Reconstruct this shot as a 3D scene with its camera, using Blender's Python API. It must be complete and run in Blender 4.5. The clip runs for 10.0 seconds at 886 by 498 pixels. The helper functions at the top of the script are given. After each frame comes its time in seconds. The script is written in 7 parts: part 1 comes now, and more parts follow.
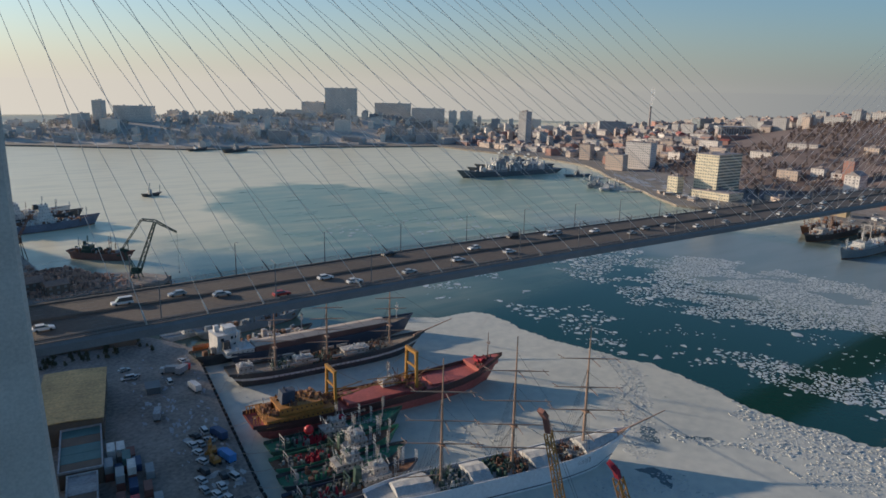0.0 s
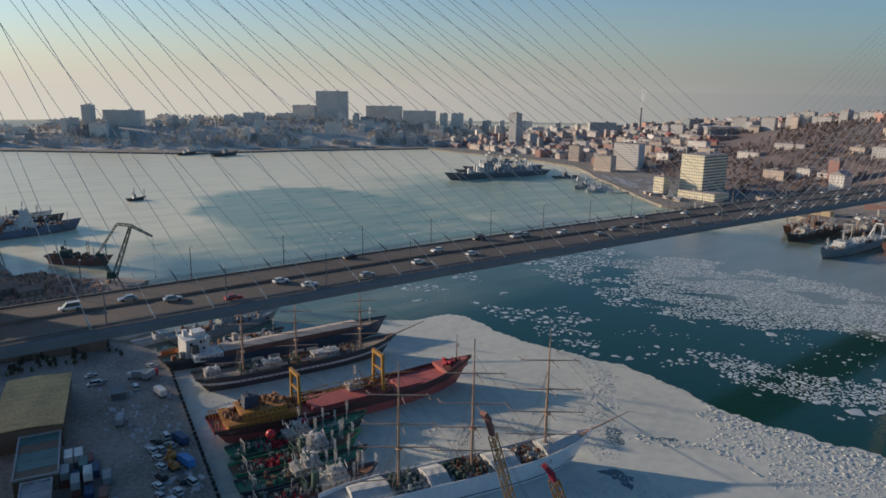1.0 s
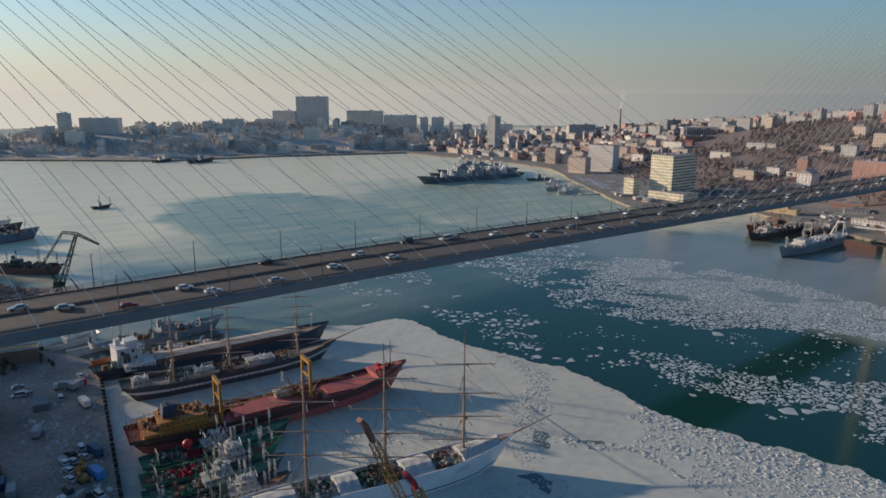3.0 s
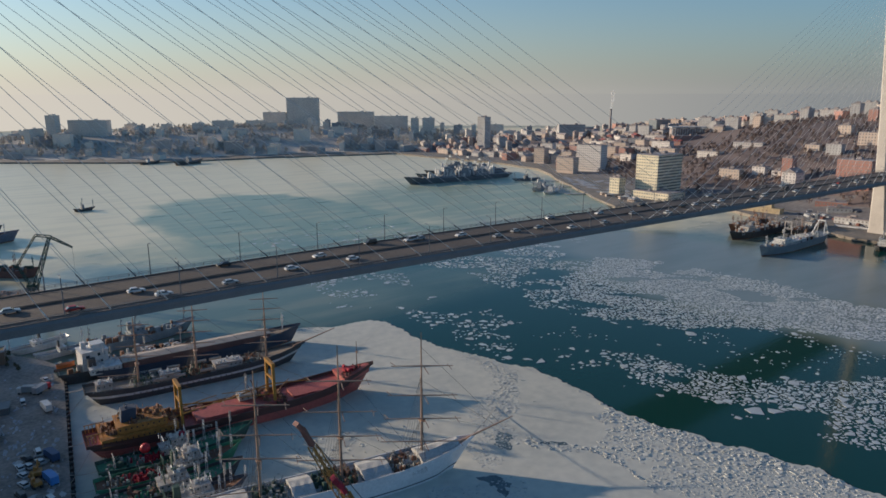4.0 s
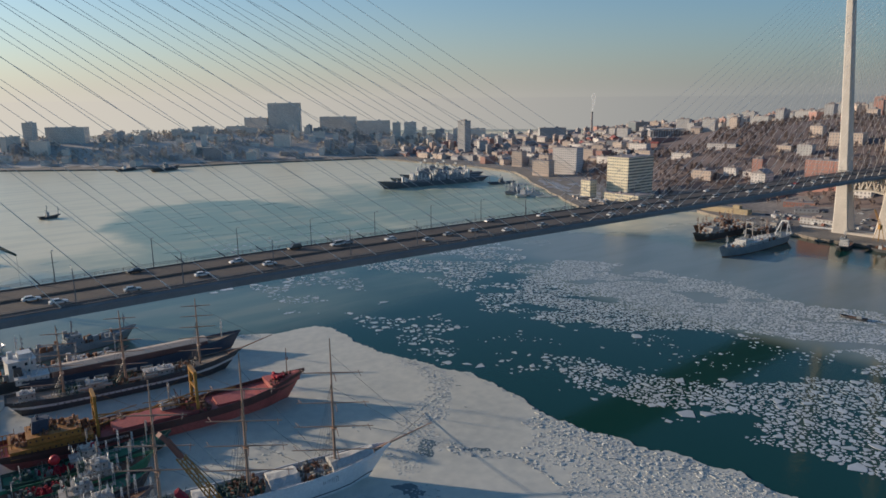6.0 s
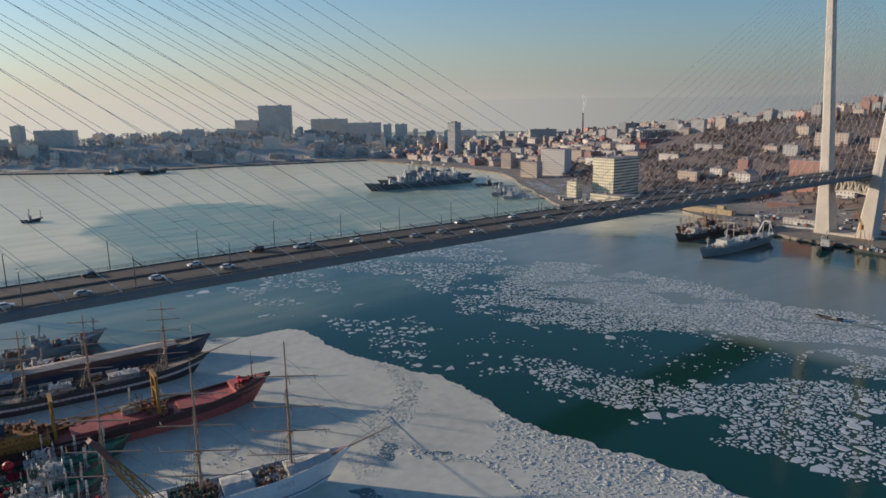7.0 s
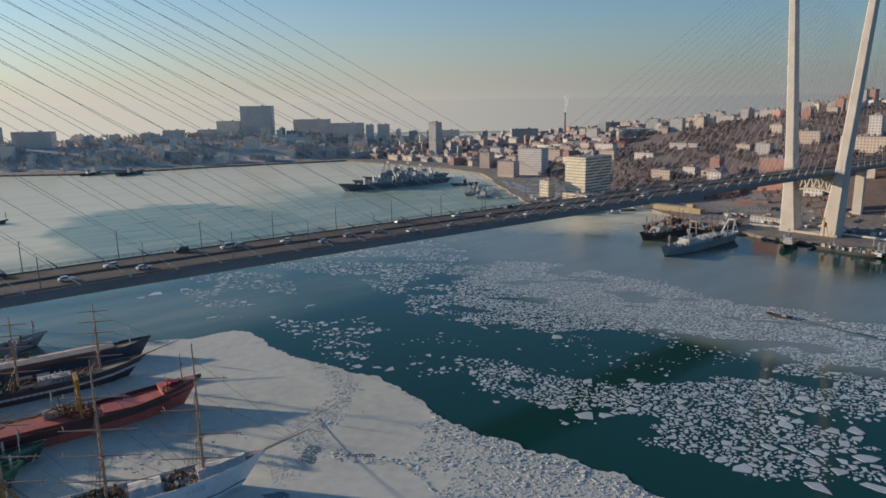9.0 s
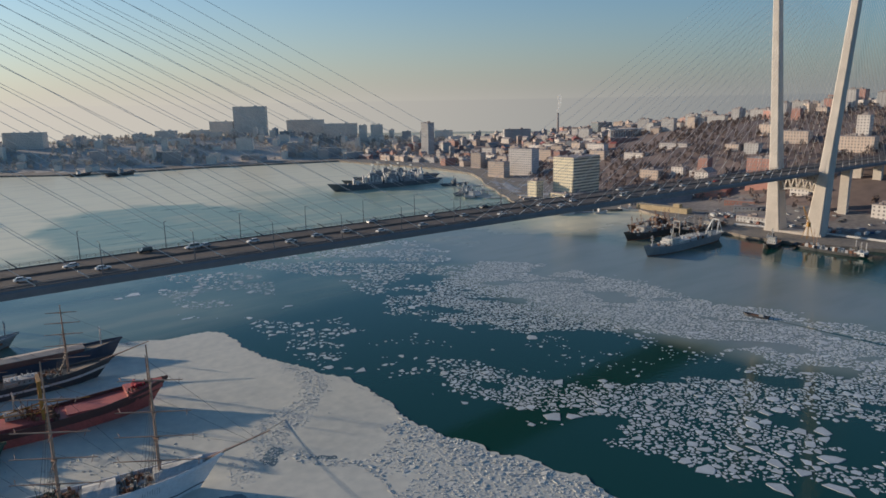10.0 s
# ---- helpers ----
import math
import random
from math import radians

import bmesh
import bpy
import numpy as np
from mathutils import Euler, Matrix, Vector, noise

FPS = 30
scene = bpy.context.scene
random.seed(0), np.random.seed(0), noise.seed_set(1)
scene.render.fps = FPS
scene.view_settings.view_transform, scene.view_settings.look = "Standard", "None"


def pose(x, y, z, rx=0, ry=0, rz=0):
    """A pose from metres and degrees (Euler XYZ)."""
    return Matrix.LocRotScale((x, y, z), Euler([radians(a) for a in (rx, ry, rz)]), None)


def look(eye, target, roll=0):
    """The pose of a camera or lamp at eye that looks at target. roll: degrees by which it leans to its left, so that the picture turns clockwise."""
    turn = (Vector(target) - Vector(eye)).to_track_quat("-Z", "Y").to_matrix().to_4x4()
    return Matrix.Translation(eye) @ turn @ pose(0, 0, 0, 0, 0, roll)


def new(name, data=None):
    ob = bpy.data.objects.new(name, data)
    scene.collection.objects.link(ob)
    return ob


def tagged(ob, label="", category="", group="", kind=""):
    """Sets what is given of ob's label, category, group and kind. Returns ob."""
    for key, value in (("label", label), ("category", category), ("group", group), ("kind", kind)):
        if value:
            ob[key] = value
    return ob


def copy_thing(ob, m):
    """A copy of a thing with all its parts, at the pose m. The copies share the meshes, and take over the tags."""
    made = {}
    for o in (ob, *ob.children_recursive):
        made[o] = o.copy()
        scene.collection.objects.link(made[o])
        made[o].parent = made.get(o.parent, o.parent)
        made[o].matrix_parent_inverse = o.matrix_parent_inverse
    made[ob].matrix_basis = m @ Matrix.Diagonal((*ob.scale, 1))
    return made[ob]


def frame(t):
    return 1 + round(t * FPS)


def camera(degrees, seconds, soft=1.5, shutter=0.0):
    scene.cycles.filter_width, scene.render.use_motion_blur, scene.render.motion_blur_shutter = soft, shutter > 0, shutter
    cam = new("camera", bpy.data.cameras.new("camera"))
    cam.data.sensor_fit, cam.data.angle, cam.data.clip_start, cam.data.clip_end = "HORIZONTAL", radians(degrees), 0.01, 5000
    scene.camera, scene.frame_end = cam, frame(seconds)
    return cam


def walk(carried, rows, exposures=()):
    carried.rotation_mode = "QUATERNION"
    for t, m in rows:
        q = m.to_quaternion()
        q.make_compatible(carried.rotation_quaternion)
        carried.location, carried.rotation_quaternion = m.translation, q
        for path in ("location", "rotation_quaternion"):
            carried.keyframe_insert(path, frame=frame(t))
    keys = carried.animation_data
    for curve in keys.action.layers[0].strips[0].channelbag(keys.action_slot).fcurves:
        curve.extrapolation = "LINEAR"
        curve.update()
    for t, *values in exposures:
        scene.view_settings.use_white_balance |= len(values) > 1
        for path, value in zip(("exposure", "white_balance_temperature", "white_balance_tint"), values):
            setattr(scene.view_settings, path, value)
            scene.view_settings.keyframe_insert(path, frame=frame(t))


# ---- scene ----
# ---- camera ----
cam = camera(65.49, 10.0, soft=1.6)
PATH = [
    (0.0, -71.6, -185.9, 123.50, -36.85, -13.29, -1.19),
    (0.5, -66.2, -189.3, 123.56, -37.04, -13.19, -0.99),
    (1.0, -61.2, -192.7, 123.50, -37.19, -13.09, -0.83),
    (1.5, -55.4, -195.9, 122.95, -37.35, -12.94, -0.69),
    (2.0, -50.1, -199.2, 122.87, -37.54, -12.81, -0.49),
    (2.5, -44.5, -202.6, 122.78, -37.77, -12.76, -0.32),
    (4.0, -28.3, -212.8, 122.60, -38.34, -12.69, 0.07),
    (4.5, -22.3, -216.2, 122.22, -38.48, -12.62, 0.17),
    (5.0, -16.9, -219.3, 122.02, -38.64, -12.55, 0.28),
    (5.5, -11.2, -222.9, 121.79, -38.82, -12.45, 0.40),
    (7.0, 5.4, -232.7, 120.79, -39.33, -12.17, 0.71),
    (7.5, 10.9, -236.0, 120.43, -39.50, -12.15, 0.78),
    (8.0, 16.0, -239.3, 120.15, -39.66, -12.16, 0.82),
    (8.5, 21.4, -242.7, 119.79, -39.83, -12.17, 0.84),
    (9.0, 26.4, -245.9, 119.33, -39.96, -12.15, 0.90),
    (9.5, 31.7, -249.3, 119.16, -40.04, -12.16, 0.90),
    (10.0, 36.8, -252.5, 118.63, -40.12, -12.11, 0.95),
]
walk(cam, [(t, pose(x, y, z, 90 + pitch, roll, yaw)) for t, x, y, z, yaw, pitch, roll in PATH], exposures=[(0.0, 0.1), (0.5, 0.09), (1.2, 0.02), (4.0, 0.04), (7.0, 0.04), (7.8, 0.0), (10.0, 0.0)])

# ---- light: low winter sun over the south shore, hazy sky ----
SUN_EL, SUN_DIR = 12.5, Vector((-0.53, 0.848))
world = bpy.data.worlds.new("sky")
scene.world = world
world.use_nodes = True
wn = world.node_tree
sky = wn.nodes.new("ShaderNodeTexSky")
sky.sky_type = "NISHITA"
sky.sun_disc = False
sky.sun_elevation = radians(SUN_EL)
sky.sun_rotation = math.atan2(SUN_DIR.x, SUN_DIR.y)
sky.air_density, sky.dust_density, sky.ozone_density = 1.0, 1.0, 4.5
SKY = 0.135


def world_math(op, a, b=None):
    n = wn.nodes.new("ShaderNodeMath")
    n.operation = op
    for i, v in enumerate((a, b)):
        if v is not None and not isinstance(v, (int, float)):
            wn.links.new(v, n.inputs[i])
        elif v is not None:
            n.inputs[i].default_value = v
    return n.outputs[0]


# winter haze: thick at the horizon, cream towards the sun and grey away from it
where = wn.nodes.new("ShaderNodeTexCoord")
split = wn.nodes.new("ShaderNodeSeparateXYZ")
wn.links.new(where.outputs["Generated"], split.inputs[0])
sunward = world_math("ADD", world_math("MULTIPLY", split.outputs[0], SUN_DIR.x * 0.62), world_math("ADD", world_math("MULTIPLY", split.outputs[1], SUN_DIR.y * 0.62), 0.28))
haze = wn.nodes.new("ShaderNodeMix")
haze.data_type = "RGBA"
haze.inputs[6].default_value = (0.165 / SKY, 0.190 / SKY, 0.212 / SKY, 1)
haze.inputs[7].default_value = (0.80 / SKY, 0.73 / SKY, 0.62 / SKY, 1)
wn.links.new(sunward, haze.inputs[0])
thick = world_math("MINIMUM", world_math("EXPONENT", world_math("MULTIPLY", world_math("MAXIMUM", split.outputs[2], 0.0), -11.5)), 0.95)
blend = wn.nodes.new("ShaderNodeMix")
blend.data_type = "RGBA"
wn.links.new(thick, blend.inputs[0])
cool = wn.nodes.new("ShaderNodeMix")
cool.data_type, cool.blend_type = "RGBA", "MULTIPLY"
cool.inputs[0].default_value = 1.0
cool.inputs[7].default_value = (0.92, 1.07, 1.07, 1)
wn.links.new(sky.outputs[0], cool.inputs[6])
wn.links.new(cool.outputs[2], blend.inputs[6])
wn.links.new(haze.outputs[2], blend.inputs[7])
wn.links.new(blend.outputs[2], wn.nodes["Background"].inputs[0])
wn.nodes["Background"].inputs[1].default_value = SKY
sun = new("sun", bpy.data.lights.new("sun", "SUN"))
sun.data.energy, sun.data.angle, sun.data.color = 5.0, radians(1.2), (1.0, 0.81, 0.61)
sun.matrix_world = look((SUN_DIR.x * 900, SUN_DIR.y * 900, 900 * math.tan(radians(SUN_EL))), (0, 0, 0))


# ---- materials ----
def material(name, colour, rough=0.7, metal=0.0, vary=0.25, scale=0.4, fine=4.0, bump=0.0, tint=None, spec=0.5, island=0.0, obrand=0.0):
    """Base colour with stains at a large and grain at a small scale, in metres."""
    m = bpy.data.materials.new(name)
    m.use_nodes = True
    nt = m.node_tree
    b = nt.nodes["Principled BSDF"]
    b.inputs["Roughness"].default_value = rough
    b.inputs["Metallic"].default_value = metal
    b.inputs["Specular IOR Level"].default_value = spec
    geo = nt.nodes.new("ShaderNodeNewGeometry")
    n1, n2 = nt.nodes.new("ShaderNodeTexNoise"), nt.nodes.new("ShaderNodeTexNoise")
    n1.inputs["Scale"].default_value, n1.inputs["Detail"].default_value = scale, 4
    n2.inputs["Scale"].default_value, n2.inputs["Detail"].default_value = fine, 2
    for n in (n1, n2):
        nt.links.new(geo.outputs["Position"], n.inputs["Vector"])
    add = nt.nodes.new("ShaderNodeMath")
    add.operation = "ADD"
    nt.links.new(n1.outputs[0], add.inputs[0])
    nt.links.new(n2.outputs[0], add.inputs[1])
    last = add
    for amount, socket in ((island, "g"), (obrand, "o")):
        if amount:
            src = geo.outputs["Random Per Island"] if socket == "g" else nt.nodes.new("ShaderNodeObjectInfo").outputs["Random"]
            mul = nt.nodes.new("ShaderNodeMath")
            mul.operation = "MULTIPLY_ADD"
            mul.inputs[1].default_value = amount
            nt.links.new(src, mul.inputs[0])
            nt.links.new(last.outputs[0], mul.inputs[2])
            last = mul
    ramp = nt.nodes.new("ShaderNodeMapRange")
    ramp.inputs[1].default_value, ramp.inputs[2].default_value = 0.6, 1.4 + island + obrand
    nt.links.new(last.outputs[0], ramp.inputs[0])
    mix = nt.nodes.new("ShaderNodeMix")
    mix.data_type = "RGBA"
    other = tint or [c * (1 - vary) for c in colour]
    mix.inputs[6].default_value = (*other, 1)
    mix.inputs[7].default_value = (*[min(0.95, c * (1 + vary * 0.5)) for c in colour], 1)
    nt.links.new(ramp.outputs[0], mix.inputs[0])
    nt.links.new(mix.outputs[2], b.inputs["Base Color"])
    if bump:
        bp = nt.nodes.new("ShaderNodeBump")
        bp.inputs["Strength"].default_value, bp.inputs["Distance"].default_value = bump, 0.3
        nt.links.new(last.outputs[0], bp.inputs["Height"])
        nt.links.new(bp.outputs[0], b.inputs["Normal"])
    return m


CONCRETE = material("concrete", (0.56, 0.505, 0.445), 0.75, scale=0.08, fine=1.5, bump=0.1)
ASPHALT = material("asphalt", (0.113, 0.088, 0.071), 0.85, scale=0.05, fine=1.2, vary=0.4)
STEEL = material("painted_steel", (0.175, 0.17, 0.172), 0.6, scale=0.2)
KERB = material("grimy_kerb_concrete", (0.13, 0.11, 0.095), 0.85, scale=0.1)
CABLE = material("cable_sheath", (0.74, 0.70, 0.65), 0.5)
LINE = material("worn_road_paint", (0.16, 0.15, 0.135), 0.8)
SNOW = material("snow_ice", (0.56, 0.54, 0.465), 0.8, scale=0.022, fine=0.22, vary=0.2, bump=0.05, tint=(0.42, 0.425, 0.385))
FLOE = material("floe_ice", (0.50, 0.54, 0.56), 0.6, scale=0.2, fine=2.0, vary=0.35, island=0.8)
RUBBLE = material("ice_rubble", (0.50, 0.505, 0.475), 0.75, scale=0.3, fine=2.0, vary=0.25, island=0.5)
QUAY = material("quay_ground", (0.27, 0.23, 0.20), 0.85, scale=0.06, fine=0.7, vary=0.6)
EARTH = material("winter_hillside", (0.175, 0.13, 0.115), 0.9, scale=0.012, fine=0.12, vary=0.45, tint=(0.125, 0.098, 0.09))
GLASS = material("window_glass", (0.05, 0.06, 0.07), 0.15, vary=0.2)
ORANGE_RED = material("red_oxide_paint", (0.40, 0.10, 0.085), 0.6, scale=0.15, fine=1.0, vary=0.35)
ORANGE = material("orange_paint", (0.46, 0.20, 0.045), 0.6, scale=0.25, fine=1.2, vary=0.5)
YELLOW = material("yellow_paint", (0.36, 0.18, 0.03), 0.5, scale=0.3, vary=0.25)
WHITE = material("white_paint", (0.62, 0.61, 0.59), 0.5, scale=0.25, fine=1.5, vary=0.3)
BLACK = material("black_paint", (0.06, 0.063, 0.067), 0.5, scale=0.3, vary=0.4)
NAVY = material("navy_blue_paint", (0.05, 0.065, 0.10), 0.5, scale=0.3, vary=0.3)
GREEN = material("green_paint", (0.05, 0.22, 0.12), 0.6, scale=0.3, vary=0.4)
GREY = material("grey_paint", (0.26, 0.29, 0.31), 0.55, scale=0.25, vary=0.3)
RUST = material("rusty_steel", (0.21, 0.105, 0.065), 0.8, scale=0.5, vary=0.5)
BUFF = material("buff_spar_paint", (0.44, 0.285, 0.20), 0.55, scale=0.5)
TEAK = material("weathered_teak", (0.26, 0.20, 0.15), 0.8, scale=0.3, fine=3, vary=0.3)
TARP = material("pale_canvas", (0.46, 0.375, 0.31), 0.85, scale=0.2, vary=0.25)
BLUE = material("blue_paint", (0.05, 0.22, 0.55), 0.5, scale=0.3)
RED = material("red_paint", (0.55, 0.03, 0.04), 0.5, scale=0.3)
DARKGREEN = material("dark_green_paint", (0.04, 0.085, 0.065), 0.6, scale=0.3, vary=0.4)
TYRE = material("rubber", (0.03, 0.03, 0.03), 0.8)
PLASTER_WARM = material("cream_plaster", (0.60, 0.48, 0.395), 0.8, scale=0.05, fine=0.6, vary=0.2, obrand=0.4)
PLASTER_GREY = material("grey_panel", (0.47, 0.46, 0.45), 0.8, scale=0.05, fine=0.6, vary=0.3, obrand=0.6)
BRICK = material("red_brick", (0.42, 0.215, 0.175), 0.85, scale=0.05, fine=0.8, vary=0.3, obrand=0.5)
PLASTER_WHITE = material("white_plaster", (0.68, 0.63, 0.59), 0.8, scale=0.05, fine=0.6, vary=0.2, obrand=0.3)
ROOF = material("dark_roof", (0.31, 0.27, 0.26), 0.85, scale=0.06, fine=0.5, vary=0.4, obrand=0.5)
ROOF_RED = material("red_metal_roof", (0.33, 0.10, 0.08), 0.6, scale=0.06, fine=0.5, vary=0.3)
BARK = material("bare_twigs", (0.195, 0.148, 0.135), 0.9, vary=0.4)

DIRTY_WHITE = material("grimy_white_paint", (0.44, 0.43, 0.41), 0.6, scale=0.5, fine=2.5, vary=0.5, tint=(0.22, 0.17, 0.14))
CRIMSON = material("crimson_net", (0.38, 0.025, 0.045), 0.9, scale=0.8, fine=3.0, vary=0.5)
MIXED = material("mixed_deck_clutter", (0.42, 0.40, 0.37), 0.8, scale=0.5, fine=2.0, vary=0.4, island=1.6, tint=(0.05, 0.06, 0.05))
NILAS = material("dark_refrozen_ice", (0.10, 0.15, 0.17), 0.35, scale=0.3, fine=1.5, vary=0.5)
# town windows: lighter than GLASS, with the haze's low contrast in the colour
TOWN_GLASS = material("haze_paled_town_glass", (0.24, 0.225, 0.22), 0.3, vary=0.3)


def water_material():
    """Sea water, with thin ice film, cream over the inner bay and grey off the north quay, and an open lead in it."""
    m = bpy.data.materials.new("sea_water")
    m.use_nodes = True
    nt = m.node_tree
    b = nt.nodes["Principled BSDF"]
    b.inputs["IOR"].default_value = 1.33
    geo = nt.nodes.new("ShaderNodeNewGeometry")

    def node(kind, **kw):
        n = nt.nodes.new(kind)
        for k, v in kw.items():
            n.inputs[k.replace("_", " ")].default_value = v
        return n

    def maths(op, a, c):
        n = nt.nodes.new("ShaderNodeMath")
        n.operation = op
        for i, v in enumerate((a, c)):
            if isinstance(v, (int, float)):
                n.inputs[i].default_value = v
            else:
                nt.links.new(v, n.inputs[i])
        return n.outputs[0]

    def ramp(v, lo, hi, a=0.0, c=1.0):
        n = nt.nodes.new("ShaderNodeMapRange")
        n.interpolation_type = "SMOOTHSTEP"
        for i, x in enumerate((lo, hi, a, c)):
            n.inputs[i + 1].default_value = x
        nt.links.new(v, n.inputs[0])
        return n.outputs[0]

    warp = node("ShaderNodeTexNoise", Scale=0.010, Detail=5.0)
    streak = node("ShaderNodeTexNoise", Scale=0.028, Detail=5.0)
    ripple = node("ShaderNodeTexNoise", Scale=0.5, Detail=3.0)
    sep = nt.nodes.new("ShaderNodeSeparateXYZ")
    nt.links.new(geo.outputs["Position"], sep.inputs[0])
    for n in (warp, ripple):
        nt.links.new(geo.outputs["Position"], n.inputs["Vector"])
    stretch = nt.nodes.new("ShaderNodeMapping")
    stretch.inputs["Rotation"].default_value = (0, 0, radians(40))
    stretch.inputs["Scale"].default_value = (0.5, 2.2, 1)
    nt.links.new(geo.outputs["Position"], stretch.inputs[0])
    nt.links.new(stretch.outputs[0], streak.inputs["Vector"])
    x, y = sep.outputs[0], sep.outputs[1]
    w = maths("MULTIPLY", maths("SUBTRACT", warp.outputs[0], 0.5), 1.0)

    def blob(cx, cy, rx, ry, deg, soft=0.25, wob=1.2):
        ca, sa = math.cos(radians(deg)), math.sin(radians(deg))
        dx, dy = maths("SUBTRACT", x, cx), maths("SUBTRACT", y, cy)
        u = maths("DIVIDE", maths("ADD", maths("MULTIPLY", dx, ca), maths("MULTIPLY", dy, sa)), rx)
        v = maths("DIVIDE", maths("SUBTRACT", maths("MULTIPLY", dy, ca), maths("MULTIPLY", dx, sa)), ry)
        r = maths("SQRT", maths("ADD", maths("MULTIPLY", u, u), maths("MULTIPLY", v, v)), 0)
        r = maths("ADD", r, maths("MULTIPLY", w, wob))
        return ramp(r, 1.0 - soft, 1.0 + soft, 1.0, 0.0)

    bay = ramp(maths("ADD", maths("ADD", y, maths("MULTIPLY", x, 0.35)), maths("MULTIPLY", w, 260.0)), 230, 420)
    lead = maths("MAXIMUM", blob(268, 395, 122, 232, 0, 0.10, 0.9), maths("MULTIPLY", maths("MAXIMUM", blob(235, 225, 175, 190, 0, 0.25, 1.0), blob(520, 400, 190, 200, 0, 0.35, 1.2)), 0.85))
    wake = blob(401.5, -175, 1.6, 80, 0, 0.3, 0.0)
    brash = maths("MULTIPLY", maths("MAXIMUM", blob(448, 40, 78, 230, 4, 0.4, 0.7), blob(374, -25, 44, 150, 4, 0.35, 0.5)), maths("SUBTRACT", 1.0, wake))
    edge = blob(385, 165, 80, 50, -40, 0.3, 1.0)
    lee = maths("MULTIPLY", blob(95, 165, 170, 50, -8, 0.5, 0.9), 0.3)
    film = maths("MAXIMUM", maths("MULTIPLY", bay, maths("SUBTRACT", 1.0, maths("MULTIPLY", lead, 0.3))), maths("MAXIMUM", maths("MULTIPLY", brash, 0.62), maths("MAXIMUM", lee, maths("MULTIPLY", edge, 0.2))))
    film = maths("MULTIPLY", film, ramp(streak.outputs[0], 0.25, 0.6, 0.85, 1.0))
    mix = nt.nodes.new("ShaderNodeMix")
    mix.data_type = "RGBA"
    nt.links.new(ramp(film, 0.2, 0.9, 0.35, 0.1), b.inputs["Specular IOR Level"])
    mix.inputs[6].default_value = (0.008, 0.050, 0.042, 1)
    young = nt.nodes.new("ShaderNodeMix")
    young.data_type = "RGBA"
    # ice film; its cream also holds the low sky's warm reflection
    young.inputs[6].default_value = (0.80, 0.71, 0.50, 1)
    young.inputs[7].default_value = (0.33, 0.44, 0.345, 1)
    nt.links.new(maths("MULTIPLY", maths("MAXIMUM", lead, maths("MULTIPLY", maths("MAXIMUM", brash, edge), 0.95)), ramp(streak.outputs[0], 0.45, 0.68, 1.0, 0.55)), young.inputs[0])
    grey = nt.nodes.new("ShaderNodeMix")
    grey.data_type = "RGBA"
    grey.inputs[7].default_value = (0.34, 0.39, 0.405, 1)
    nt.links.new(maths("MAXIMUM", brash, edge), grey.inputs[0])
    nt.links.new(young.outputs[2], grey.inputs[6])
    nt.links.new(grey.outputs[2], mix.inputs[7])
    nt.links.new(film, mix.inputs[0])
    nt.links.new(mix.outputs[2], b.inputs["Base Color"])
    nt.links.new(ramp(film, 0.0, 0.8, 0.08, 0.3), b.inputs["Roughness"])
    bp = nt.nodes.new("ShaderNodeBump")
    bp.inputs["Strength"].default_value, bp.inputs["Distance"].default_value = 0.17, 0.25
    nt.links.new(ripple.outputs[0], bp.inputs["Height"])
    nt.links.new(bp.outputs[0], b.inputs["Normal"])
    return m


WATER = water_material()


# ---- mesh helpers ----
def box(bm, c, s, rz=0.0, taper=1.0):
    """A box of size s whose base centre is c."""
    v = []
    ca, sa = math.cos(radians(rz)), math.sin(radians(rz))
    for k, z in ((1.0, 0.0), (taper, s[2])):
        for sx, sy in ((-1, -1), (1, -1), (1, 1), (-1, 1)):
            x, y = sx * s[0] / 2 * k, sy * s[1] / 2 * k
            v.append(bm.verts.new((c[0] + x * ca - y * sa, c[1] + x * sa + y * ca, c[2] + z)))
    for f in ((3, 2, 1, 0), (4, 5, 6, 7), (0, 1, 5, 4), (1, 2, 6, 5), (2, 3, 7, 6), (3, 0, 4, 7)):
        bm.faces.new([v[i] for i in f])


def rod(bm, a, b, r0, r1=None, n=6):
    """A round bar from a to b."""
    a, b = Vector(a), Vector(b)
    r1 = r0 if r1 is None else r1
    q = (b - a).to_track_quat("Z", "Y")
    rings = []
    for p, r in ((a, r0), (b, r1)):
        rings.append([bm.verts.new(p + q @ Vector((r * math.cos(2 * math.pi * i / n), r * math.sin(2 * math.pi * i / n), 0))) for i in range(n)])
    for i in range(n):
        j = (i + 1) % n
        bm.faces.new((rings[0][i], rings[0][j], rings[1][j], rings[1][i]))
    bm.faces.new(rings[0][::-1])
    bm.faces.new(rings[1])


def beam(bm, a, b, w, h):
    """A square bar from a to b."""
    a, b = Vector(a), Vector(b)
    q = (b - a).to_track_quat("Z", "Y")
    rings = [[bm.verts.new(p + q @ Vector((sx * w / 2, sy * h / 2, 0))) for sx, sy in ((-1, -1), (1, -1), (1, 1), (-1, 1))] for p in (a, b)]
    for i in range(4):
        j = (i + 1) % 4
        bm.faces.new((rings[0][i], rings[0][j], rings[1][j], rings[1][i]))
    bm.faces.new(rings[0][::-1])
    bm.faces.new(rings[1])


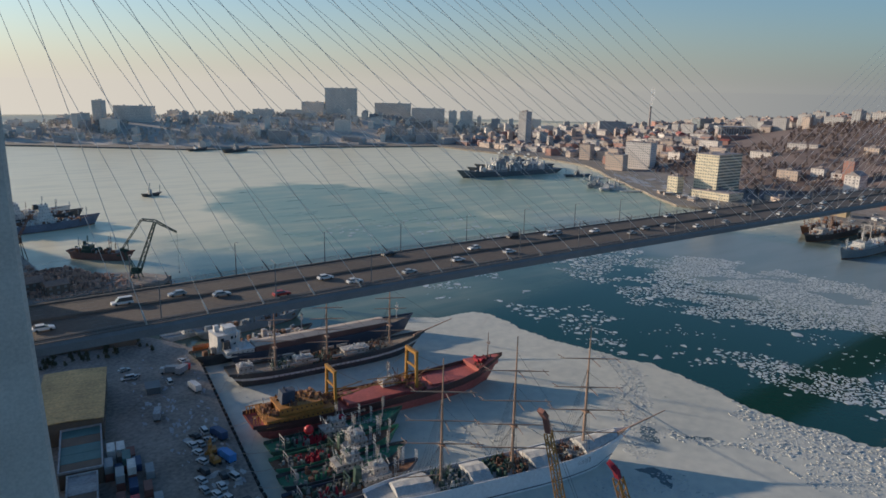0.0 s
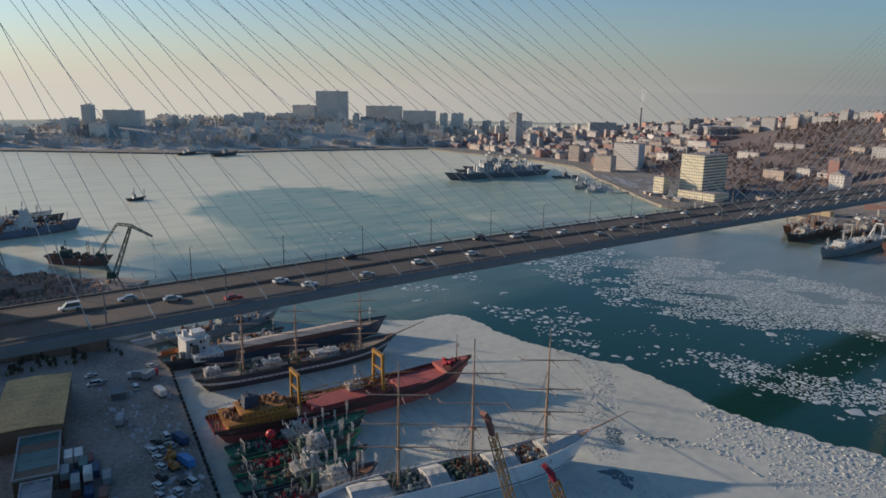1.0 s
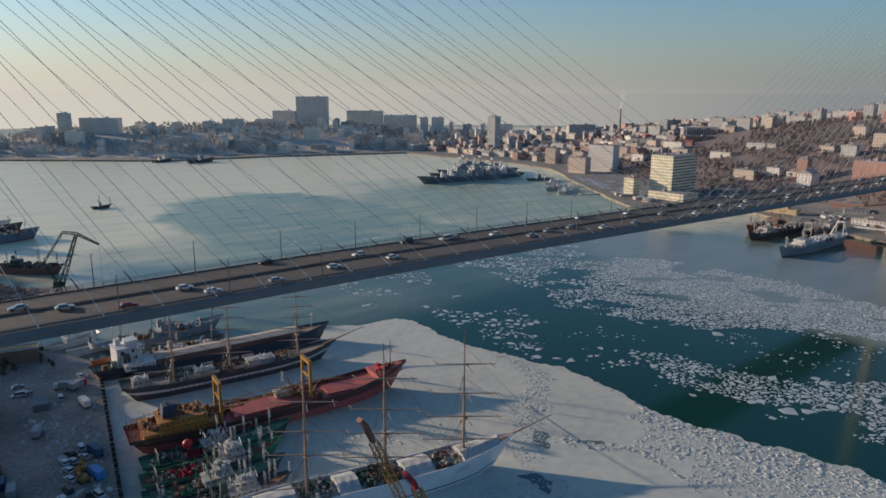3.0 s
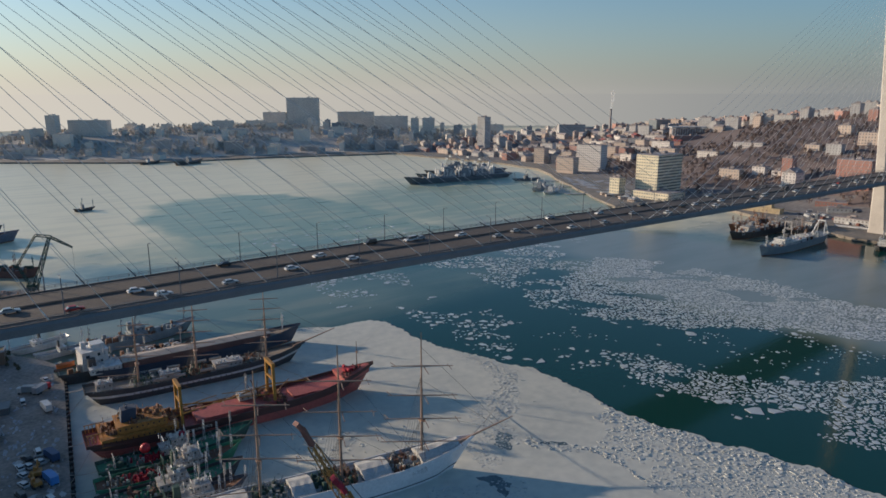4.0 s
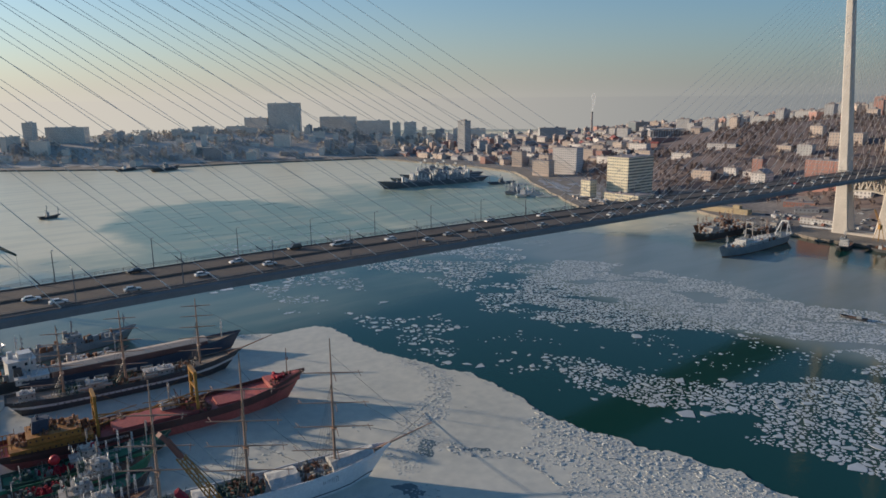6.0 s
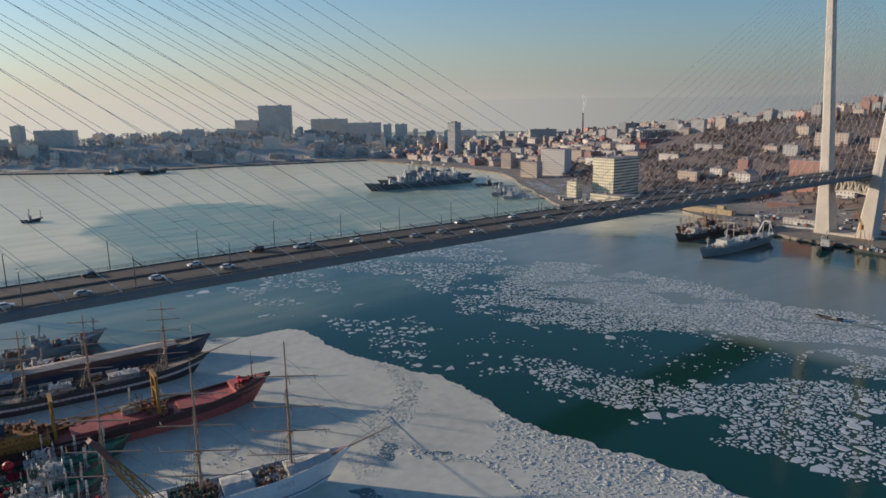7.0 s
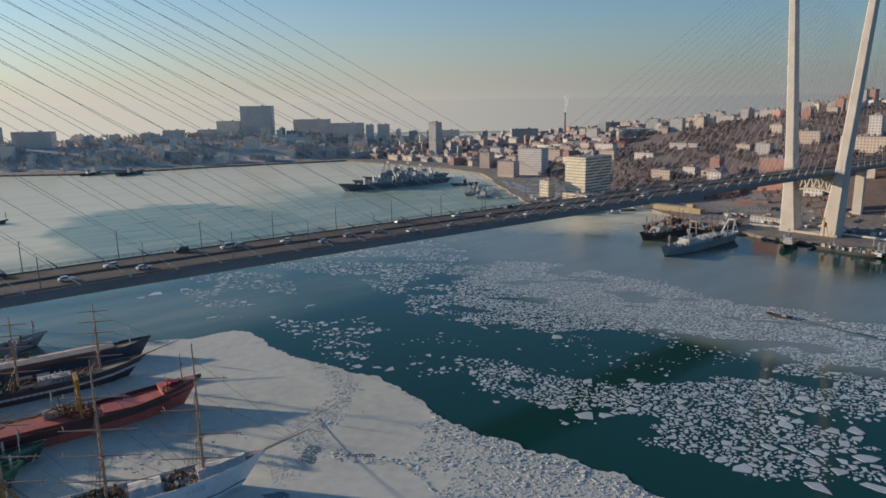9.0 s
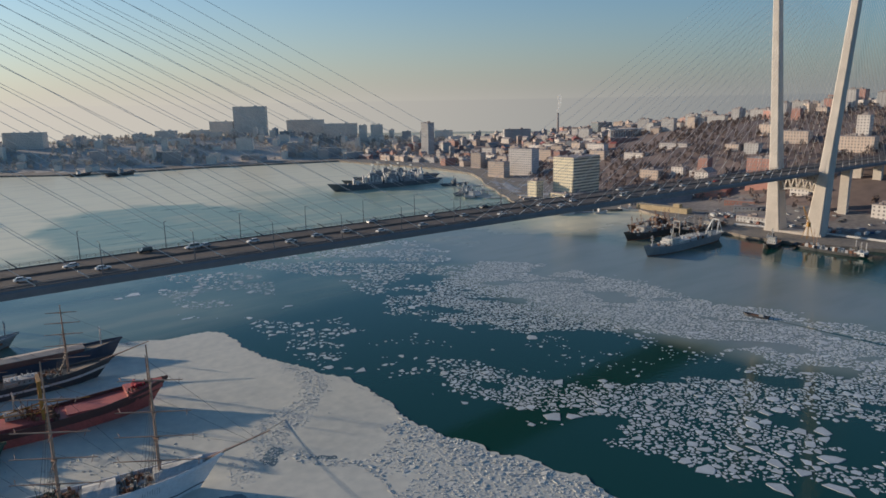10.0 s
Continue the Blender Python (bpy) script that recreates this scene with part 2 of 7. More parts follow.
def loft(bm, rings, closed=True, caps=True):
    """Skins rings of equally many points."""
    vs = [[bm.verts.new(p) for p in ring] for ring in rings]
    n = len(rings[0])
    for a, b in zip(vs, vs[1:]):
        for i in range(n if closed else n - 1):
            j = (i + 1) % n
            bm.faces.new((a[i], a[j], b[j], b[i]))
    if caps and closed:
        bm.faces.new(vs[0][::-1])
        bm.faces.new(vs[-1])
    return vs


def prism(bm, outline, z0, z1):
    """A flat-topped solid on an outline (counterclockwise)."""
    a = [bm.verts.new((x, y, z0)) for x, y in outline]
    b = [bm.verts.new((x, y, z1)) for x, y in outline]
    n = len(outline)
    for i in range(n):
        j = (i + 1) % n
        bm.faces.new((a[i], a[j], b[j], b[i]))
    bm.faces.new(b)
    bm.faces.new(a[::-1])


def mesh_object(name, bm, mat, smooth=False):
    bmesh.ops.recalc_face_normals(bm, faces=bm.faces[:])
    me = bpy.data.meshes.new(name)
    bm.to_mesh(me)
    bm.free()
    me.materials.append(mat)
    if smooth:
        for p in me.polygons:
            p.use_smooth = True
    return new(name, me)


def part(name, bm, mat, parent, label="", smooth=False):
    ob = mesh_object(name, bm, mat, smooth)
    ob.parent = parent
    return tagged(ob, label)


def thing(name, m, label, category, group="", kind=""):
    ob = new(name)
    ob.matrix_basis = m
    return tagged(ob, label, category, group, kind)


def one(name, bm, mat, m, label, category, group="", kind=""):
    ob = mesh_object(name, bm, mat)
    ob.matrix_basis = m
    return tagged(ob, label, category, group, kind)


# ---- sea and ice ----
bm = bmesh.new()
N = 48
ring = [(4900 * math.cos(2 * math.pi * i / N), 4900 * math.sin(2 * math.pi * i / N), 0) for i in range(N)]
bm.faces.new([bm.verts.new(p) for p in ring])
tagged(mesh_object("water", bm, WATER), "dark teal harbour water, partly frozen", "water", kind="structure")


def jagged(points, step, amp, seed):
    """Roughens a closed outline."""
    out = []
    for i, (x0, y0) in enumerate(points):
        x1, y1 = points[(i + 1) % len(points)]
        n = max(1, int(math.hypot(x1 - x0, y1 - y0) / step))
        for k in range(n):
            x, y = x0 + (x1 - x0) * k / n, y0 + (y1 - y0) * k / n
            v = noise.noise_vector((x * 0.09, y * 0.09, seed)) * amp * 0.7 + noise.noise_vector((x * 0.4, y * 0.4, seed + 5)) * amp * 0.55 + noise.noise_vector((x * 1.1, y * 1.1, seed + 9)) * amp * 0.25
            out.append((x + v.x, y + v.y))
    return out


ICE_EDGE = [(18, 124), (60, 124), (100, 120), (131, 108), (146, 100), (158, 99), (167, 97), (171, 88), (169, 62), (172, 33), (178, 20), (181, 4), (186, -5), (185, -14),
            (186, -24), (185, -42), (182, -58), (183, -64), (185, -77), (189, -88), (188, -98), (194, -107), (195, -120), (199, -127), (197, -140), (203, -170), (210, -230),
            (210, -420), (-20, -420), (-10, -60), (-4, -6)]
bm = bmesh.new()
prism(bm, jagged(ICE_EDGE, 0.7, 2.6, 3), -0.3, 0.35)
tagged(mesh_object("ice_sheet", bm, SNOW), "snow-covered grey-white harbour ice sheet with a jagged edge", "ice sheet", kind="structure")

# hazy distance beyond the town: an added backdrop ring that glows in haze colours
hz = bpy.data.materials.new("haze_glow")
hz.use_nodes = True
nt = hz.node_tree
nt.nodes.remove(nt.nodes["Principled BSDF"])
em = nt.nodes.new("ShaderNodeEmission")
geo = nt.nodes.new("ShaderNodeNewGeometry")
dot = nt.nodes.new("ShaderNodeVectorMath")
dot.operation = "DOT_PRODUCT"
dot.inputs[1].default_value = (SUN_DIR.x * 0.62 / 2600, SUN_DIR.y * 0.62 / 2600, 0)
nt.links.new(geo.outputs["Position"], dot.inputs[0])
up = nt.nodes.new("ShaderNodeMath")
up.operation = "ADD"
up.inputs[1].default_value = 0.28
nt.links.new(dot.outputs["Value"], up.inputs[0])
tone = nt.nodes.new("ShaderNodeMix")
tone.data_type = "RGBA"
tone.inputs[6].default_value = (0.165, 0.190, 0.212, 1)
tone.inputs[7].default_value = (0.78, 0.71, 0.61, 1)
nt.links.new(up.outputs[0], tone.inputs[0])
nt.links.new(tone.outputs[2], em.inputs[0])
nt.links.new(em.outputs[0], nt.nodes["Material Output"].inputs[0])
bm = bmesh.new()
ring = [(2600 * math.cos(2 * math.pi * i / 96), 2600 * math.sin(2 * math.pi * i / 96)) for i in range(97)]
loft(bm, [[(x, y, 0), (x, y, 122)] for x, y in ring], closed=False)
tagged(mesh_object("backdrop", bm, hz), "glowing backdrop ring standing in for pale haze at the horizon", "backdrop", kind="structure")

# ---- bridge ----
PYLON_SOUTH, PYLON_NORTH = -63.0, 645.0


def deck_z(x):
    d = max(0.0, x - 60.0)
    return 65.6 - 0.016 * d * d / (d + 60.0)


def deck_strip(bm, x0, x1, step, section):
    """Sweeps a section of (y, dz) along the deck's line."""
    n = max(1, int((x1 - x0) / step))
    loft(bm, [[(x0 + (x1 - x0) * k / n, y, deck_z(x0 + (x1 - x0) * k / n) + dz) for y, dz in section] for k in range(n + 1)])


bridge = thing("bridge", pose(0, 0, 0), "long cable-stayed road bridge with two tall pale concrete pylons", "bridge")
X0, X1 = -320.0, 1150.0
bm = bmesh.new()
deck_strip(bm, X0, X1, 15, [(-16.6, -0.25), (-14.2, -0.25), (14.2, -0.25), (16.6, -0.25), (17.1, -1.0), (17.1, -2.9), (12, -4.2), (-12, -4.2), (-17.1, -2.9), (-17.1, -1.0)])
girder = part("girder", bm, STEEL, bridge, "grey steel box girder")
for name, ya, yb in (("carriageway", -13.9, -0.9), ("carriageway", 0.9, 13.9)):
    bm = bmesh.new()
    deck_strip(bm, X0, X1, 15, [(ya, -0.249), (ya, 0.0), (yb, 0.0), (yb, -0.249)])
    part(name, bm, ASPHALT, bridge, "worn dark asphalt carriageway")
for y in (-0.45, 0.45):
    bm = bmesh.new()
    deck_strip(bm, X0, X1, 15, [(y - 0.12, -0.25), (y - 0.12, 0.5), (y + 0.12, 0.5), (y + 0.12, -0.25)])
    part("median_barrier", bm, KERB, bridge)
for y in (-14.2, 14.2):
    bm = bmesh.new()
    deck_strip(bm, X0, X1, 15, [(y - 0.2, -0.25), (y - 0.2, 0.3), (y + 0.2, 0.3), (y + 0.2, -0.25)])
    part("kerb_barrier", bm, KERB, bridge)
for y in (-16.5, 16.5):
    bm = bmesh.new()
    for h in (0.45, 0.85, 1.25):
        deck_strip(bm, X0, X1, 15, [(y - 0.05, h - 0.05), (y - 0.05, h + 0.05), (y + 0.05, h + 0.05), (y + 0.05, h - 0.05)])
    for k in range(int((X1 - X0) / 3)):
        x = X0 + 3 * k
        beam(bm, (x, y, deck_z(x) - 0.3), (x, y, deck_z(x) + 1.3), 0.1, 0.1)
    part("railing", bm, STEEL, bridge)
bm = bmesh.new()
for y in (-9.6, -5.4, 5.4, 9.6):
    for k in range(int((X1 - X0) / 12)):
        x = X0 + 12 * k
        deck_strip(bm, x, x + 4, 4, [(y - 0.1, 0.004), (y - 0.1, 0.02), (y + 0.1, 0.02), (y + 0.1, 0.004)])
tagged(part("lane_marking", bm, LINE, bridge), kind="stuff")
for y in (-15.42, 15.42):
    bm = bmesh.new()
    deck_strip(bm, X0, X1, 15, [(y - 0.98, -0.249), (y - 0.98, -0.10), (y + 0.98, -0.10), (y + 0.98, -0.249)])
    part("walkway", bm, KERB, bridge, "narrow grimy service walkway")


bm = bmesh.new()
deck_strip(bm, X0, X1, 15, [(-0.89, -0.249), (-0.89, 0.03), (0.89, 0.03), (0.89, -0.249)])
part("median_strip", bm, KERB, bridge, "grimy raised strip between the carriageways")


def leg_y(z):
    return 16.7 + 0.073 * (z - 4)


def pylon(x):
    for s in (-1, 1):
        bm = bmesh.new()
        rings = []
        for z in (2, 30, 63, 100, 150, 200, 242):
            f = (z - 2) / 240
            hx, hy = 5.6 - 2.6 * f + 2.2 * max(0, 1 - z / 90), 4.5 - 1.8 * f + 2.4 * max(0, 1 - z / 62)
            c = 0.9
            y = s * leg_y(z)
            rings.append([(x - hx + c, y - hy, z), (x + hx - c, y - hy, z), (x + hx, y - hy + c, z), (x + hx, y + hy - c, z),
                          (x + hx - c, y + hy, z), (x - hx + c, y + hy, z), (x - hx, y + hy - c, z), (x - hx, y - hy + c, z)])
        loft(bm, rings)
        part("pylon_leg", bm, CONCRETE, bridge, "pale concrete pylon leg leaning outward")
    bm = bmesh.new()
    box(bm, (x, 0, 1.5), (15, 48, 3.0))
    part("pylon_footing", bm, CONCRETE, bridge)
    bm = bmesh.new()
    zt = deck_z(x) - 4.8
    zb = zt - 14
    for dx in (-3, 3):
        beam(bm, (x + dx, -17, zt), (x + dx, 17, zt), 1.6, 1.6)
        for k in range(12):
            a, b = -17 + 34 * k / 12, -17 + 34 * (k + 1) / 12
            arch = lambda y: zb + 3.0 * (1 - (y / 17) ** 2)
            beam(bm, (x + dx, a, arch(a)), (x + dx, b, arch(b)), 1.5, 1.5)
        for k in range(6):
            a, m_, b = -17 + 34 * k / 6, -17 + 34 * (k + 0.5) / 6, -17 + 34 * (k + 1) / 6
            beam(bm, (x + dx, a, arch(a)), (x + dx, m_, zt), 1.1, 1.1)
            beam(bm, (x + dx, m_, zt), (x + dx, b, arch(b)), 1.1, 1.1)
    part("cross_truss", bm, CONCRETE, bridge, "pale arched lattice cross truss under the deck")
    for side in (-1, 1):
        for s in (-1, 1):
            for k in range(25):
                xa = x + side * (30 + 15 * k)
                zt = 176 + 62 * k / 24
                bm = bmesh.new()
                a = Vector((xa, s * 15.9, deck_z(xa)))
                b = Vector((x + side * 1.5, s * leg_y(zt), zt))
                rod(bm, a, b, 0.075, n=5)
                cab = part("stay_cable", bm, CABLE, bridge)
                bm = bmesh.new()
                rod(bm, a, a + (b - a).normalized() * 4.0, 0.26, 0.17, n=6)
                part("anchor_sleeve", bm, STEEL if s > 0 else CABLE, cab)


pylon(PYLON_SOUTH)
pylon(PYLON_NORTH)
for x in (720, 800, 880, 960, 1040):
    bm = bmesh.new()
    for y in (-9, 9):
        box(bm, (x, y, 5), (5, 7.5, deck_z(x) - 8.3))
    box(bm, (x, 0, deck_z(x) - 5.8), (5.5, 26, 2.5))
    part("pier", bm, CONCRETE, bridge, "pale concrete approach pier")


def street_lamp():
    lamp = thing("street_lamp", pose(0, 0, -900), "slim grey steel street lamp on the bridge deck", "street lamp", "lamps along the bridge")
    bm = bmesh.new()
    rod(bm, (0, 0, 0), (0, 0, 10.4), 0.19, 0.12, n=6)
    part("pole", bm, STEEL, lamp)
    bm = bmesh.new()
    rod(bm, (0, 0, 10.4), (0, 1.8, 10.9), 0.07, n=5)
    part("arm", bm, STEEL, lamp)
    bm = bmesh.new()
    box(bm, (0, 2.1, 10.75), (0.3, 0.9, 0.22))
    part("lamp_head", bm, GREY, lamp)
    return lamp


lamp0 = street_lamp()
first = True
for k in range(-8, 36):
    x = 1 + 30.2 * k
    for s in (-1, 1):
        m = pose(x, s * 14.9, deck_z(x) - 0.1, 0, 0, 0 if s < 0 else 180)
        if first:
            lamp0.matrix_basis, first = m, False
        else:
            copy_thing(lamp0, m)
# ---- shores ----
# far shore: distance haze is put into this pale base colour
FAR_HAZED = material("haze_paled_slope", (0.52, 0.46, 0.395), 0.9, scale=0.012, fine=0.12, vary=0.35)
SAND_QUAY = material("sandy_quay_ground", (0.25, 0.215, 0.175), 0.9, scale=0.04, fine=0.4, vary=0.5, tint=(0.13, 0.115, 0.10))
YARD = material("trodden_quay_yard", (0.20, 0.185, 0.175), 0.9, scale=0.03, fine=0.25, vary=0.5, tint=(0.11, 0.10, 0.098))


def smooth(a, b, x):
    t = min(1.0, max(0.0, (x - a) / (b - a)))
    return t * t * (3 - 2 * t)


SHORE_N = [(640, -700), (625, -78), (604, -22), (602, 20), (612, 50), (631, 104), (652, 150), (668, 178), (646, 190), (628, 207), (592, 230), (583, 256), (598, 282), (620, 318), (637, 340), (655, 372), (680, 405), (714, 462), (752, 508),
           (800, 582), (818, 700), (800, 860), (790, 980), (700, 1010), (540, 1062), (332, 1095), (90, 1290), (-250, 1500), (-480, 1600)]
BACK_N = [(1950 * math.cos(radians(a)), -230 + 1950 * math.sin(radians(a))) for a in range(104, -16, -8)]


def shore_d(x, y):
    """Distance inland from the north and west shore (negative: sea)."""
    best = 1e9
    inside = False
    pts = SHORE_N + BACK_N
    n = len(pts)
    for i in range(n):
        x0, y0 = pts[i]
        x1, y1 = pts[(i + 1) % n]
        if (y0 > y) != (y1 > y) and x < (x1 - x0) * (y - y0) / (y1 - y0) + x0:
            inside = not inside
        if i < len(SHORE_N) - 1:
            dx, dy = x1 - x0, y1 - y0
            t = min(1, max(0, ((x - x0) * dx + (y - y0) * dy) / (dx * dx + dy * dy)))
            best = min(best, math.hypot(x - x0 - t * dx, y - y0 - t * dy))
    return best if inside else -best


def bump_hill(x, y, cx, cy, h, r):
    return h * math.exp(-((x - cx) ** 2 + (y - cy) ** 2) / (r * r))


def hill(x, y):
    """Height of the land behind the north and west shores."""
    d = shore_d(x, y)
    if d < 0:
        return -3.0
    h = 16 * smooth(70, 420, d)
    h += bump_hill(x, y, 1060, 90, 42, 320) + bump_hill(x, y, 1430, 480, 40, 380) + bump_hill(x, y, 1330, 60, 32, 330) + bump_hill(x, y, 1180, -330, 34, 380)
    h += bump_hill(x, y, 820, 1460, 26, 300) + bump_hill(x, y, 330, 1480, 20, 380)
    h += 5 * noise.noise((x * 0.006, y * 0.006, 4.0))
    r = math.hypot(x, y + 230)
    return 2.64 + max(0.0, h) * smooth(45, 190, d) * smooth(1945, 1780, r)


bm = bmesh.new()
prism(bm, SHORE_N + BACK_N, -4.0, 2.6)
tagged(mesh_object("ground_north_quay", bm, SAND_QUAY), "sandy brown quay ground along the far shores with patches of snow", "ground", kind="structure")
bm = bmesh.new()
grid = {}
xs = [-500 + 30 * i for i in range(84)]
ys = [-700 + 30 * j for j in range(82)]
for i, x in enumerate(xs):
    for j, y in enumerate(ys):
        d = shore_d(x, y)
        if d > 30:
            grid[i, j] = bm.verts.new((x, y, hill(x, y)))
for (i, j) in list(grid):
    q = [(i, j), (i + 1, j), (i + 1, j + 1), (i, j + 1)]
    if all(k in grid for k in q):
        bm.faces.new([grid[k] for k in q])
hs = tagged(mesh_object("hillside", bm, EARTH, True), "brown winter hillside behind the town", "ground", kind="structure")
hs.data.materials.append(FAR_HAZED)
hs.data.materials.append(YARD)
# far slopes take the colour that holds the haze
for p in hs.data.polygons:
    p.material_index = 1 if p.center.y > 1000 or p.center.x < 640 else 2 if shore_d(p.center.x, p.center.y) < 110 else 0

SHORE_S = [(-420, -420), (-12, -420), (-6, -60), (-2, -4), (18, 122), (12, 138), (0, 156), (-36, 164), (-36, 236), (38, 246), (46, 256), (30, 275), (-20, 300), (-30, 420), (-60, 640), (-420, 700)]
bm = bmesh.new()
prism(bm, SHORE_S, -4.0, 2.6)
tagged(mesh_object("ground_south_quay", bm, QUAY), "dark quay yard of the port with snow patches", "ground", kind="structure")
# unseen hill added to the west; its height keeps the yard in shade
bm = bmesh.new()
grid = {}
for i in range(20):
    for j in range(34):
        x, y = -420 + 15 * i, -380 + 30 * j
        h = 2.64 + 84 * smooth(-95, -190, x) * smooth(-200, 120, y) + 5 * noise.noise((x * 0.02, y * 0.02, 7)) * smooth(-140, -200, x)
        grid[i, j] = bm.verts.new((x, y, h))
for (i, j) in list(grid):
    q = [(i, j), (i + 1, j), (i + 1, j + 1), (i, j + 1)]
    if all(k in grid for k in q):
        bm.faces.new([grid[k] for k in q])
tagged(mesh_object("unseen_hillside_south", bm, EARTH, True), "brown hillside behind the port, out of view, added to shade the yard", "ground", kind="structure")


# ---- ships ----
GRIME_DECK = material("snowy_deck", (0.48, 0.48, 0.47), 0.8, scale=0.25, fine=1.5, vary=0.35)
PALE_NAVY = material("pale_naval_grey_paint", (0.27, 0.285, 0.30), 0.6, scale=0.2, vary=0.25)
NAVY_GREY = material("naval_grey_paint", (0.12, 0.135, 0.15), 0.6, scale=0.2, vary=0.25)
WHITE_HULL = material("white_hull_paint", (0.70, 0.70, 0.71), 0.4, scale=0.15, fine=1.2, vary=0.18)
BROWN_RED = material("brown_red_paint", (0.20, 0.10, 0.085), 0.7, scale=0.2, vary=0.4)
FUNNEL_BLUE = material("dull_blue_funnel_paint", (0.045, 0.065, 0.105), 0.8, scale=0.4, vary=0.3)
FADED_BLUE = material("faded_blue_hull_paint", (0.15, 0.165, 0.22), 0.65, scale=0.12, fine=0.8, vary=0.4)
MAROON = material("dark_maroon_paint", (0.10, 0.042, 0.036), 0.6, scale=0.2, vary=0.4)

def hull(parent, L, B, F, sheer_bow=2.0, sheer_stern=0.6, top=BLACK, low=RUST, deck=TEAK, bulwark=1.0, rake=5.0, fine_stern=0.55, stripe=None, low_frac=0.3):
    """A ship's hull: stern at x = 0, bow at x = L, waterline at z = 0."""
    ST = [0, 0.015, 0.05, 0.1, 0.18, 0.3, 0.45, 0.6, 0.7, 0.78, 0.85, 0.91, 0.955, 0.985, 1.0]

    def zdeck(s):
        return F + sheer_bow * max(0, (s - 0.55) / 0.45) ** 2 + sheer_stern * max(0, (0.35 - s) / 0.35) ** 2

    def half(s, v):
        k = 1.0
        if s < 0.18:
            f = s / 0.18
            k = (fine_stern * (0.35 + 0.65 * v) + (1 - fine_stern * (0.35 + 0.65 * v)) * math.sin(f * math.pi / 2))
        if s > 0.6:
            f = (s - 0.6) / 0.4
            p = 1.5 + 1.5 * v
            k = max(0.012, 1 - f ** p)
        return B / 2 * k * (0.9 + 0.1 * v)

    def point(s, v, side):
        x = s * L - (1 - v) * (rake * smooth(0.8, 1.0, s)) + (1 - v) * 0.6 * rake * smooth(0.06, 0.0, s)
        return (x, side * half(s, v), -0.8 + (zdeck(s) + 0.8) * v)

    def band(name, mat, v0, v1, grow=0.0, label=""):
        bm = bmesh.new()
        for side in (-1, 1):
            rows = []
            for s in ST:
                row = []
                for k in range(4):
                    p = point(s, v0 + (v1 - v0) * k / 3, side)
                    row.append((p[0], p[1] + side * grow, p[2]))
                rows.append(row)
            loft(bm, rows, closed=False)
        ends = [[(x, y, z) for x, y, z in (point(0, v0 + (v1 - v0) * k / 3, s) for k in range(4))] for s in (-1, 1)]
        loft(bm, ends, closed=False)
        bmesh.ops.remove_doubles(bm, verts=bm.verts[:], dist=0.01)
        part(name, bm, mat, parent, label, smooth=False)

    band("hull_bottom", low, 0.0, low_frac)
    if stripe:
        band("hull_side", top, low_frac, stripe[0])
        band("hull_stripe", stripe[2], stripe[0], stripe[1])
        band("hull_upper", top, stripe[1], 1.0)
    else:
        band("hull_side", top, low_frac, 1.0)
    bm = bmesh.new()
    loft(bm, [[(point(s, 1, -1)[0], point(s, 1, -1)[1] * 0.985, zdeck(s) - bulwark), (point(s, 1, 1)[0], point(s, 1, 1)[1] * 0.985, zdeck(s) - bulwark)] for s in ST], closed=False)
    part("deck", bm, deck, parent)
    bm = bmesh.new()
    for side in (-1, 1):
        rows = []
        for s in ST:
            p = point(s, 1, side)
            rows.append([(p[0], p[1] * 0.985, p[2] - bulwark), (p[0], p[1] * 0.975 - side * 0.1, p[2] + 0.05), (p[0], p[1] + side * 0.05, p[2] + 0.05)])
        loft(bm, rows, closed=False)
    part("bulwark", bm, top, parent)
    return zdeck


def house(parent, x, y, z, sx, sy, tiers, mat=WHITE, shrink=0.86, th=2.6, name="deckhouse", fit=True):
    """A stepped superstructure with window strips."""
    for k in range(tiers):
        f = shrink ** k
        bm = bmesh.new()
        box(bm, (x, y, z + th * k), (sx * f, sy * f, th))
        box(bm, (x, y, z + th * (k + 1)), (sx * f + 0.5, sy * f + 0.5, 0.18))
        ob = part(name, bm, mat, parent)
        bm = bmesh.new()
        n = max(2, int(sy * f / 1.4))
        for i in range(n):
            yy = y - sy * f / 2 + sy * f * (i + 0.5) / n
            for sgn in (-1, 1):
                box(bm, (x + sgn * (sx * f / 2 + 0.01), yy, z + th * k + 1.2), (0.08, 0.5, 0.55))
        n = max(2, int(sx * f / 1.8))
        for i in range(n):
            xx = x - sx * f / 2 + sx * f * (i + 0.5) / n
            for sgn in (-1, 1):
                box(bm, (xx, y + sgn * (sy * f / 2 + 0.01), z + th * k + 1.2), (0.5, 0.08, 0.55))
        tagged(part("glazing", bm, GLASS, ob), kind="stuff")
        if fit and sx * f > 3:
            r6 = random.Random(int(x * 31 + z * 7 + k))
            bm = bmesh.new()
            for i in range(int(6 + sx * sy * f * f * 0.12)):
                px, py = x + r6.uniform(-0.48, 0.48) * sx * f, y + r6.uniform(-0.48, 0.48) * sy * f
                box(bm, (px, py, z + th * (k + 1) + 0.18), (r6.uniform(0.3, 1.2), r6.uniform(0.3, 1.2), r6.uniform(0.3, 1.3)), r6.uniform(0, 90), 0.85)
                if i % 2:
                    rod(bm, (px, py, z + th * (k + 1)), (px + r6.uniform(-0.3, 0.3), py, z + th * (k + 1) + r6.uniform(1.2, 3.0)), 0.06, n=4)
            tagged(part("roof_gear", bm, GREY if k % 2 else WHITE, ob), kind="stuff")


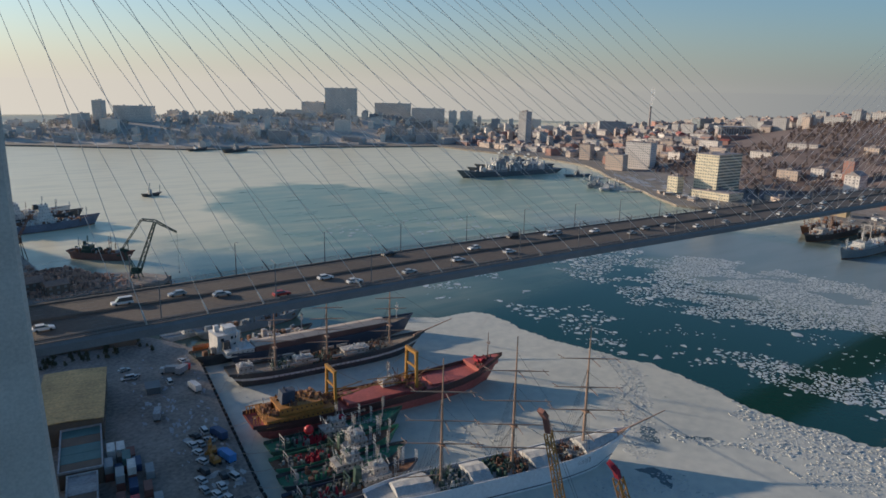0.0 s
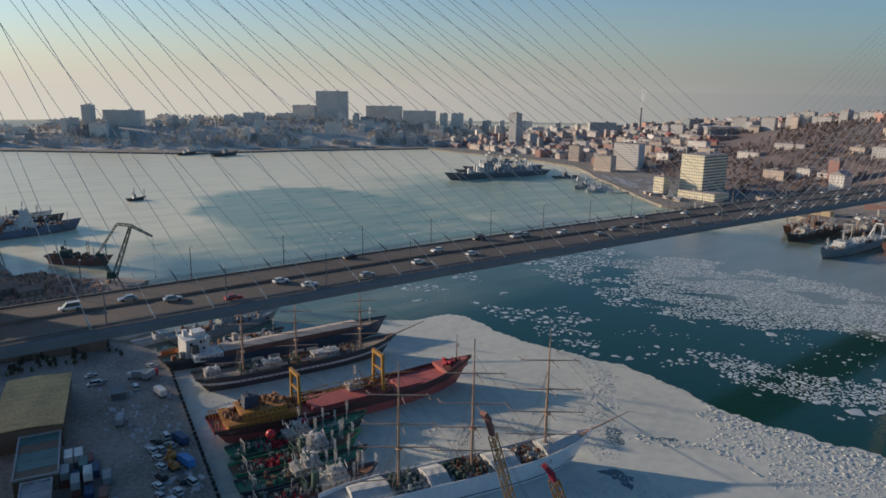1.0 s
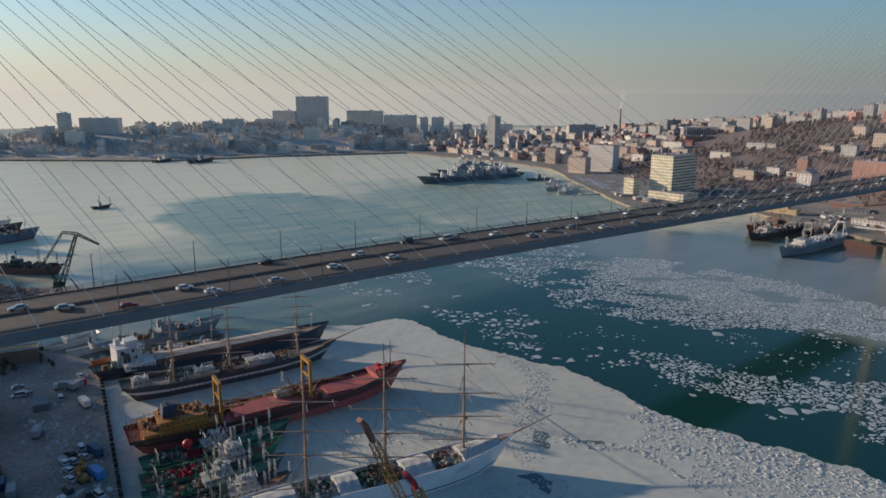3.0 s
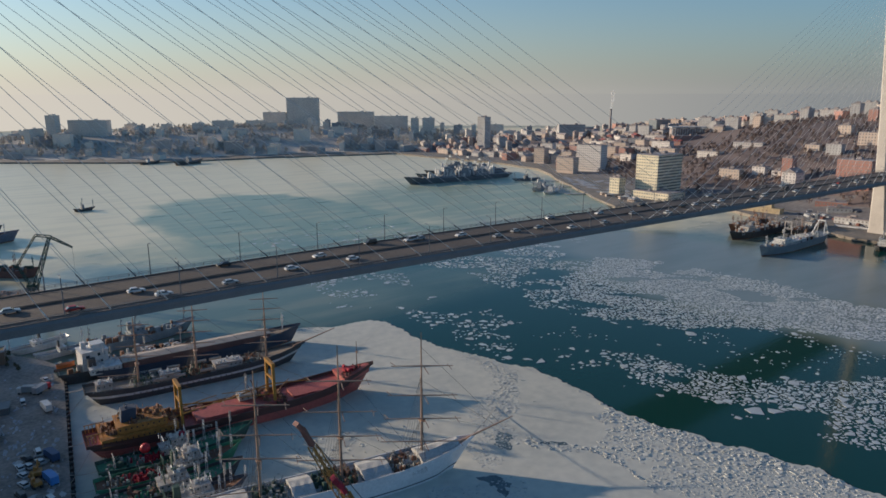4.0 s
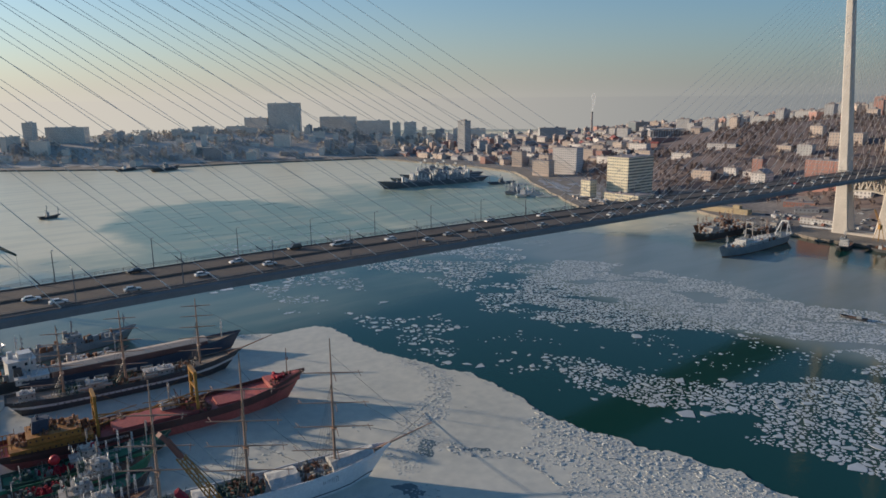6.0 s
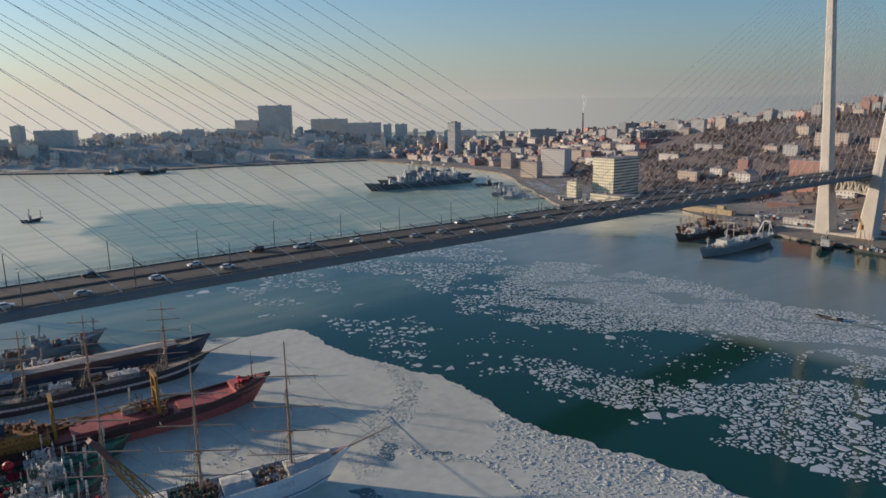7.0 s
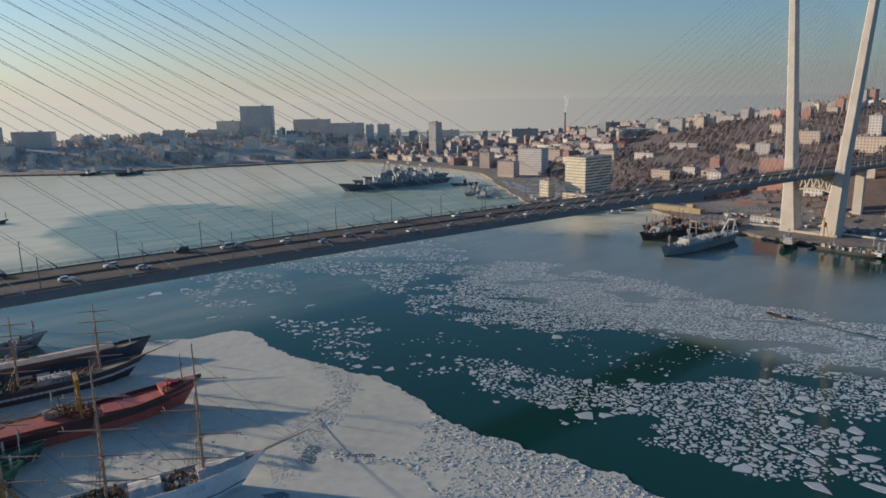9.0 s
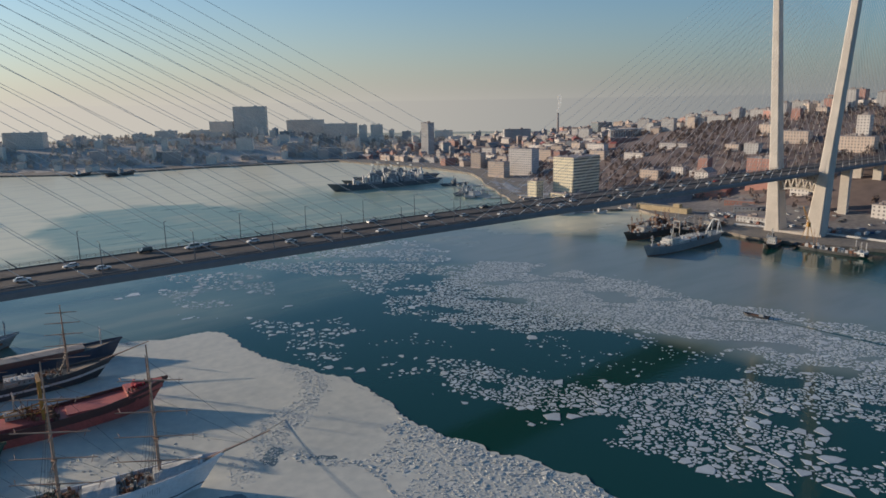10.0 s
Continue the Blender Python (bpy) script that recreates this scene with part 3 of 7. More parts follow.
def rail(parent, x0, x1, y, z, mat=WHITE):
    bm = bmesh.new()
    for h in (0.5, 1.0):
        beam(bm, (x0, y, z + h), (x1, y, z + h), 0.07, 0.07)
    n = max(2, int(abs(x1 - x0) / 2))
    for k in range(n + 1):
        x = x0 + (x1 - x0) * k / n
        beam(bm, (x, y, z), (x, y, z + 1.0), 0.07, 0.07)
    part("rail", bm, mat, parent)


def pole_mast(parent, x, y, z, h, mat=WHITE, r=0.25, bars=2, wide=2.4, name="mast"):
    bm = bmesh.new()
    rod(bm, (x, y, z), (x, y, z + h), r, r * 0.5)
    for k in range(bars):
        zz = z + h * (0.55 + 0.4 * k / max(1, bars))
        beam(bm, (x, y - wide / 2, zz), (x, y + wide / 2, zz), r * 0.7, r * 0.7)
        rod(bm, (x + 0.3, y - wide * 0.3, zz), (x + 0.3, y - wide * 0.3, zz + 1.2), r * 0.8)
    part(name, bm, mat, parent)


def gantry(parent, x, z, w, h, mat=YELLOW, d=1.0):
    """A goal-post mast."""
    bm = bmesh.new()
    for s in (-1, 1):
        beam(bm, (x, s * w / 2, z), (x, s * w * 0.42, z + h), d, d)
    beam(bm, (x, -w / 2, z + h), (x, w / 2, z + h), d * 1.2, d * 1.2)
    beam(bm, (x, -w / 2, z + h * 0.6), (x, w / 2, z + h * 0.6), d * 0.7, d * 0.7)
    part("goalpost_mast", bm, mat, parent)


def tall_ship(m, label, side_mat, stripe, L=95, B=13, masts=(0.2, 0.47, 0.72), height=46, deck=TEAK, spar=BUFF, yards=(0.34, 0.50, 0.64, 0.78, 0.91), house_mat=WHITE, low=NAVY, brace=-24.0, boat=TARP, free=5.6, cover=False):
    s = thing("tall_ship", m, label, "sailing ship", "")
    zd = hull(s, L, B, free, 3.6, 0.4 if cover else 1.6, side_mat, low, deck, 1.1, 9, 0.45 if cover else 0.75, stripe, 0.16)
    up = free - 5.6
    bm = bmesh.new()
    rod(bm, (L - 6, 0, 7.6 + up), (L + 15, 0, 12.5 + up), 0.45, 0.18)
    part("bowsprit", bm, spar, s)
    for i, f in enumerate(masts):
        x = L * f
        h = height * (0.93, 1.0, 1.0)[i]
        bm = bmesh.new()
        rod(bm, (x, 0, 4), (x, 0, h * 0.62), 0.5, 0.42, 8)
        rod(bm, (x - 0.0, 0, h * 0.58), (x, 0, h), 0.36, 0.18, 8)
        mast = part("mast", bm, spar, s)
        bm = bmesh.new()
        box(bm, (x, 0, h * 0.4), (1.6, 2.6, 0.35))
        part("fighting_top", bm, spar, mast)
        n = yards if i else yards[1:]
        for j, g in enumerate(n):
            w = height * 0.52 * (1 - 0.35 * (g - 0.34) / 0.61)
            bm = bmesh.new()
            cb, sb = math.cos(radians(brace)) * w / 2, math.sin(radians(brace)) * w / 2
            rod(bm, (x, -0.6, h * g), (x + cb, sb - 0.6, h * g), 0.26, 0.13)
            rod(bm, (x, -0.6, h * g), (x - cb, -sb - 0.6, h * g), 0.26, 0.13)
            part("yard", bm, spar, mast)
            if cover:
                bm = bmesh.new()
                rod(bm, (x + 0.7, -0.3, h * g - 0.3), (x - 0.4, -6.4, h * g - 0.5), 0.2, 0.14, 5)
                rod(bm, (x + cb * 0.9, sb + 1.4, h * g - 0.1), (x + cb * 0.9 - 0.6, sb - 2.8, h * g - 0.2), 0.15, 0.1, 5)
                rod(bm, (x - cb * 0.9, -sb + 2.2, h * g), (x - cb * 0.9 + 0.4, -sb - 0.8, h * g), 0.15, 0.1, 5)
                part("boom_iron", bm, BARK, mast, "dark short athwart spar on the yard")
        bm = bmesh.new()
        for side in (-1, 1):
            for k in range(4):
                rod(bm, (x - 1 - 1.4 * k, side * B * 0.47, 5.2), (x, 0, h * 0.42), 0.05, n=3)
                rod(bm, (x - 1.6 - 1.4 * k, side * B * 0.47, 5.2), (x, 0, h * 0.72), 0.04, n=3)
            for k in range(9):
                zz = 6.5 + k * 1.4
                q = (zz - 5.2) / (h * 0.42 - 5.2)
                beam(bm, (x - 5.2 * (1 - q), side * B * 0.47 * (1 - q), zz), (x - 1 * (1 - q), side * B * 0.47 * (1 - q), zz), 0.05, 0.05)
        nx = L * masts[i + 1] if i + 1 < len(masts) else L + 12
        nz = 6 if i + 1 < len(masts) else 11.5
        for g in (0.45, 0.68, 0.9):
            rod(bm, (x, 0, h * g), (nx - (1 - g) * 8, 0, nz), 0.045, n=3)
        tagged(part("rigging", bm, BLACK, mast), kind="stuff")
    bm = bmesh.new()
    rod(bm, (L * masts[0] - 0.5, 0, 9), (L * masts[0] - 15, 0, 11), 0.22, 0.15)
    part("spanker_boom", bm, spar, s)
    if cover:
        for f0, f1 in ((0.09, masts[0] - 0.04), (masts[0] + 0.09, masts[1] - 0.10), (masts[1] + 0.06, masts[2] - 0.13), (masts[2] - 0.02, 0.93)):
            bm = bmesh.new()
            rows = []
            for k in range(6):
                f = f0 + (f1 - f0) * k / 5
                w = B * 0.47 * (1 - max(0, (f - 0.62) / 0.38) ** 2.4) * (0.45 + 0.55 * min(1, f / 0.2))
                z = zd(f) - 0.3
                rows.append([(L * f, -w, z - 0.5), (L * f, -w * 0.9, z + 0.3), (L * f, -w * 0.3, z + 1.5 + 0.15 * (k % 2)), (L * f, w * 0.3, z + 1.5), (L * f, w * 0.9, z + 0.3), (L * f, w, z - 0.5)])
            loft(bm, rows)
            part("winter_cover", bm, GRIME_DECK, s, "snow-dusted canvas winter cover over the deck")
    else:
        house(s, L * 0.35, 0, 4.5 + up, 8, 5.0, 1, DIRTY_WHITE)
        house(s, L * 0.61, 0, 4.5 + up, 12, 5.6, 1, DIRTY_WHITE)
        house(s, L * 0.08, 0, 5.6 + up, 6, 4.5, 1, DIRTY_WHITE)
    r2 = random.Random(int(L))
    for f0, f1, mat in ((masts[1] - 0.06, masts[1] + 0.05, RUST), (masts[1] - 0.09, masts[1] + 0.05, DARKGREEN), (masts[2] - 0.12, masts[2] - 0.03, RUST), (masts[2] - 0.12, masts[2] - 0.03, MIXED), (masts[0] - 0.02, masts[0] + 0.07, DARKGREEN), (masts[0], masts[0] + 0.08, MIXED)):
        bm = bmesh.new()
        for k in range(int((f1 - f0) * 420)):
            x, y = L * r2.uniform(f0, f1), r2.uniform(-B * 0.4, B * 0.4)
            box(bm, (x, y, 4.5 + up), (r2.uniform(0.4, 1.6), r2.uniform(0.4, 1.6), r2.uniform(0.5, 2.4)), r2.uniform(0, 90), 0.75)
            if k % 3 == 0:
                rod(bm, (x, y, 4.5 + up), (x + r2.uniform(-1.5, 1.5), y + r2.uniform(-1.5, 1.5), 4.5 + up + r2.uniform(1.5, 3.5)), 0.1, n=4)
        tagged(part("deck_gear", bm, mat, s), kind="stuff")
    for k, f in enumerate(() if cover else (0.30, 0.38, 0.50, 0.57)):
        for side in (-1, 1):
            bm = bmesh.new()
            x = L * f
            loft(bm, [[(x + a, side * (B * 0.43) + b * c, 6.6 + up + d) for c, d in ((-1, 0.7), (-0.6, -0.2), (0, -0.4), (0.6, -0.2), (1, 0.7), (0, 1.0))] for a, b in ((-2.6, 0.1), (-1.8, 0.6), (0, 0.8), (1.8, 0.6), (2.6, 0.1))])
            part("lifeboat", bm, boat, s)
    if not cover:
        for k in range(18):
            f = 0.19 + 0.42 * k / 17
            bm = bmesh.new()
            box(bm, (L * f, -B * 0.4795, -1.15 + (zd(f) + 0.8) * 0.595), (0.5, 0.16, 0.45))
            part("gunport", bm, BLACK, s)
    rail(s, 3, L * 0.3, B * 0.46, zd(0.1), WHITE)
    rail(s, 3, L * 0.3, -B * 0.46, zd(0.1), WHITE)
    return s


def red_ship(m):
    s = thing("cargo_ship", m, "red-decked salvage ship with an orange stern and yellow goalpost masts", "ship")
    L, B = 116, 17
    hull(s, L, B, 6.5, 5.0, 1.0, MAROON, ORANGE_RED, ORANGE_RED, 1.3, 9, 0.8, None, 0.6)
    bm = bmesh.new()
    box(bm, (37 + 18, 0, 5.2), (34, 11, 1.6))
    box(bm, (90, 0, 5.2), (26, 9, 1.2))
    part("hatch_cover", bm, ORANGE_RED, s)
    house(s, 18, 0, 5.6, 26, 14.5, 1, ORANGE, name="superstructure", fit=False)
    house(s, 19, 0, 8.3, 17, 11, 1, ORANGE, name="superstructure", fit=False)
    bm = bmesh.new()
    loft(bm, [[(12.2 + 0.12 * (z - 10.9), -w, z), (17.2 + 0.12 * (z - 10.9), -w, z), (17.8 + 0.12 * (z - 10.9), 0, z), (17.2 + 0.12 * (z - 10.9), w, z), (12.2 + 0.12 * (z - 10.9), w, z)] for z, w in ((10.9, 2.4), (13.5, 2.3), (15.4, 2.1))])
    for y in (-0.9, 0.9):
        rod(bm, (14.6, y, 15.3), (14.4, y, 16.4), 0.4, n=8)
    part("funnel", bm, FUNNEL_BLUE, s, "dark blue funnel")
    gantry(s, 33, 5.5, 9, 14.5, YELLOW, 1.0)
    gantry(s, 69, 6, 9, 15, YELLOW, 1.1)
    house(s, 60, 4, 6.2, 7, 5, 1, DIRTY_WHITE)
    pole_mast(s, 60, 4, 8.8, 8, DIRTY_WHITE, 0.3, 3, 3.0)
    bm = bmesh.new()
    for x0, x1 in ((70, 50), (31, 48)):
        for y in (-3, 3):
            rod(bm, (x0, y, 9), (x1, y, 11), 0.25, 0.15)
    part("cargo_boom", bm, YELLOW, s)
    bm = bmesh.new()
    r2 = random.Random(3)
    for k in range(46):
        x = r2.uniform(28, 76)
        box(bm, (x, r2.uniform(3.5, 7.5), 5.3), (r2.uniform(0.8, 2.5), r2.uniform(0.6, 1.6), r2.uniform(0.6, 2.2)), r2.uniform(0, 40))
    tagged(part("deck_gear", bm, RUST, s), kind="stuff")
    bm = bmesh.new()
    loft(bm, [[(x, -w, 7.4), (x, w, 7.4), (x, w, z), (x, -w, z)] for x, w, z in ((99, 6.2, 9.4), (104, 4.7, 9.9), (109, 2.8, 10.4), (113.5, 0.7, 11.0))])
    part("forecastle", bm, ORANGE_RED, s)
    bm = bmesh.new()
    for k in range(60):
        box(bm, (r2.uniform(26, 36) if k % 2 else r2.uniform(64, 74), r2.uniform(-6, 6), 5.4), (r2.uniform(0.5, 2.0), r2.uniform(0.5, 2.0), r2.uniform(0.6, 3.4)), r2.uniform(0, 60), 0.8)
        x = r2.uniform(62, 76)
        if k % 3 == 0:
            rod(bm, (x, r2.uniform(-5, 5), 6), (x + r2.uniform(-5, 5), r2.uniform(-5, 5), r2.uniform(9, 14)), 0.14, n=4)
    tagged(part("winch_gear", bm, RUST, s), kind="stuff")
    bm = bmesh.new()
    for k in range(70):
        x = r2.uniform(5, 31)
        z = 11.0 if 11 < x < 27 else 8.4
        box(bm, (x, r2.uniform(-5, 5), z), (r2.uniform(0.3, 1.6), r2.uniform(0.3, 1.6), r2.uniform(0.4, 1.9)), r2.uniform(0, 60), 0.8)
        if k % 4 == 0:
            rod(bm, (x, r2.uniform(-5, 5), z), (x + r2.uniform(-1, 1), r2.uniform(-5, 5), z + r2.uniform(1.5, 4)), 0.09, n=4)
    tagged(part("roof_gear", bm, RUST, s), kind="stuff")
    pole_mast(s, 108, 0, 11, 11, RUST, 0.25, 1)
    bm = bmesh.new()
    box(bm, (104, 0, 10.0), (5, 3, 1.2))
    for k in (-1, 1):
        rod(bm, (103, k * 2.2 - 0.8, 11), (103, k * 2.2 + 0.8, 11), 0.8, n=10)
    part("windlass", bm, CRIMSON, s)
    bm = bmesh.new()
    for k in range(26):
        x = r2.uniform(99, 110)
        w = 5.5 * (113 - x) / 14
        box(bm, (x, r2.uniform(-w, w), 9.4 + (x - 99) * 0.11), (r2.uniform(0.3, 1.0), r2.uniform(0.3, 1.0), r2.uniform(0.4, 1.3)), r2.uniform(0, 90), 0.8)
    tagged(part("bow_gear", bm, MAROON, s), kind="stuff")
    for x0, x1, z1 in ((69, 48, 8.6), (69, 86, 9.5), (33, 50, 9.0)):
        bm = bmesh.new()
        rod(bm, (x0, 3.2, 10.5), (x1, 1.0, z1), 0.32, 0.2)
        rod(bm, (x0, 3.6, 19.5), (x1, 1.0, z1), 0.06, n=4)
        part("derrick", bm, YELLOW, s)
    bm = bmesh.new()
    for k in range(20):
        f = k / 20
        beam(bm, (98 + 16 * f, -7.2 * (1 - f) ** 0.6 - 0.2, 9.6 + 2.0 * f), (98 + 16 * f, -7.2 * (1 - f) ** 0.6 - 0.2, 10.7 + 2.0 * f), 0.1, 0.1)
    part("bow_rail", bm, MAROON, s)
    bm = bmesh.new()
    for y in (-4.5, 4.5):
        for k in range(5):
            beam(bm, (1 + 1.2 * k, y, 7), (1 + 1.2 * k, y, 10), 0.25, 0.25)
        beam(bm, (0.5, y, 10), (7, y, 10), 0.25, 0.25)
    part("stern_frame", bm, ORANGE, s)
    rail(s, 5, 30, 7.6, 7, ORANGE)
    rail(s, 5, 30, -7.6, 7, ORANGE)


def lattice_post(bm, x, y, z, h):
    """A slim ladder mast with stub arms."""
    for u in (-0.35, 0.35):
        rod(bm, (x + u, y, z), (x + u * 0.6, y, z + h), 0.09, 0.07, 4)
    for k in range(int(h / 0.7)):
        q = z + 0.5 + 0.7 * k
        beam(bm, (x - 0.4, y, q), (x + 0.4, y, q), 0.1, 0.1)
    for q in (0.6, 0.78, 0.93):
        beam(bm, (x, y - 1.1, z + h * q), (x, y + 1.1, z + h * q), 0.13, 0.13)


def trawler(m, label, side, deckm, L=46, B=9.5, housem=WHITE, seed=1, net=None):
    net = net or CRIMSON
    s = thing("fishing_trawler", m, label, "fishing boat", "")
    hull(s, L, B, 3.6, 3.0, 0.8, side, RUST, deckm, 1.0, 4, 0.8, None, 0.25)
    r2 = random.Random(seed)
    hx = L * 0.58 + {1: -6.0, 3: 1.0, 2: -3.5, 5: 3.0}[seed]
    house(s, hx, 0, 3.2, 9, 5.8, 1, DIRTY_WHITE, 0.9, 2.3)
    house(s, hx + 1.3, 0, 5.7, 4.6, 4.4, 1, DIRTY_WHITE, 0.9, 2.2)
    bm = bmesh.new()
    box(bm, (L * 0.52, 0, 3), (2.2, 2.2, 6.0), taper=0.85)
    part("funnel", bm, CRIMSON if seed == 1 else DARKGREEN, s)
    pole_mast(s, hx + 1, 0, 7.8, 7.0, DIRTY_WHITE, 0.18, 4, 2.6)
    pole_mast(s, L * 0.84, 0, 4.0, 8.5, DIRTY_WHITE, 0.24, 4, 1.8)
    gantry(s, L * 0.10, 3, 5, 3.6, DIRTY_WHITE, 0.2)
    gantry(s, L * 0.44, 3, 5, 4.5, DARKGREEN, 0.25)
    bm = bmesh.new()
    for k in range(12):
        x = r2.uniform(L * 0.08, L * 0.48)
        box(bm, (x, r2.uniform(-B * 0.38, B * 0.38), 2.7), (r2.uniform(0.6, 2.2), r2.uniform(0.6, 2.0), r2.uniform(0.5, 2.2)), r2.uniform(0, 90), 0.8)
    tagged(part("deck_gear", bm, DARKGREEN if seed % 2 else RUST, s), kind="stuff")
    bm = bmesh.new()
    for k in range(80):
        x, y = r2.uniform(L * 0.05, L * 0.9), r2.uniform(-B * 0.4, B * 0.4) * (1 if r2.random() < 0.7 else 0.5)
        q = r2.uniform(0.25, 0.9)
        box(bm, (x, y, 2.7), (q, r2.uniform(0.25, 1.4), r2.uniform(0.3, 1.9)), r2.uniform(0, 90), 0.8)
        if k % 3 == 0:
            rod(bm, (x, y, 2.8), (x + r2.uniform(-2.5, 2.5), y + r2.uniform(-1.5, 1.5), r2.uniform(4, 7.5)), 0.07, n=4)
    tagged(part("deck_clutter", bm, MIXED, s), kind="stuff")
    bm = bmesh.new()
    for k in range(46 if seed in (1, 3) else 8):
        x, y = L * 0.31 + r2.gauss(0, 2.0), r2.gauss(-1.2, 1.3)
        box(bm, (x, y, 2.6), (1.1, 0.9, 0.9 + 1.3 * r2.random()), r2.uniform(0, 90), 0.45)
    tagged(part("trawl_net", bm, net, s, "heaped trawl net"), kind="stuff")
    bm = bmesh.new()
    for k in range(30):
        x = hx + r2.uniform(-4.5, 4.5)
        z = 6.0 + r2.uniform(0, 2.5)
        rod(bm, (x, r2.uniform(-2.5, 2.5), z), (x + r2.uniform(-0.4, 0.4), r2.uniform(-2.5, 2.5), z + r2.uniform(0.8, 2.5)), 0.1, n=4)
    tagged(part("aerial_gear", bm, WHITE, s), kind="stuff")
    if seed == 1:
        bm = bmesh.new()
        bmesh.ops.create_icosphere(bm, subdivisions=3, radius=1.7)
        bmesh.ops.translate(bm, verts=bm.verts[:], vec=(15.2, 0.8, 6.2))
        part("radome", bm, RED, s, "round red radome", smooth=True)
        bm = bmesh.new()
        rod(bm, (15.2, 0.8, 2.7), (15.2, 0.8, 5.0), 0.7, 0.6, 8)
        part("pedestal", bm, DIRTY_WHITE, s)
    for k in range(3):
        x = hx + 6.5 + 4.2 * k
        bm = bmesh.new()
        lattice_post(bm, x, (-1.6, 1.4, 0.2)[k], 3.0, 6.5 + 1.5 * (k % 2))
        part("lattice_post", bm, WHITE, s)
    rail(s, L * 0.5, L * 0.74, B * 0.42, 5.8)
    rail(s, L * 0.5, L * 0.74, -B * 0.42, 5.8)
    return s


def cargo_ship(m, label, L, B, F, side, deckm, tent=None, house_x=0.15, tiers=3, housem=WHITE, sheer=3.0, low=RUST, clutter=0, shrink=0.86):
    s = thing("ship", m, label, "ship")
    hull(s, L, B, F, sheer, 0.8, side, low, deckm, 1.0, 6, 0.7, None, 0.2)
    if tent:
        bm = bmesh.new()
        x0, x1 = L * tent[0], L * tent[1]
        w = B * 0.33
        box(bm, ((x0 + x1) / 2, 0, F - 1.0), (x1 - x0 - 0.6, w * 1.92, 3.0))
        part("hold_coaming", bm, BROWN_RED, s, "dull brown-red hold side")
        bm = bmesh.new()
        loft(bm, [[(x, -w, F + 2.05), (x, -w * 0.97, F + 2.3), (x, 0, F + 3.0), (x, w * 0.97, F + 2.3), (x, w, F + 2.05)] for x in (x0, (x0 + x1) / 2, x1)])
        part("canvas_roof", bm, TARP, s, "long pale canvas roof over the hold")
    house(s, L * house_x, 0, F - 0.8, L * 0.13, B * 0.7, tiers, housem, shrink)
    bm = bmesh.new()
    box(bm, (L * house_x - L * 0.05, 0, F - 0.8 + 2.6 * tiers * 0.8), (L * 0.035, B * 0.2, 4.0), taper=0.85)
    part("funnel", bm, BLACK if housem is WHITE else housem, s)
    pole_mast(s, L * house_x, 0, F + 2.6 * tiers - 1.2, 8, housem, 0.3, 3)
    pole_mast(s, L * 0.9, 0, F + sheer * 0.4, 9, housem, 0.35, 2)
    if clutter:
        r2 = random.Random(int(L * 7 + B))
        for mat in (RUST, GREY, housem):
            bm = bmesh.new()
            for k in range(clutter):
                x, y = r2.uniform(L * 0.08, L * 0.86), r2.uniform(-B * 0.36, B * 0.36)
                box(bm, (x, y, F - 1.1), (r2.uniform(0.8, 3.5), r2.uniform(0.8, 2.6), r2.uniform(0.8, 4.0)), r2.uniform(0, 20), 0.8)
            tagged(part("deck_gear", bm, mat, s), kind="stuff")
        for k in range(clutter // 7):
            pole_mast(s, r2.uniform(L * 0.1, L * 0.85), r2.uniform(-2, 2), F - 1, r2.uniform(8, 15), r2.choice((GREY, BUFF, housem)), 0.25, 2, 3.0, "derrick")
    return s


def warship(m, L, label):
    s = thing("naval_ship", m, label, "ship", "moored naval ships")
    B, F = L * 0.105, 6.5
    hull(s, L, B, F, 5.0, 0.0, NAVY_GREY, BLACK, NAVY_GREY, 0.4, 12, 0.85, None, 0.12)
    for f, w, d, n in ((0.30, 0.12, 0.62, 2), (0.46, 0.10, 0.6, 3), (0.62, 0.13, 0.7, 4)):
        house(s, L * f, 0, F - 0.5, L * w, B * d, n + 1, PALE_NAVY, 0.84, 3.0)
    for f, z, h in ((0.32, 5, 14), (0.47, 8, 16), (0.61, 11, 20)):
        bm = bmesh.new()
        lattice_mast(bm, L * f, F + z, h)
        part("lattice_mast", bm, NAVY_GREY, s)
        bm = bmesh.new()
        box(bm, (L * f + 1, 0, F + z + h * 0.7), (0.8, 6.5, 2.6))
        part("radar_panel", bm, GREY, s)
    for f in (0.40, 0.52):
        bm = bmesh.new()
        box(bm, (L * f, 0, F), (7, 6, 9), taper=0.75)
        part("funnel", bm, NAVY_GREY, s)
    for f in (0.14, 0.75, 0.82):
        bm = bmesh.new()
        box(bm, (L * f, 0, F + 0.6), (6, 4.5, 2.4), taper=0.7)
        rod(bm, (L * f + 2, 0, F + 2.0), (L * f + 8, 0, F + 3.2), 0.25)
        part("gun_turret", bm, NAVY_GREY, s)
    for side in (-1, 1):
        bm = bmesh.new()
        for k in range(4):
            rod(bm, (L * (0.66 + 0.02 * k), side * B * 0.36, F + 1), (L * (0.70 + 0.02 * k), side * B * 0.36, F + 3.4), 0.9)
        tagged(part("launcher_block", bm, GREY, s), kind="stuff")
    r2 = random.Random(int(L))
    bm = bmesh.new()
    for k in range(52):
        box(bm, (L * r2.uniform(0.16, 0.78), r2.uniform(-B * 0.3, B * 0.3), F), (r2.uniform(1, 3), r2.uniform(1, 3), r2.uniform(3, 13)))
    tagged(part("deck_gear", bm, WHITE, s, "pale domes and deck fittings"), kind="stuff")


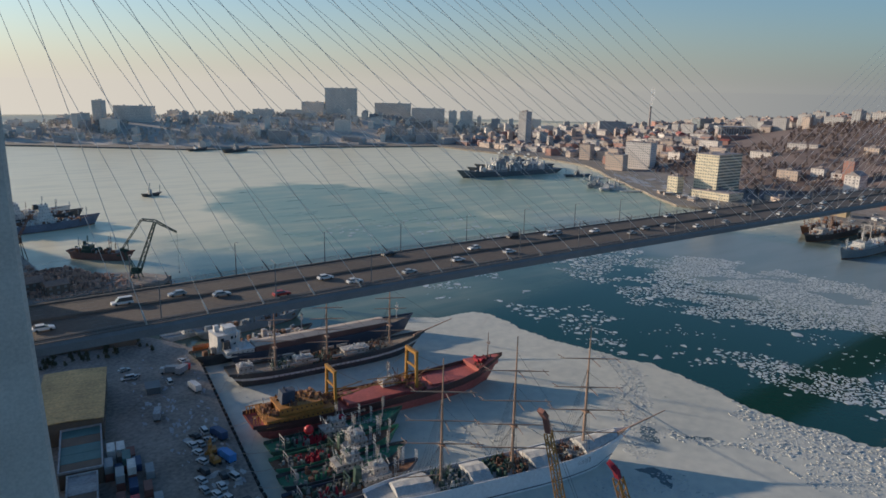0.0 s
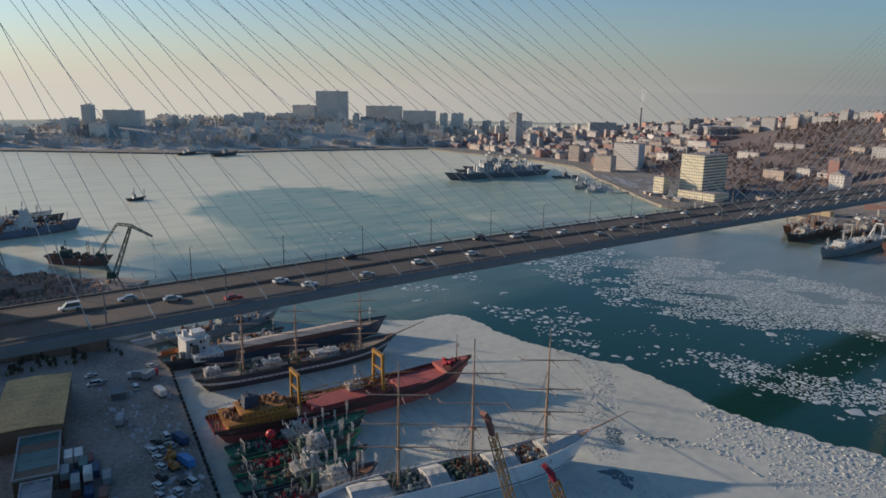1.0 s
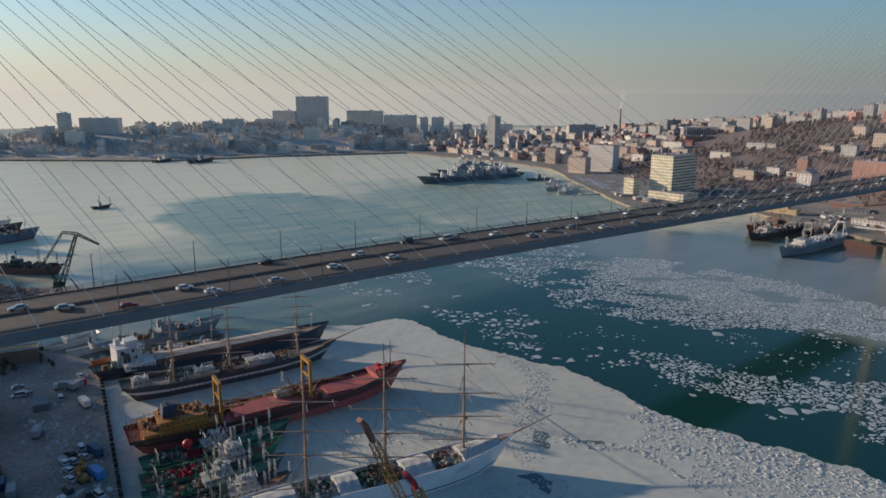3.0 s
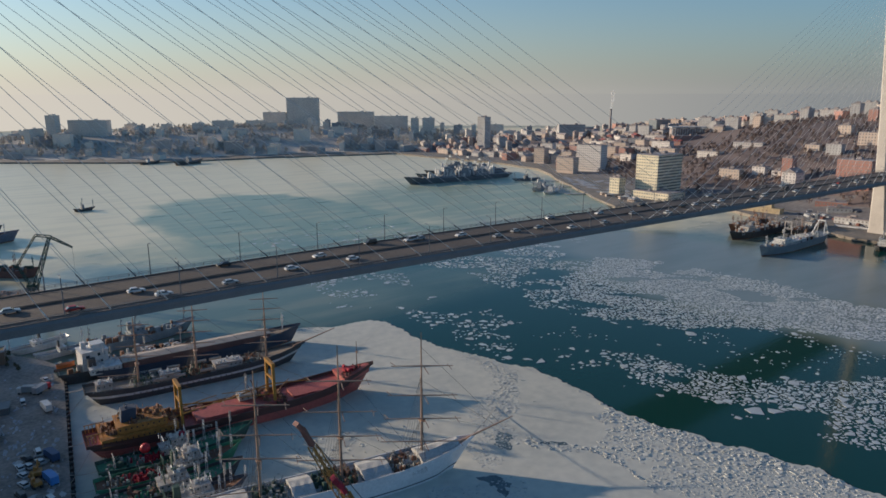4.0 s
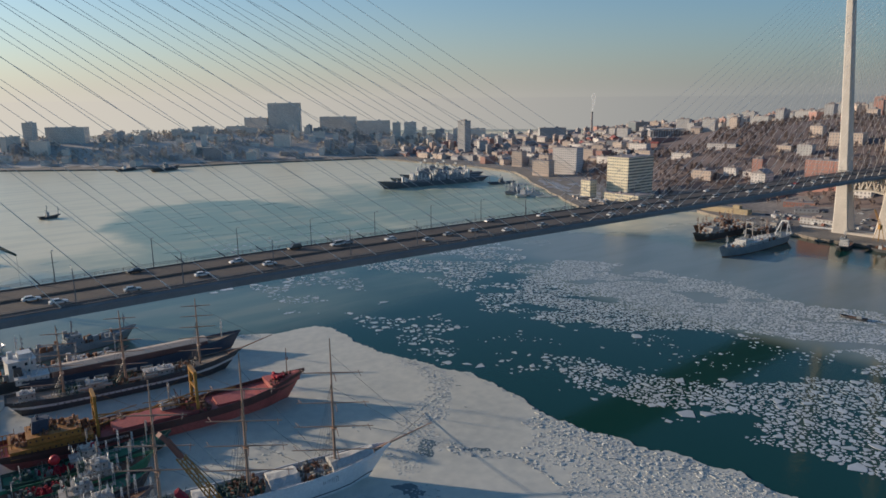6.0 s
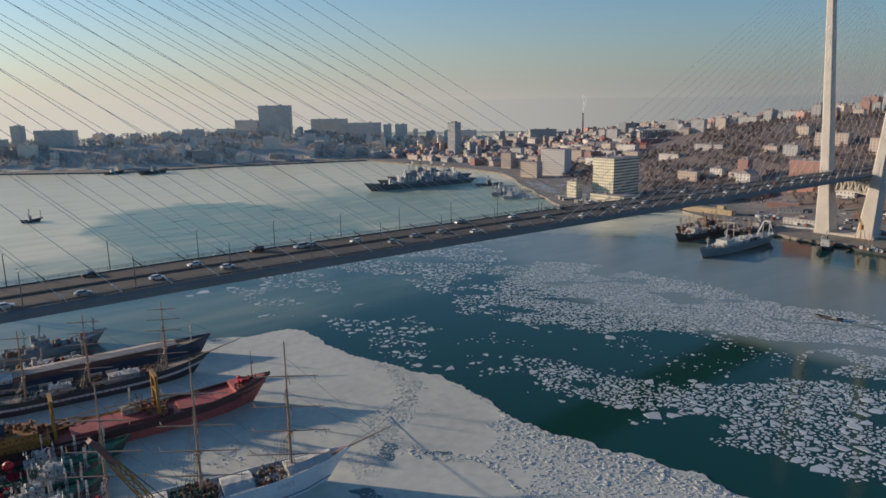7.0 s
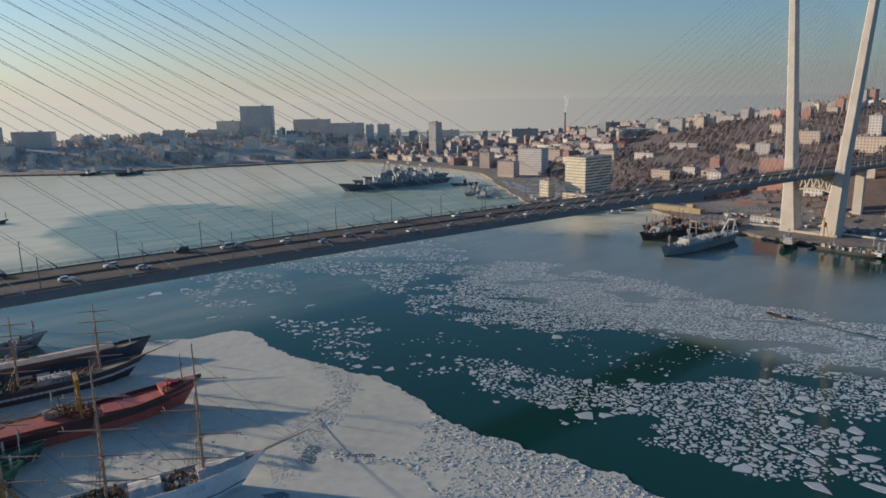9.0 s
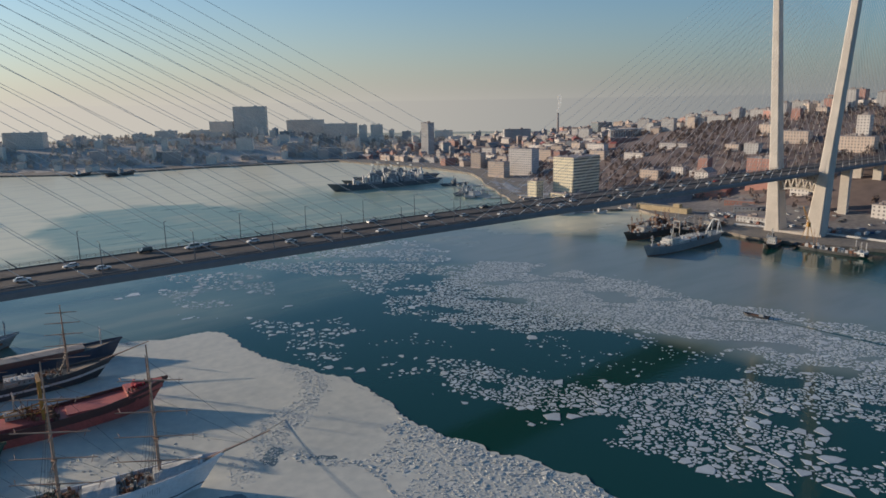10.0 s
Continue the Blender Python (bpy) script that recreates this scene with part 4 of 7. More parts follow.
def lattice_mast(bm, x, z, h):
    for sx in (-1, 1):
        for sy in (-1, 1):
            rod(bm, (x + sx * 1.6, sy * 1.6, z), (x + sx * 0.5, sy * 0.5, z + h), 0.22, 0.15, 5)
    for k in range(4):
        q = 1.6 - 1.1 * k / 4
        box(bm, (x, 0, z + h * k / 4), (2 * q + 0.5, 2 * q + 0.5, 0.3))


# moored ships at the south quay
red_ship(pose(9, 33, 0, 0, 0, -5.5) @ Matrix.Diagonal((0.957, 1, 1, 1)))
tall_ship(pose(18, 79, 0, 0, 0, -6), "dark-hulled three-masted sailing ship with a white gunport stripe", BLACK, (0.52, 0.67, WHITE), L=94, masts=(0.22, 0.47, 0.80), height=36, brace=-22)
tall_ship(pose(19, -31.5, 0, 0, 0, -12.8), "white three-masted sailing ship with buff masts and bare yards", WHITE_HULL, (0.22, 0.27, NAVY), low=WHITE_HULL, L=95, deck=GRIME_DECK, free=7.4, masts=(0.252, 0.512, 0.798), height=50, cover=True, yards=(0.26, 0.42, 0.58, 0.78))
cargo_ship(pose(26, 101, 0, 0, 0, -4), "navy cargo ship with a long pale canvas roof and white forecastle", 96, 14, 6, NAVY, TEAK, (0.12, 0.82), 0.05, 1)
s = cargo_ship(pose(13, 108, 0, 0, 0, 3), "dark ship with a tall white deckhouse and an orange lifeboat", 60, 12, 5, BLACK, DARKGREEN, None, 0.62, 1, DIRTY_WHITE, clutter=20)
bm = bmesh.new()
box(bm, (15, 0, 4.2), (10.5, 10, 9.0))
box(bm, (15, 0, 13.2), (11.2, 10.6, 0.2))
box(bm, (17, 0, 13.4), (5, 6, 2.2))
box(bm, (12, 2, 13.4), (2, 2, 2.8))
slab = part("tall_deckhouse", bm, WHITE, s, "tall plain white deckhouse")
for u, z in ((-3, 10.6), (1.5, 10.9), (3.4, 10.9), (2.6, 7.6)):
    bm = bmesh.new()
    box(bm, (15 + u, -5.03, z), (1.5 if u < 0 else 1.1, 0.12, 1.3))
    part("window", bm, GLASS, slab)
bm = bmesh.new()
loft(bm, [[(4 + a, b * c, 8 + d) for c, d in ((-1, 0.9), (-0.6, -0.6), (0.6, -0.6), (1, 0.9), (0, 1.5))] for a, b in ((-3.6, 0.2), (-2, 1.3), (0, 1.6), (2, 1.3), (3.6, 0.2))])
part("lifeboat", bm, material("orange_lifeboat", (0.62, 0.16, 0.04), 0.5), s, "bright orange lifeboat on the stern")
cargo_ship(pose(24, 140, 0, 0, 0, 5), "low grey patrol ship moored behind the others", 62, 10, 4, GREY, GREY, None, 0.5, 2, GREY, clutter=22)
trawler(pose(9, 16, 0, 0, 0, -4), "green fishing trawler with white wheelhouse and red nets", DARKGREEN, GREEN, 52, 10, WHITE, 1)
trawler(pose(6, 5, 0, 0, 0, -5), "rusty green trawler with heaped red nets on deck", GREEN, RUST, 46, 9.5, WHITE, 3)
trawler(pose(4, -5.5, 0, 0, 0, -6), "black trawler with green deck and white wheelhouse", BLACK, GREEN, 44, 9.5, WHITE, 2, GREEN)
trawler(pose(1, -16, 0, 0, 0, -7), "navy trawler with a tall white wheelhouse", NAVY, RUST, 44, 9.5, WHITE, 5)

# ships off the north quay and in the bay
rs = cargo_ship(pose(589, 40, 0, 0, 0, 180), "grey research ship with white superstructure and a stern gantry", 110, 15, 6.0, GREY, GREY, None, 0.66, 2, WHITE, clutter=14)
house(rs, 58, 0, 5.0, 34, 11, 1, WHITE)
house(rs, 34, 0, 5.0, 16, 9, 1, DIRTY_WHITE)
gantry(rs, 66, 10, 6, 13, DIRTY_WHITE, 0.5)
bm = bmesh.new()
for y in (-5, 5):
    beam(bm, (12, y, 5), (5, y * 0.5, 17), 0.9, 0.9)
    beam(bm, (2, y, 5), (5, y * 0.5, 17), 0.7, 0.7)
beam(bm, (5, -3, 17), (5, 3, 17), 1.0, 1.0)
part("stern_gantry", bm, WHITE, rs, "white A-frame stern gantry")
cargo_ship(pose(612, 84, 0, 0, 0, 178), "black rusty ship crowded with deck gear", 92, 14, 5, BLACK, RUST, None, 0.7, 2, DIRTY_WHITE, clutter=90)
cargo_ship(pose(640, 62, 0, 0, 0, 178), "dark laid-up trawler with rusty derricks", 72, 11, 4.6, BLACK, RUST, None, 0.35, 2, DIRTY_WHITE, clutter=70)
cargo_ship(pose(622, 104, 0, 0, 0, 178), "rust-brown ship laid up beside a black one", 70, 12, 5, RUST, RUST, None, 0.4, 2, RUST, clutter=80)
cargo_ship(pose(603, -4, 0, 0, 0, 190), "small dark tug with a white wheelhouse", 32, 9.5, 3.2, BLACK, RUST, None, 0.5, 2, WHITE, 1.5)
cargo_ship(pose(600, -19, 0, 0, 0, -96), "low dark work barge at the quay", 60, 10, 2.2, BLACK, RUST, None, 0.84, 1, WHITE, 1, clutter=26)
warship(pose(700, 545, 0, 0, 0, 175), 186, "large grey naval cruiser with lattice masts")
warship(pose(708, 570, 0, 0, 0, 174), 156, "grey naval destroyer moored beside a cruiser")
warship(pose(738, 596, 0, 0, 0, 173), 150, "grey naval frigate at the inner berth")
cargo_ship(pose(-64, 449, 0, 0, 0, 10), "faded blue trawler with white upper works at the pier", 112, 16, 6.5, FADED_BLUE, RUST, None, 0.6, 6, WHITE, clutter=50)
cargo_ship(pose(-72, 468, 0, 0, 0, 10), "rusty fishing ship with white upper works", 110, 16, 9, BLACK, RUST, None, 0.5, 5, WHITE, clutter=50)
cargo_ship(pose(-88, 488, 0, 0, 0, 10), "white factory ship with tall derricks", 120, 17, 9, WHITE, RUST, None, 0.4, 5, WHITE, clutter=44)
cargo_ship(pose(3, 351, 0, 0, 0, -44), "rusty laid-up coaster with dark upper works beyond the crane", 50, 10, 5, BROWN_RED, DARKGREEN, None, 0.3, 2, DARKGREEN, clutter=34)
cargo_ship(pose(113, 600, 0, 0, 0, 10), "small dark tug under way", 22, 7, 2.5, BLACK, RUST, None, 0.4, 2, GREY, 1.5)
cargo_ship(pose(310, 1085, 0, 0, 0, 10), "small dark vessel near the far shore", 40, 9, 4, BLACK, GREY, None, 0.4, 2, WHITE)
cargo_ship(pose(355, 1030, 0, 0, 0, 20), "dark vessel with a tall mast near the far shore", 60, 11, 5, BLACK, GREY, None, 0.5, 3, GREY)


# ---- buildings ----
HOTEL_GLASS = material("tinted_hotel_glass", (0.20, 0.21, 0.20), 0.25, vary=0.3)
GLAZED = material("blue_grey_curtain_wall", (0.16, 0.20, 0.225), 0.3, scale=0.05, fine=0.6, vary=0.3)
BEIGE = material("yellow_beige_plaster", (0.46, 0.36, 0.225), 0.85, scale=0.06, fine=0.6, vary=0.3)
HOTEL = material("cream_panel_cladding", (0.74, 0.65, 0.47), 0.8, scale=0.05, fine=0.6, vary=0.2)
# far-ridge blocks: haze is painted in as a pale, low-contrast colour
HAZED_BLOCK = material("haze_paled_block", (0.74, 0.67, 0.58), 0.85, scale=0.03, fine=0.4, vary=0.25)
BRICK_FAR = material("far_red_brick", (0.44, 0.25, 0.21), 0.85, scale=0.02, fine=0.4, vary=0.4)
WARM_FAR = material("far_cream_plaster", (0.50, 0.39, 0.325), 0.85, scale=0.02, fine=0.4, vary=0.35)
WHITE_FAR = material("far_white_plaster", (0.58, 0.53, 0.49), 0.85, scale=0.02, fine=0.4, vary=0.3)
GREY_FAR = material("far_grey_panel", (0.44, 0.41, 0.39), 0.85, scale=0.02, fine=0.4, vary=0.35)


def building(m, label, sx, sy, floors, wall, roof=ROOF, fh=3.1, gable=False, group="", win=(1.5, 1.6), category="building", step=3.3, foot=8.0, banded=False):
    b = thing("building", m, label, category, group)
    h = floors * fh
    bm = bmesh.new()
    box(bm, (0, 0, -foot), (sx, sy, h + foot))
    part("wall", bm, wall, b)
    bm = bmesh.new()
    if gable:
        loft(bm, [[(x, -sy / 2 - 0.5, h + 0.02), (x, 0, h + sy * 0.30), (x, sy / 2 + 0.5, h + 0.02)] for x in (-sx / 2 - 0.5, sx / 2 + 0.5)])
        box(bm, (sx * 0.22, sy * 0.1, h + sy * 0.15), (1.0, 1.0, sy * 0.2 + 1.0))
    else:
        box(bm, (0, 0, h), (sx + 0.4, sy + 0.4, 0.7))
        box(bm, (sx * 0.18, 0, h + 0.7), (min(6, sx * 0.3), min(5, sy * 0.4), 2.6))
        box(bm, (-sx * 0.28, sy * 0.1, h + 0.7), (min(3, sx * 0.2), min(3, sy * 0.3), 1.7))
    # far-ridge blocks get a roof in the same haze-paled colour
    part("roof", bm, HAZED_BLOCK if wall is HAZED_BLOCK else roof, b)
    bm = bmesh.new()
    for f in range(floors):
        for axis, a, c in ((0, sx, sy), (1, sy, sx)):
            n = max(2, int(a / step))
            for i in range(n):
                u = -a / 2 + a * (i + 0.5) / n
                for s in (-1, 1):
                    p = (u, s * c / 2, f * fh + 0.9) if axis == 0 else (s * c / 2, u, f * fh + 0.9)
                    w_ = a / n * 0.96 if banded and axis == 0 else win[0]
                    box(bm, p, (w_, 0.16, win[1] * (1.15 if banded and axis == 0 else 1.0)) if axis == 0 else (0.16, win[0], win[1]))
    # far-ridge windows are pale grey too, standing in for haze
    tagged(part("glazing", bm, HOTEL_GLASS if wall is HOTEL else GREY_FAR if wall is HAZED_BLOCK else TOWN_GLASS, b), kind="stuff")
    return b


rb = random.Random(11)
protos = []
KINDS = [(14, 10, 2, BRICK, "red brick", 1), (17, 11, 3, PLASTER_WARM, "cream plaster", 1), (24, 12, 3, PLASTER_WHITE, "white", 0), (20, 11, 3, BRICK, "red brick", 1), (32, 12, 5, PLASTER_GREY, "grey panel", 0),
         (36, 12, 4, PLASTER_WHITE, "white", 0), (26, 13, 4, BRICK, "red brick", 0), (20, 13, 5, PLASTER_WARM, "cream plaster", 0), (24, 13, 7, PLASTER_GREY, "grey panel", 0), (15, 11, 2, PLASTER_WARM, "cream plaster", 1),
         (16, 15, 8, PLASTER_GREY, "grey panel", 0), (32, 14, 3, PLASTER_WARM, "cream plaster", 0), (28, 13, 3, BRICK, "red brick", 1), (20, 14, 2, PLASTER_GREY, "grey", 1)]
for k, (sx, sy, floors, wall, name, gable) in enumerate(KINDS):
    protos.append(building(pose(-700 - 90 * k, -2600, -600), "%s town building of %d floors on the hillside" % (name, floors), sx, sy, floors, wall, ROOF_RED if k in (0, 12) else ROOF, gable=bool(gable), group="town buildings"))
first_use = set()


def settle(k, x, y, rz, z=None):
    m = pose(x, y, hill(x, y) if z is None else z, 0, 0, rz)
    if k not in first_use:
        first_use.add(k)
        protos[k].matrix_basis = m
        return protos[k]
    return copy_thing(protos[k], m)


# landmarks: x, y, foot z, top z, width, depth, turn, wall, label
MARKS = [(689, 276, 3, 52, 49, 30, 0, HOTEL, "cream waterfront hotel block with banded window rows", 3.5),
         (650, 306, 3, 24, 12, 14, 0, HOTEL, "small cream block beside the waterfront hotel", 3.1),
         (668, 262, 3, 11, 30, 50, 0, HOTEL, "low cream annex in front of the waterfront hotel", 3.8),
         (835, 500, 5, 44, 22, 42, 12, PLASTER_WHITE, "white grid-fronted office block", 3.4),
         (972, 910, 14, 74, 20, 20, 10, PLASTER_GREY, "slim pale residential tower", 3.1),
         (817, 1440, 34, 113, 80, 34, -35, HAZED_BLOCK, "broad dark tower block above the far shore", 3.3),
         (755, 1475, 28, 77, 58, 26, -35, HAZED_BLOCK, "stepped grey block beside the tower block", 3.3),
         (595, 1420, 25, 61, 46, 20, -38, HAZED_BLOCK, "square grey block on the far ridge", 3.2),
         (525, 1390, 30, 58, 22, 20, -38, HAZED_BLOCK, "small square grey block on the far ridge", 3.2),
         (310, 1446, 32, 68, 84, 22, -40, HAZED_BLOCK, "long stepped grey block on the far ridge", 3.2),
         (242, 1458, 38, 79, 20, 20, -40, HAZED_BLOCK, "narrow grey tower on the far ridge", 3.2),
         (1030, 1184, 26, 64, 30, 18, -35, HAZED_BLOCK, "grey tower on the low ridge", 3.2), (1008, 1212, 30, 63, 20, 18, -35, HAZED_BLOCK, "narrow grey tower on the low ridge", 3.2),
         (958, 1411, 34, 76, 96, 24, -38, HAZED_BLOCK, "long grey block behind the far ridge", 3.2), (1010, 1320, 28, 66, 86, 24, -38, HAZED_BLOCK, "long low grey block on the ridge", 3.2),
         (1185, 682, 28, 58, 11, 14, 10, PLASTER_WHITE, "slim white tower in the town", 3.1), (1222, 645, 26, 70, 34, 26, -20, GLAZED, "blue-grey glazed office tower", 3.2),
         (1086, 494, 32, 49, 50, 14, -38, BRICK, "long red brick block on the slope", 3.4),
         (888, 328, 16, 42, 18, 32, 0, PLASTER_WHITE, "white office block of eight floors", 3.2), (910, 305, 16, 40, 20, 18, 0, BLUE, "blue-clad building beside a white block", 3.2),
         (800, 174, 32, 48, 12, 12, 0, BRICK, "orange brick stair block on the slope", 3.2), (764, 152, 26, 36, 20, 16, 0, PLASTER_WHITE, "small white house on the slope", 3.2),
         (900, 192, 45, 58, 10, 18, 0, PLASTER_WARM, "pale pink block on the slope", 3.2), (780, 92, 38, 53, 20, 34, 0, BRICK, "broad red brick hall on the slope", 3.4),
         (1366, 592, 52, 70, 18, 18, 0, BRICK, "red brick tower on the hilltop", 3.1), (1394, 543, 50, 74, 16, 16, 0, PLASTER_WARM, "pale cream hilltop tower", 3.1),
         (1416, 500, 50, 80, 14, 26, 0, PLASTER_WARM, "cream hilltop tower block", 3.1), (1448, 482, 50, 80, 26, 20, 0, PLASTER_GREY, "grey hilltop tower block", 3.1),
         (1441, 449, 48, 78, 18, 18, 0, PLASTER_WARM, "pinkish hilltop tower block", 3.1), (1056, 215, 48, 78, 26, 46, 0, PLASTER_WARM, "large cream stepped institute building", 3.6),
         (1240, 200, 88, 118, 20, 24, 0, BRICK, "red hilltop tower block", 3.1), (1262, 176, 90, 126, 18, 20, 0, BRICK, "tall red hilltop tower block", 3.1), (1215, 222, 86, 106, 18, 20, 0, PLASTER_WARM, "pale cream hilltop block", 3.1),
         (868, 640, 5, 29, 18, 20, 15, PLASTER_WARM, "stepped reddish residential block", 3.1), (790, 510, 6, 26, 16, 30, 10, PLASTER_WARM, "cream block near the harbour", 3.1),
         (1180, 847, 32, 54, 60, 20, -35, PLASTER_GREY, "long grey block on the saddle", 3.1), (1346, 840, 24, 52, 30, 30, -35, BRICK, "brown power station hall", 4.0),
         (880, 588, 4, 25, 14, 20, 8, PLASTER_WARM, "cream block of six floors near the waterfront", 3.3), (959, 708, 8, 30, 14, 24, 12, PLASTER_WHITE, "white low apartment block in the lower town", 3.1),
         (940, 549, 15, 34, 14, 32, 8, PLASTER_WARM, "pinkish apartment block on the lower slope", 3.2), (900, 404, 27, 41, 13, 26, 4, PLASTER_WARM, "pink arcaded block above the hotel", 3.4),
         (1009, 893, 12, 31, 16, 34, -30, PLASTER_GREY, "long grey slab block at the foot of the ridge", 3.1), (794, 242, 18, 30, 12, 26, 2, PLASTER_WARM, "cream low block on the slope foot", 3.1),
         (814, 215, 24, 34, 12, 16, 0, PLASTER_WHITE, "small white block on the slope foot", 3.1), (812, 192, 23, 31, 10, 12, 6, PLASTER_WHITE, "small white flat-roofed house on the slope", 3.1),
         (1172, 410, 62, 84, 12, 14, 0, PLASTER_WARM, "cream tower block on the ridge", 3.1), (969, 183, 64, 81, 12, 16, 0, PLASTER_WARM, "cream stepped block beside the institute", 3.2),
         (935, 132, 56, 75, 18, 38, 4, PLASTER_WARM, "broad pinkish institute building on the slope", 3.6), (900, 52, 55, 72, 14, 48, 0, PLASTER_WARM, "long cream row of flats above the bridge approach", 3.1),
         (960, 62, 70, 94, 12, 14, 0, PLASTER_WHITE, "pale tower block above the bridge approach", 3.1), (1065, 186, 82, 100, 12, 12, 0, BRICK, "reddish hilltop block of six floors", 3.1),
         (1080, 158, 83, 101, 12, 14, 0, PLASTER_WARM, "pinkish hilltop block of six floors", 3.1), (1136, 142, 92, 125, 11, 12, 0, PLASTER_GREY, "dark grey hilltop tower", 3.1),
         (1111, 162, 88, 113, 10, 12, 0, BRICK, "slim red brick hilltop tower", 3.1), (764, 141, 8, 18, 22, 34, 10, BRICK, "long low red-roofed hall under the bridge", 4.0),
         (758, 44, 16, 31, 13, 18, 0, PLASTER_WHITE, "white apartment block beside the bridge pylon", 3.1), (668, 48, 2, 8, 8, 30, 0, PLASTER_GREY, "long white arcaded shed on the north quay", 3.6),
         (923, 291, 44, 55, 12, 40, 10, PLASTER_WHITE, "low white terrace on the slope", 3.3),
         (1042, 561, 29, 43, 15, 38, 20, PLASTER_GREY, "low grey slab block in the town", 3.1), (889, 161, 48, 61, 11, 18, 0, PLASTER_GREY, "blue-grey small block on the slope", 3.1),
         (728, -40, 5, 22, 12, 16, 0, PLASTER_WHITE, "white block beside the bridge approach", 3.1), (1152, 957, 20, 38, 16, 54, -32, PLASTER_GREY, "long grey slab on the far saddle", 3.1),
         (700, 205, 2, 9, 14, 40, -38, PLASTER_WARM, "long low beige shed behind the waterfront", 3.4), (735, 95, 4, 12, 12, 30, 15, BRICK, "low brick depot under the bridge", 3.6),
         (745, -75, 6, 15, 24, 36, 5, BRICK, "low brown-roofed workshop by the bridge approach", 3.6), (712, 78, 3, 10, 10, 22, 25, PLASTER_GREY, "low grey depot on the quay yard", 3.4)]
placed = []
for x, y, z0, z1, sx, sy, rz, wall, label, fh in MARKS:
    n = max(2, int((z1 - z0) / fh))
    building(pose(x, y, z0, 0, 0, rz), label, sx, sy, n, wall, ROOF_RED if "red-roofed" in label else ROOF, fh=(z1 - z0) / n, category="tower" if z1 - z0 > 45 else "building", foot=max(4.0, z0 - hill(x, y) + 6), gable="small white house" in label, win=(1.7, 1.5) if "hotel" in label else (1.5, 1.6), banded="banded" in label)
    placed.append((x, y, max(sx, sy) * 0.6))
# colonnaded hall behind the red brick block
hall = thing("colonnaded_hall", pose(1140, 528, 34, 0, 0, -38), "grey concrete hall with a row of tall columns", "building")
bm = bmesh.new()
box(bm, (0, 0, -6), (62, 14, 30))
part("wall", bm, ROOF, hall)
bm = bmesh.new()
box(bm, (0, 0, 27), (66, 22, 1.6))
part("roof", bm, PLASTER_GREY, hall)
for k in range(14):
    bm = bmesh.new()
    box(bm, (-30 + 60 * k / 13, -9.6, -6), (1.6, 1.6, 33))
    part("column", bm, PLASTER_GREY, hall)
placed.append((1140, 528, 40))
far_v, far_f, far_m = [], [], []
FAR_MATS = [BRICK_FAR, WARM_FAR, WHITE_FAR, GREY_FAR, HAZED_BLOCK, ROOF, TOWN_GLASS, FAR_HAZED]


def far_box(x, y, z0, sx, sy, h, rz, mat):
    b = len(far_v)
    ca, sa = math.cos(radians(rz)), math.sin(radians(rz))
    for z in (z0, z0 + h):
        for cx, cy in ((-1, -1), (1, -1), (1, 1), (-1, 1)):
            u, v = cx * sx / 2, cy * sy / 2
            far_v.append((x + u * ca - v * sa, y + u * sa + v * ca, z))
    for f in ((4, 5, 6, 7), (0, 1, 5, 4), (1, 2, 6, 5), (2, 3, 7, 6), (3, 0, 4, 7)):
        far_f.append(tuple(b + i for i in f))
        far_m.append(mat)


def far_house(x, y, sx, sy, floors, rz, mat):
    """A distant building: walls, flat or pitched roof, rows of windows on its harbour sides."""
    z = hill(x, y)
    h = floors * 3.1
    ca, sa = math.cos(radians(rz)), math.sin(radians(rz))
    far_box(x, y, z - 6, sx, sy, h + 6, rz, mat)
    if floors < 4:
        b = len(far_v)
        for u in (-sx / 2 - 0.4, sx / 2 + 0.4):
            for v, q in ((-sy / 2 - 0.4, 0.0), (0, sy * 0.3), (sy / 2 + 0.4, 0.0)):
                far_v.append((x + u * ca - v * sa, y + u * sa + v * ca, z + h + 0.02 + q))
        far_f.extend(((b, b + 3, b + 4, b + 1), (b + 1, b + 4, b + 5, b + 2), (b, b + 1, b + 2), (b + 3, b + 5, b + 4)))
        # far-shore roofs use the haze-paled slope colour
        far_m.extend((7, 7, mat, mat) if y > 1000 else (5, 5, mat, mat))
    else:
        # flat far roofs are paled for haze as well
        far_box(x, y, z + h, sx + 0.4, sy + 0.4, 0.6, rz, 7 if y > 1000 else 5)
        far_box(x + 3 * ca, y + 3 * sa, z + h + 0.6, 4, 4, 2.4, rz, mat)
    for f in range(0 if y > 1000 else floors):
        for axis, a, c in ((0, sx, sy), (1, sy, sx)):
            n = max(2, int(a / 3.6))
            for i in range(n):
                u = -a / 2 + a * (i + 0.5) / n
                for s in (-1, 1):
                    nx, ny = (-s * sa, s * ca) if axis == 0 else (s * ca, s * sa)
                    if nx * 0.8 + ny * 0.6 > 0:
                        continue
                    du, dv = (u, s * c / 2) if axis == 0 else (s * c / 2, u)
                    far_box(x + du * ca - dv * sa, y + du * sa + dv * ca, z + f * 3.1 + 0.9, 1.5 if axis == 0 else 0.16, 0.16 if axis == 0 else 1.5, 1.5, rz, 6)


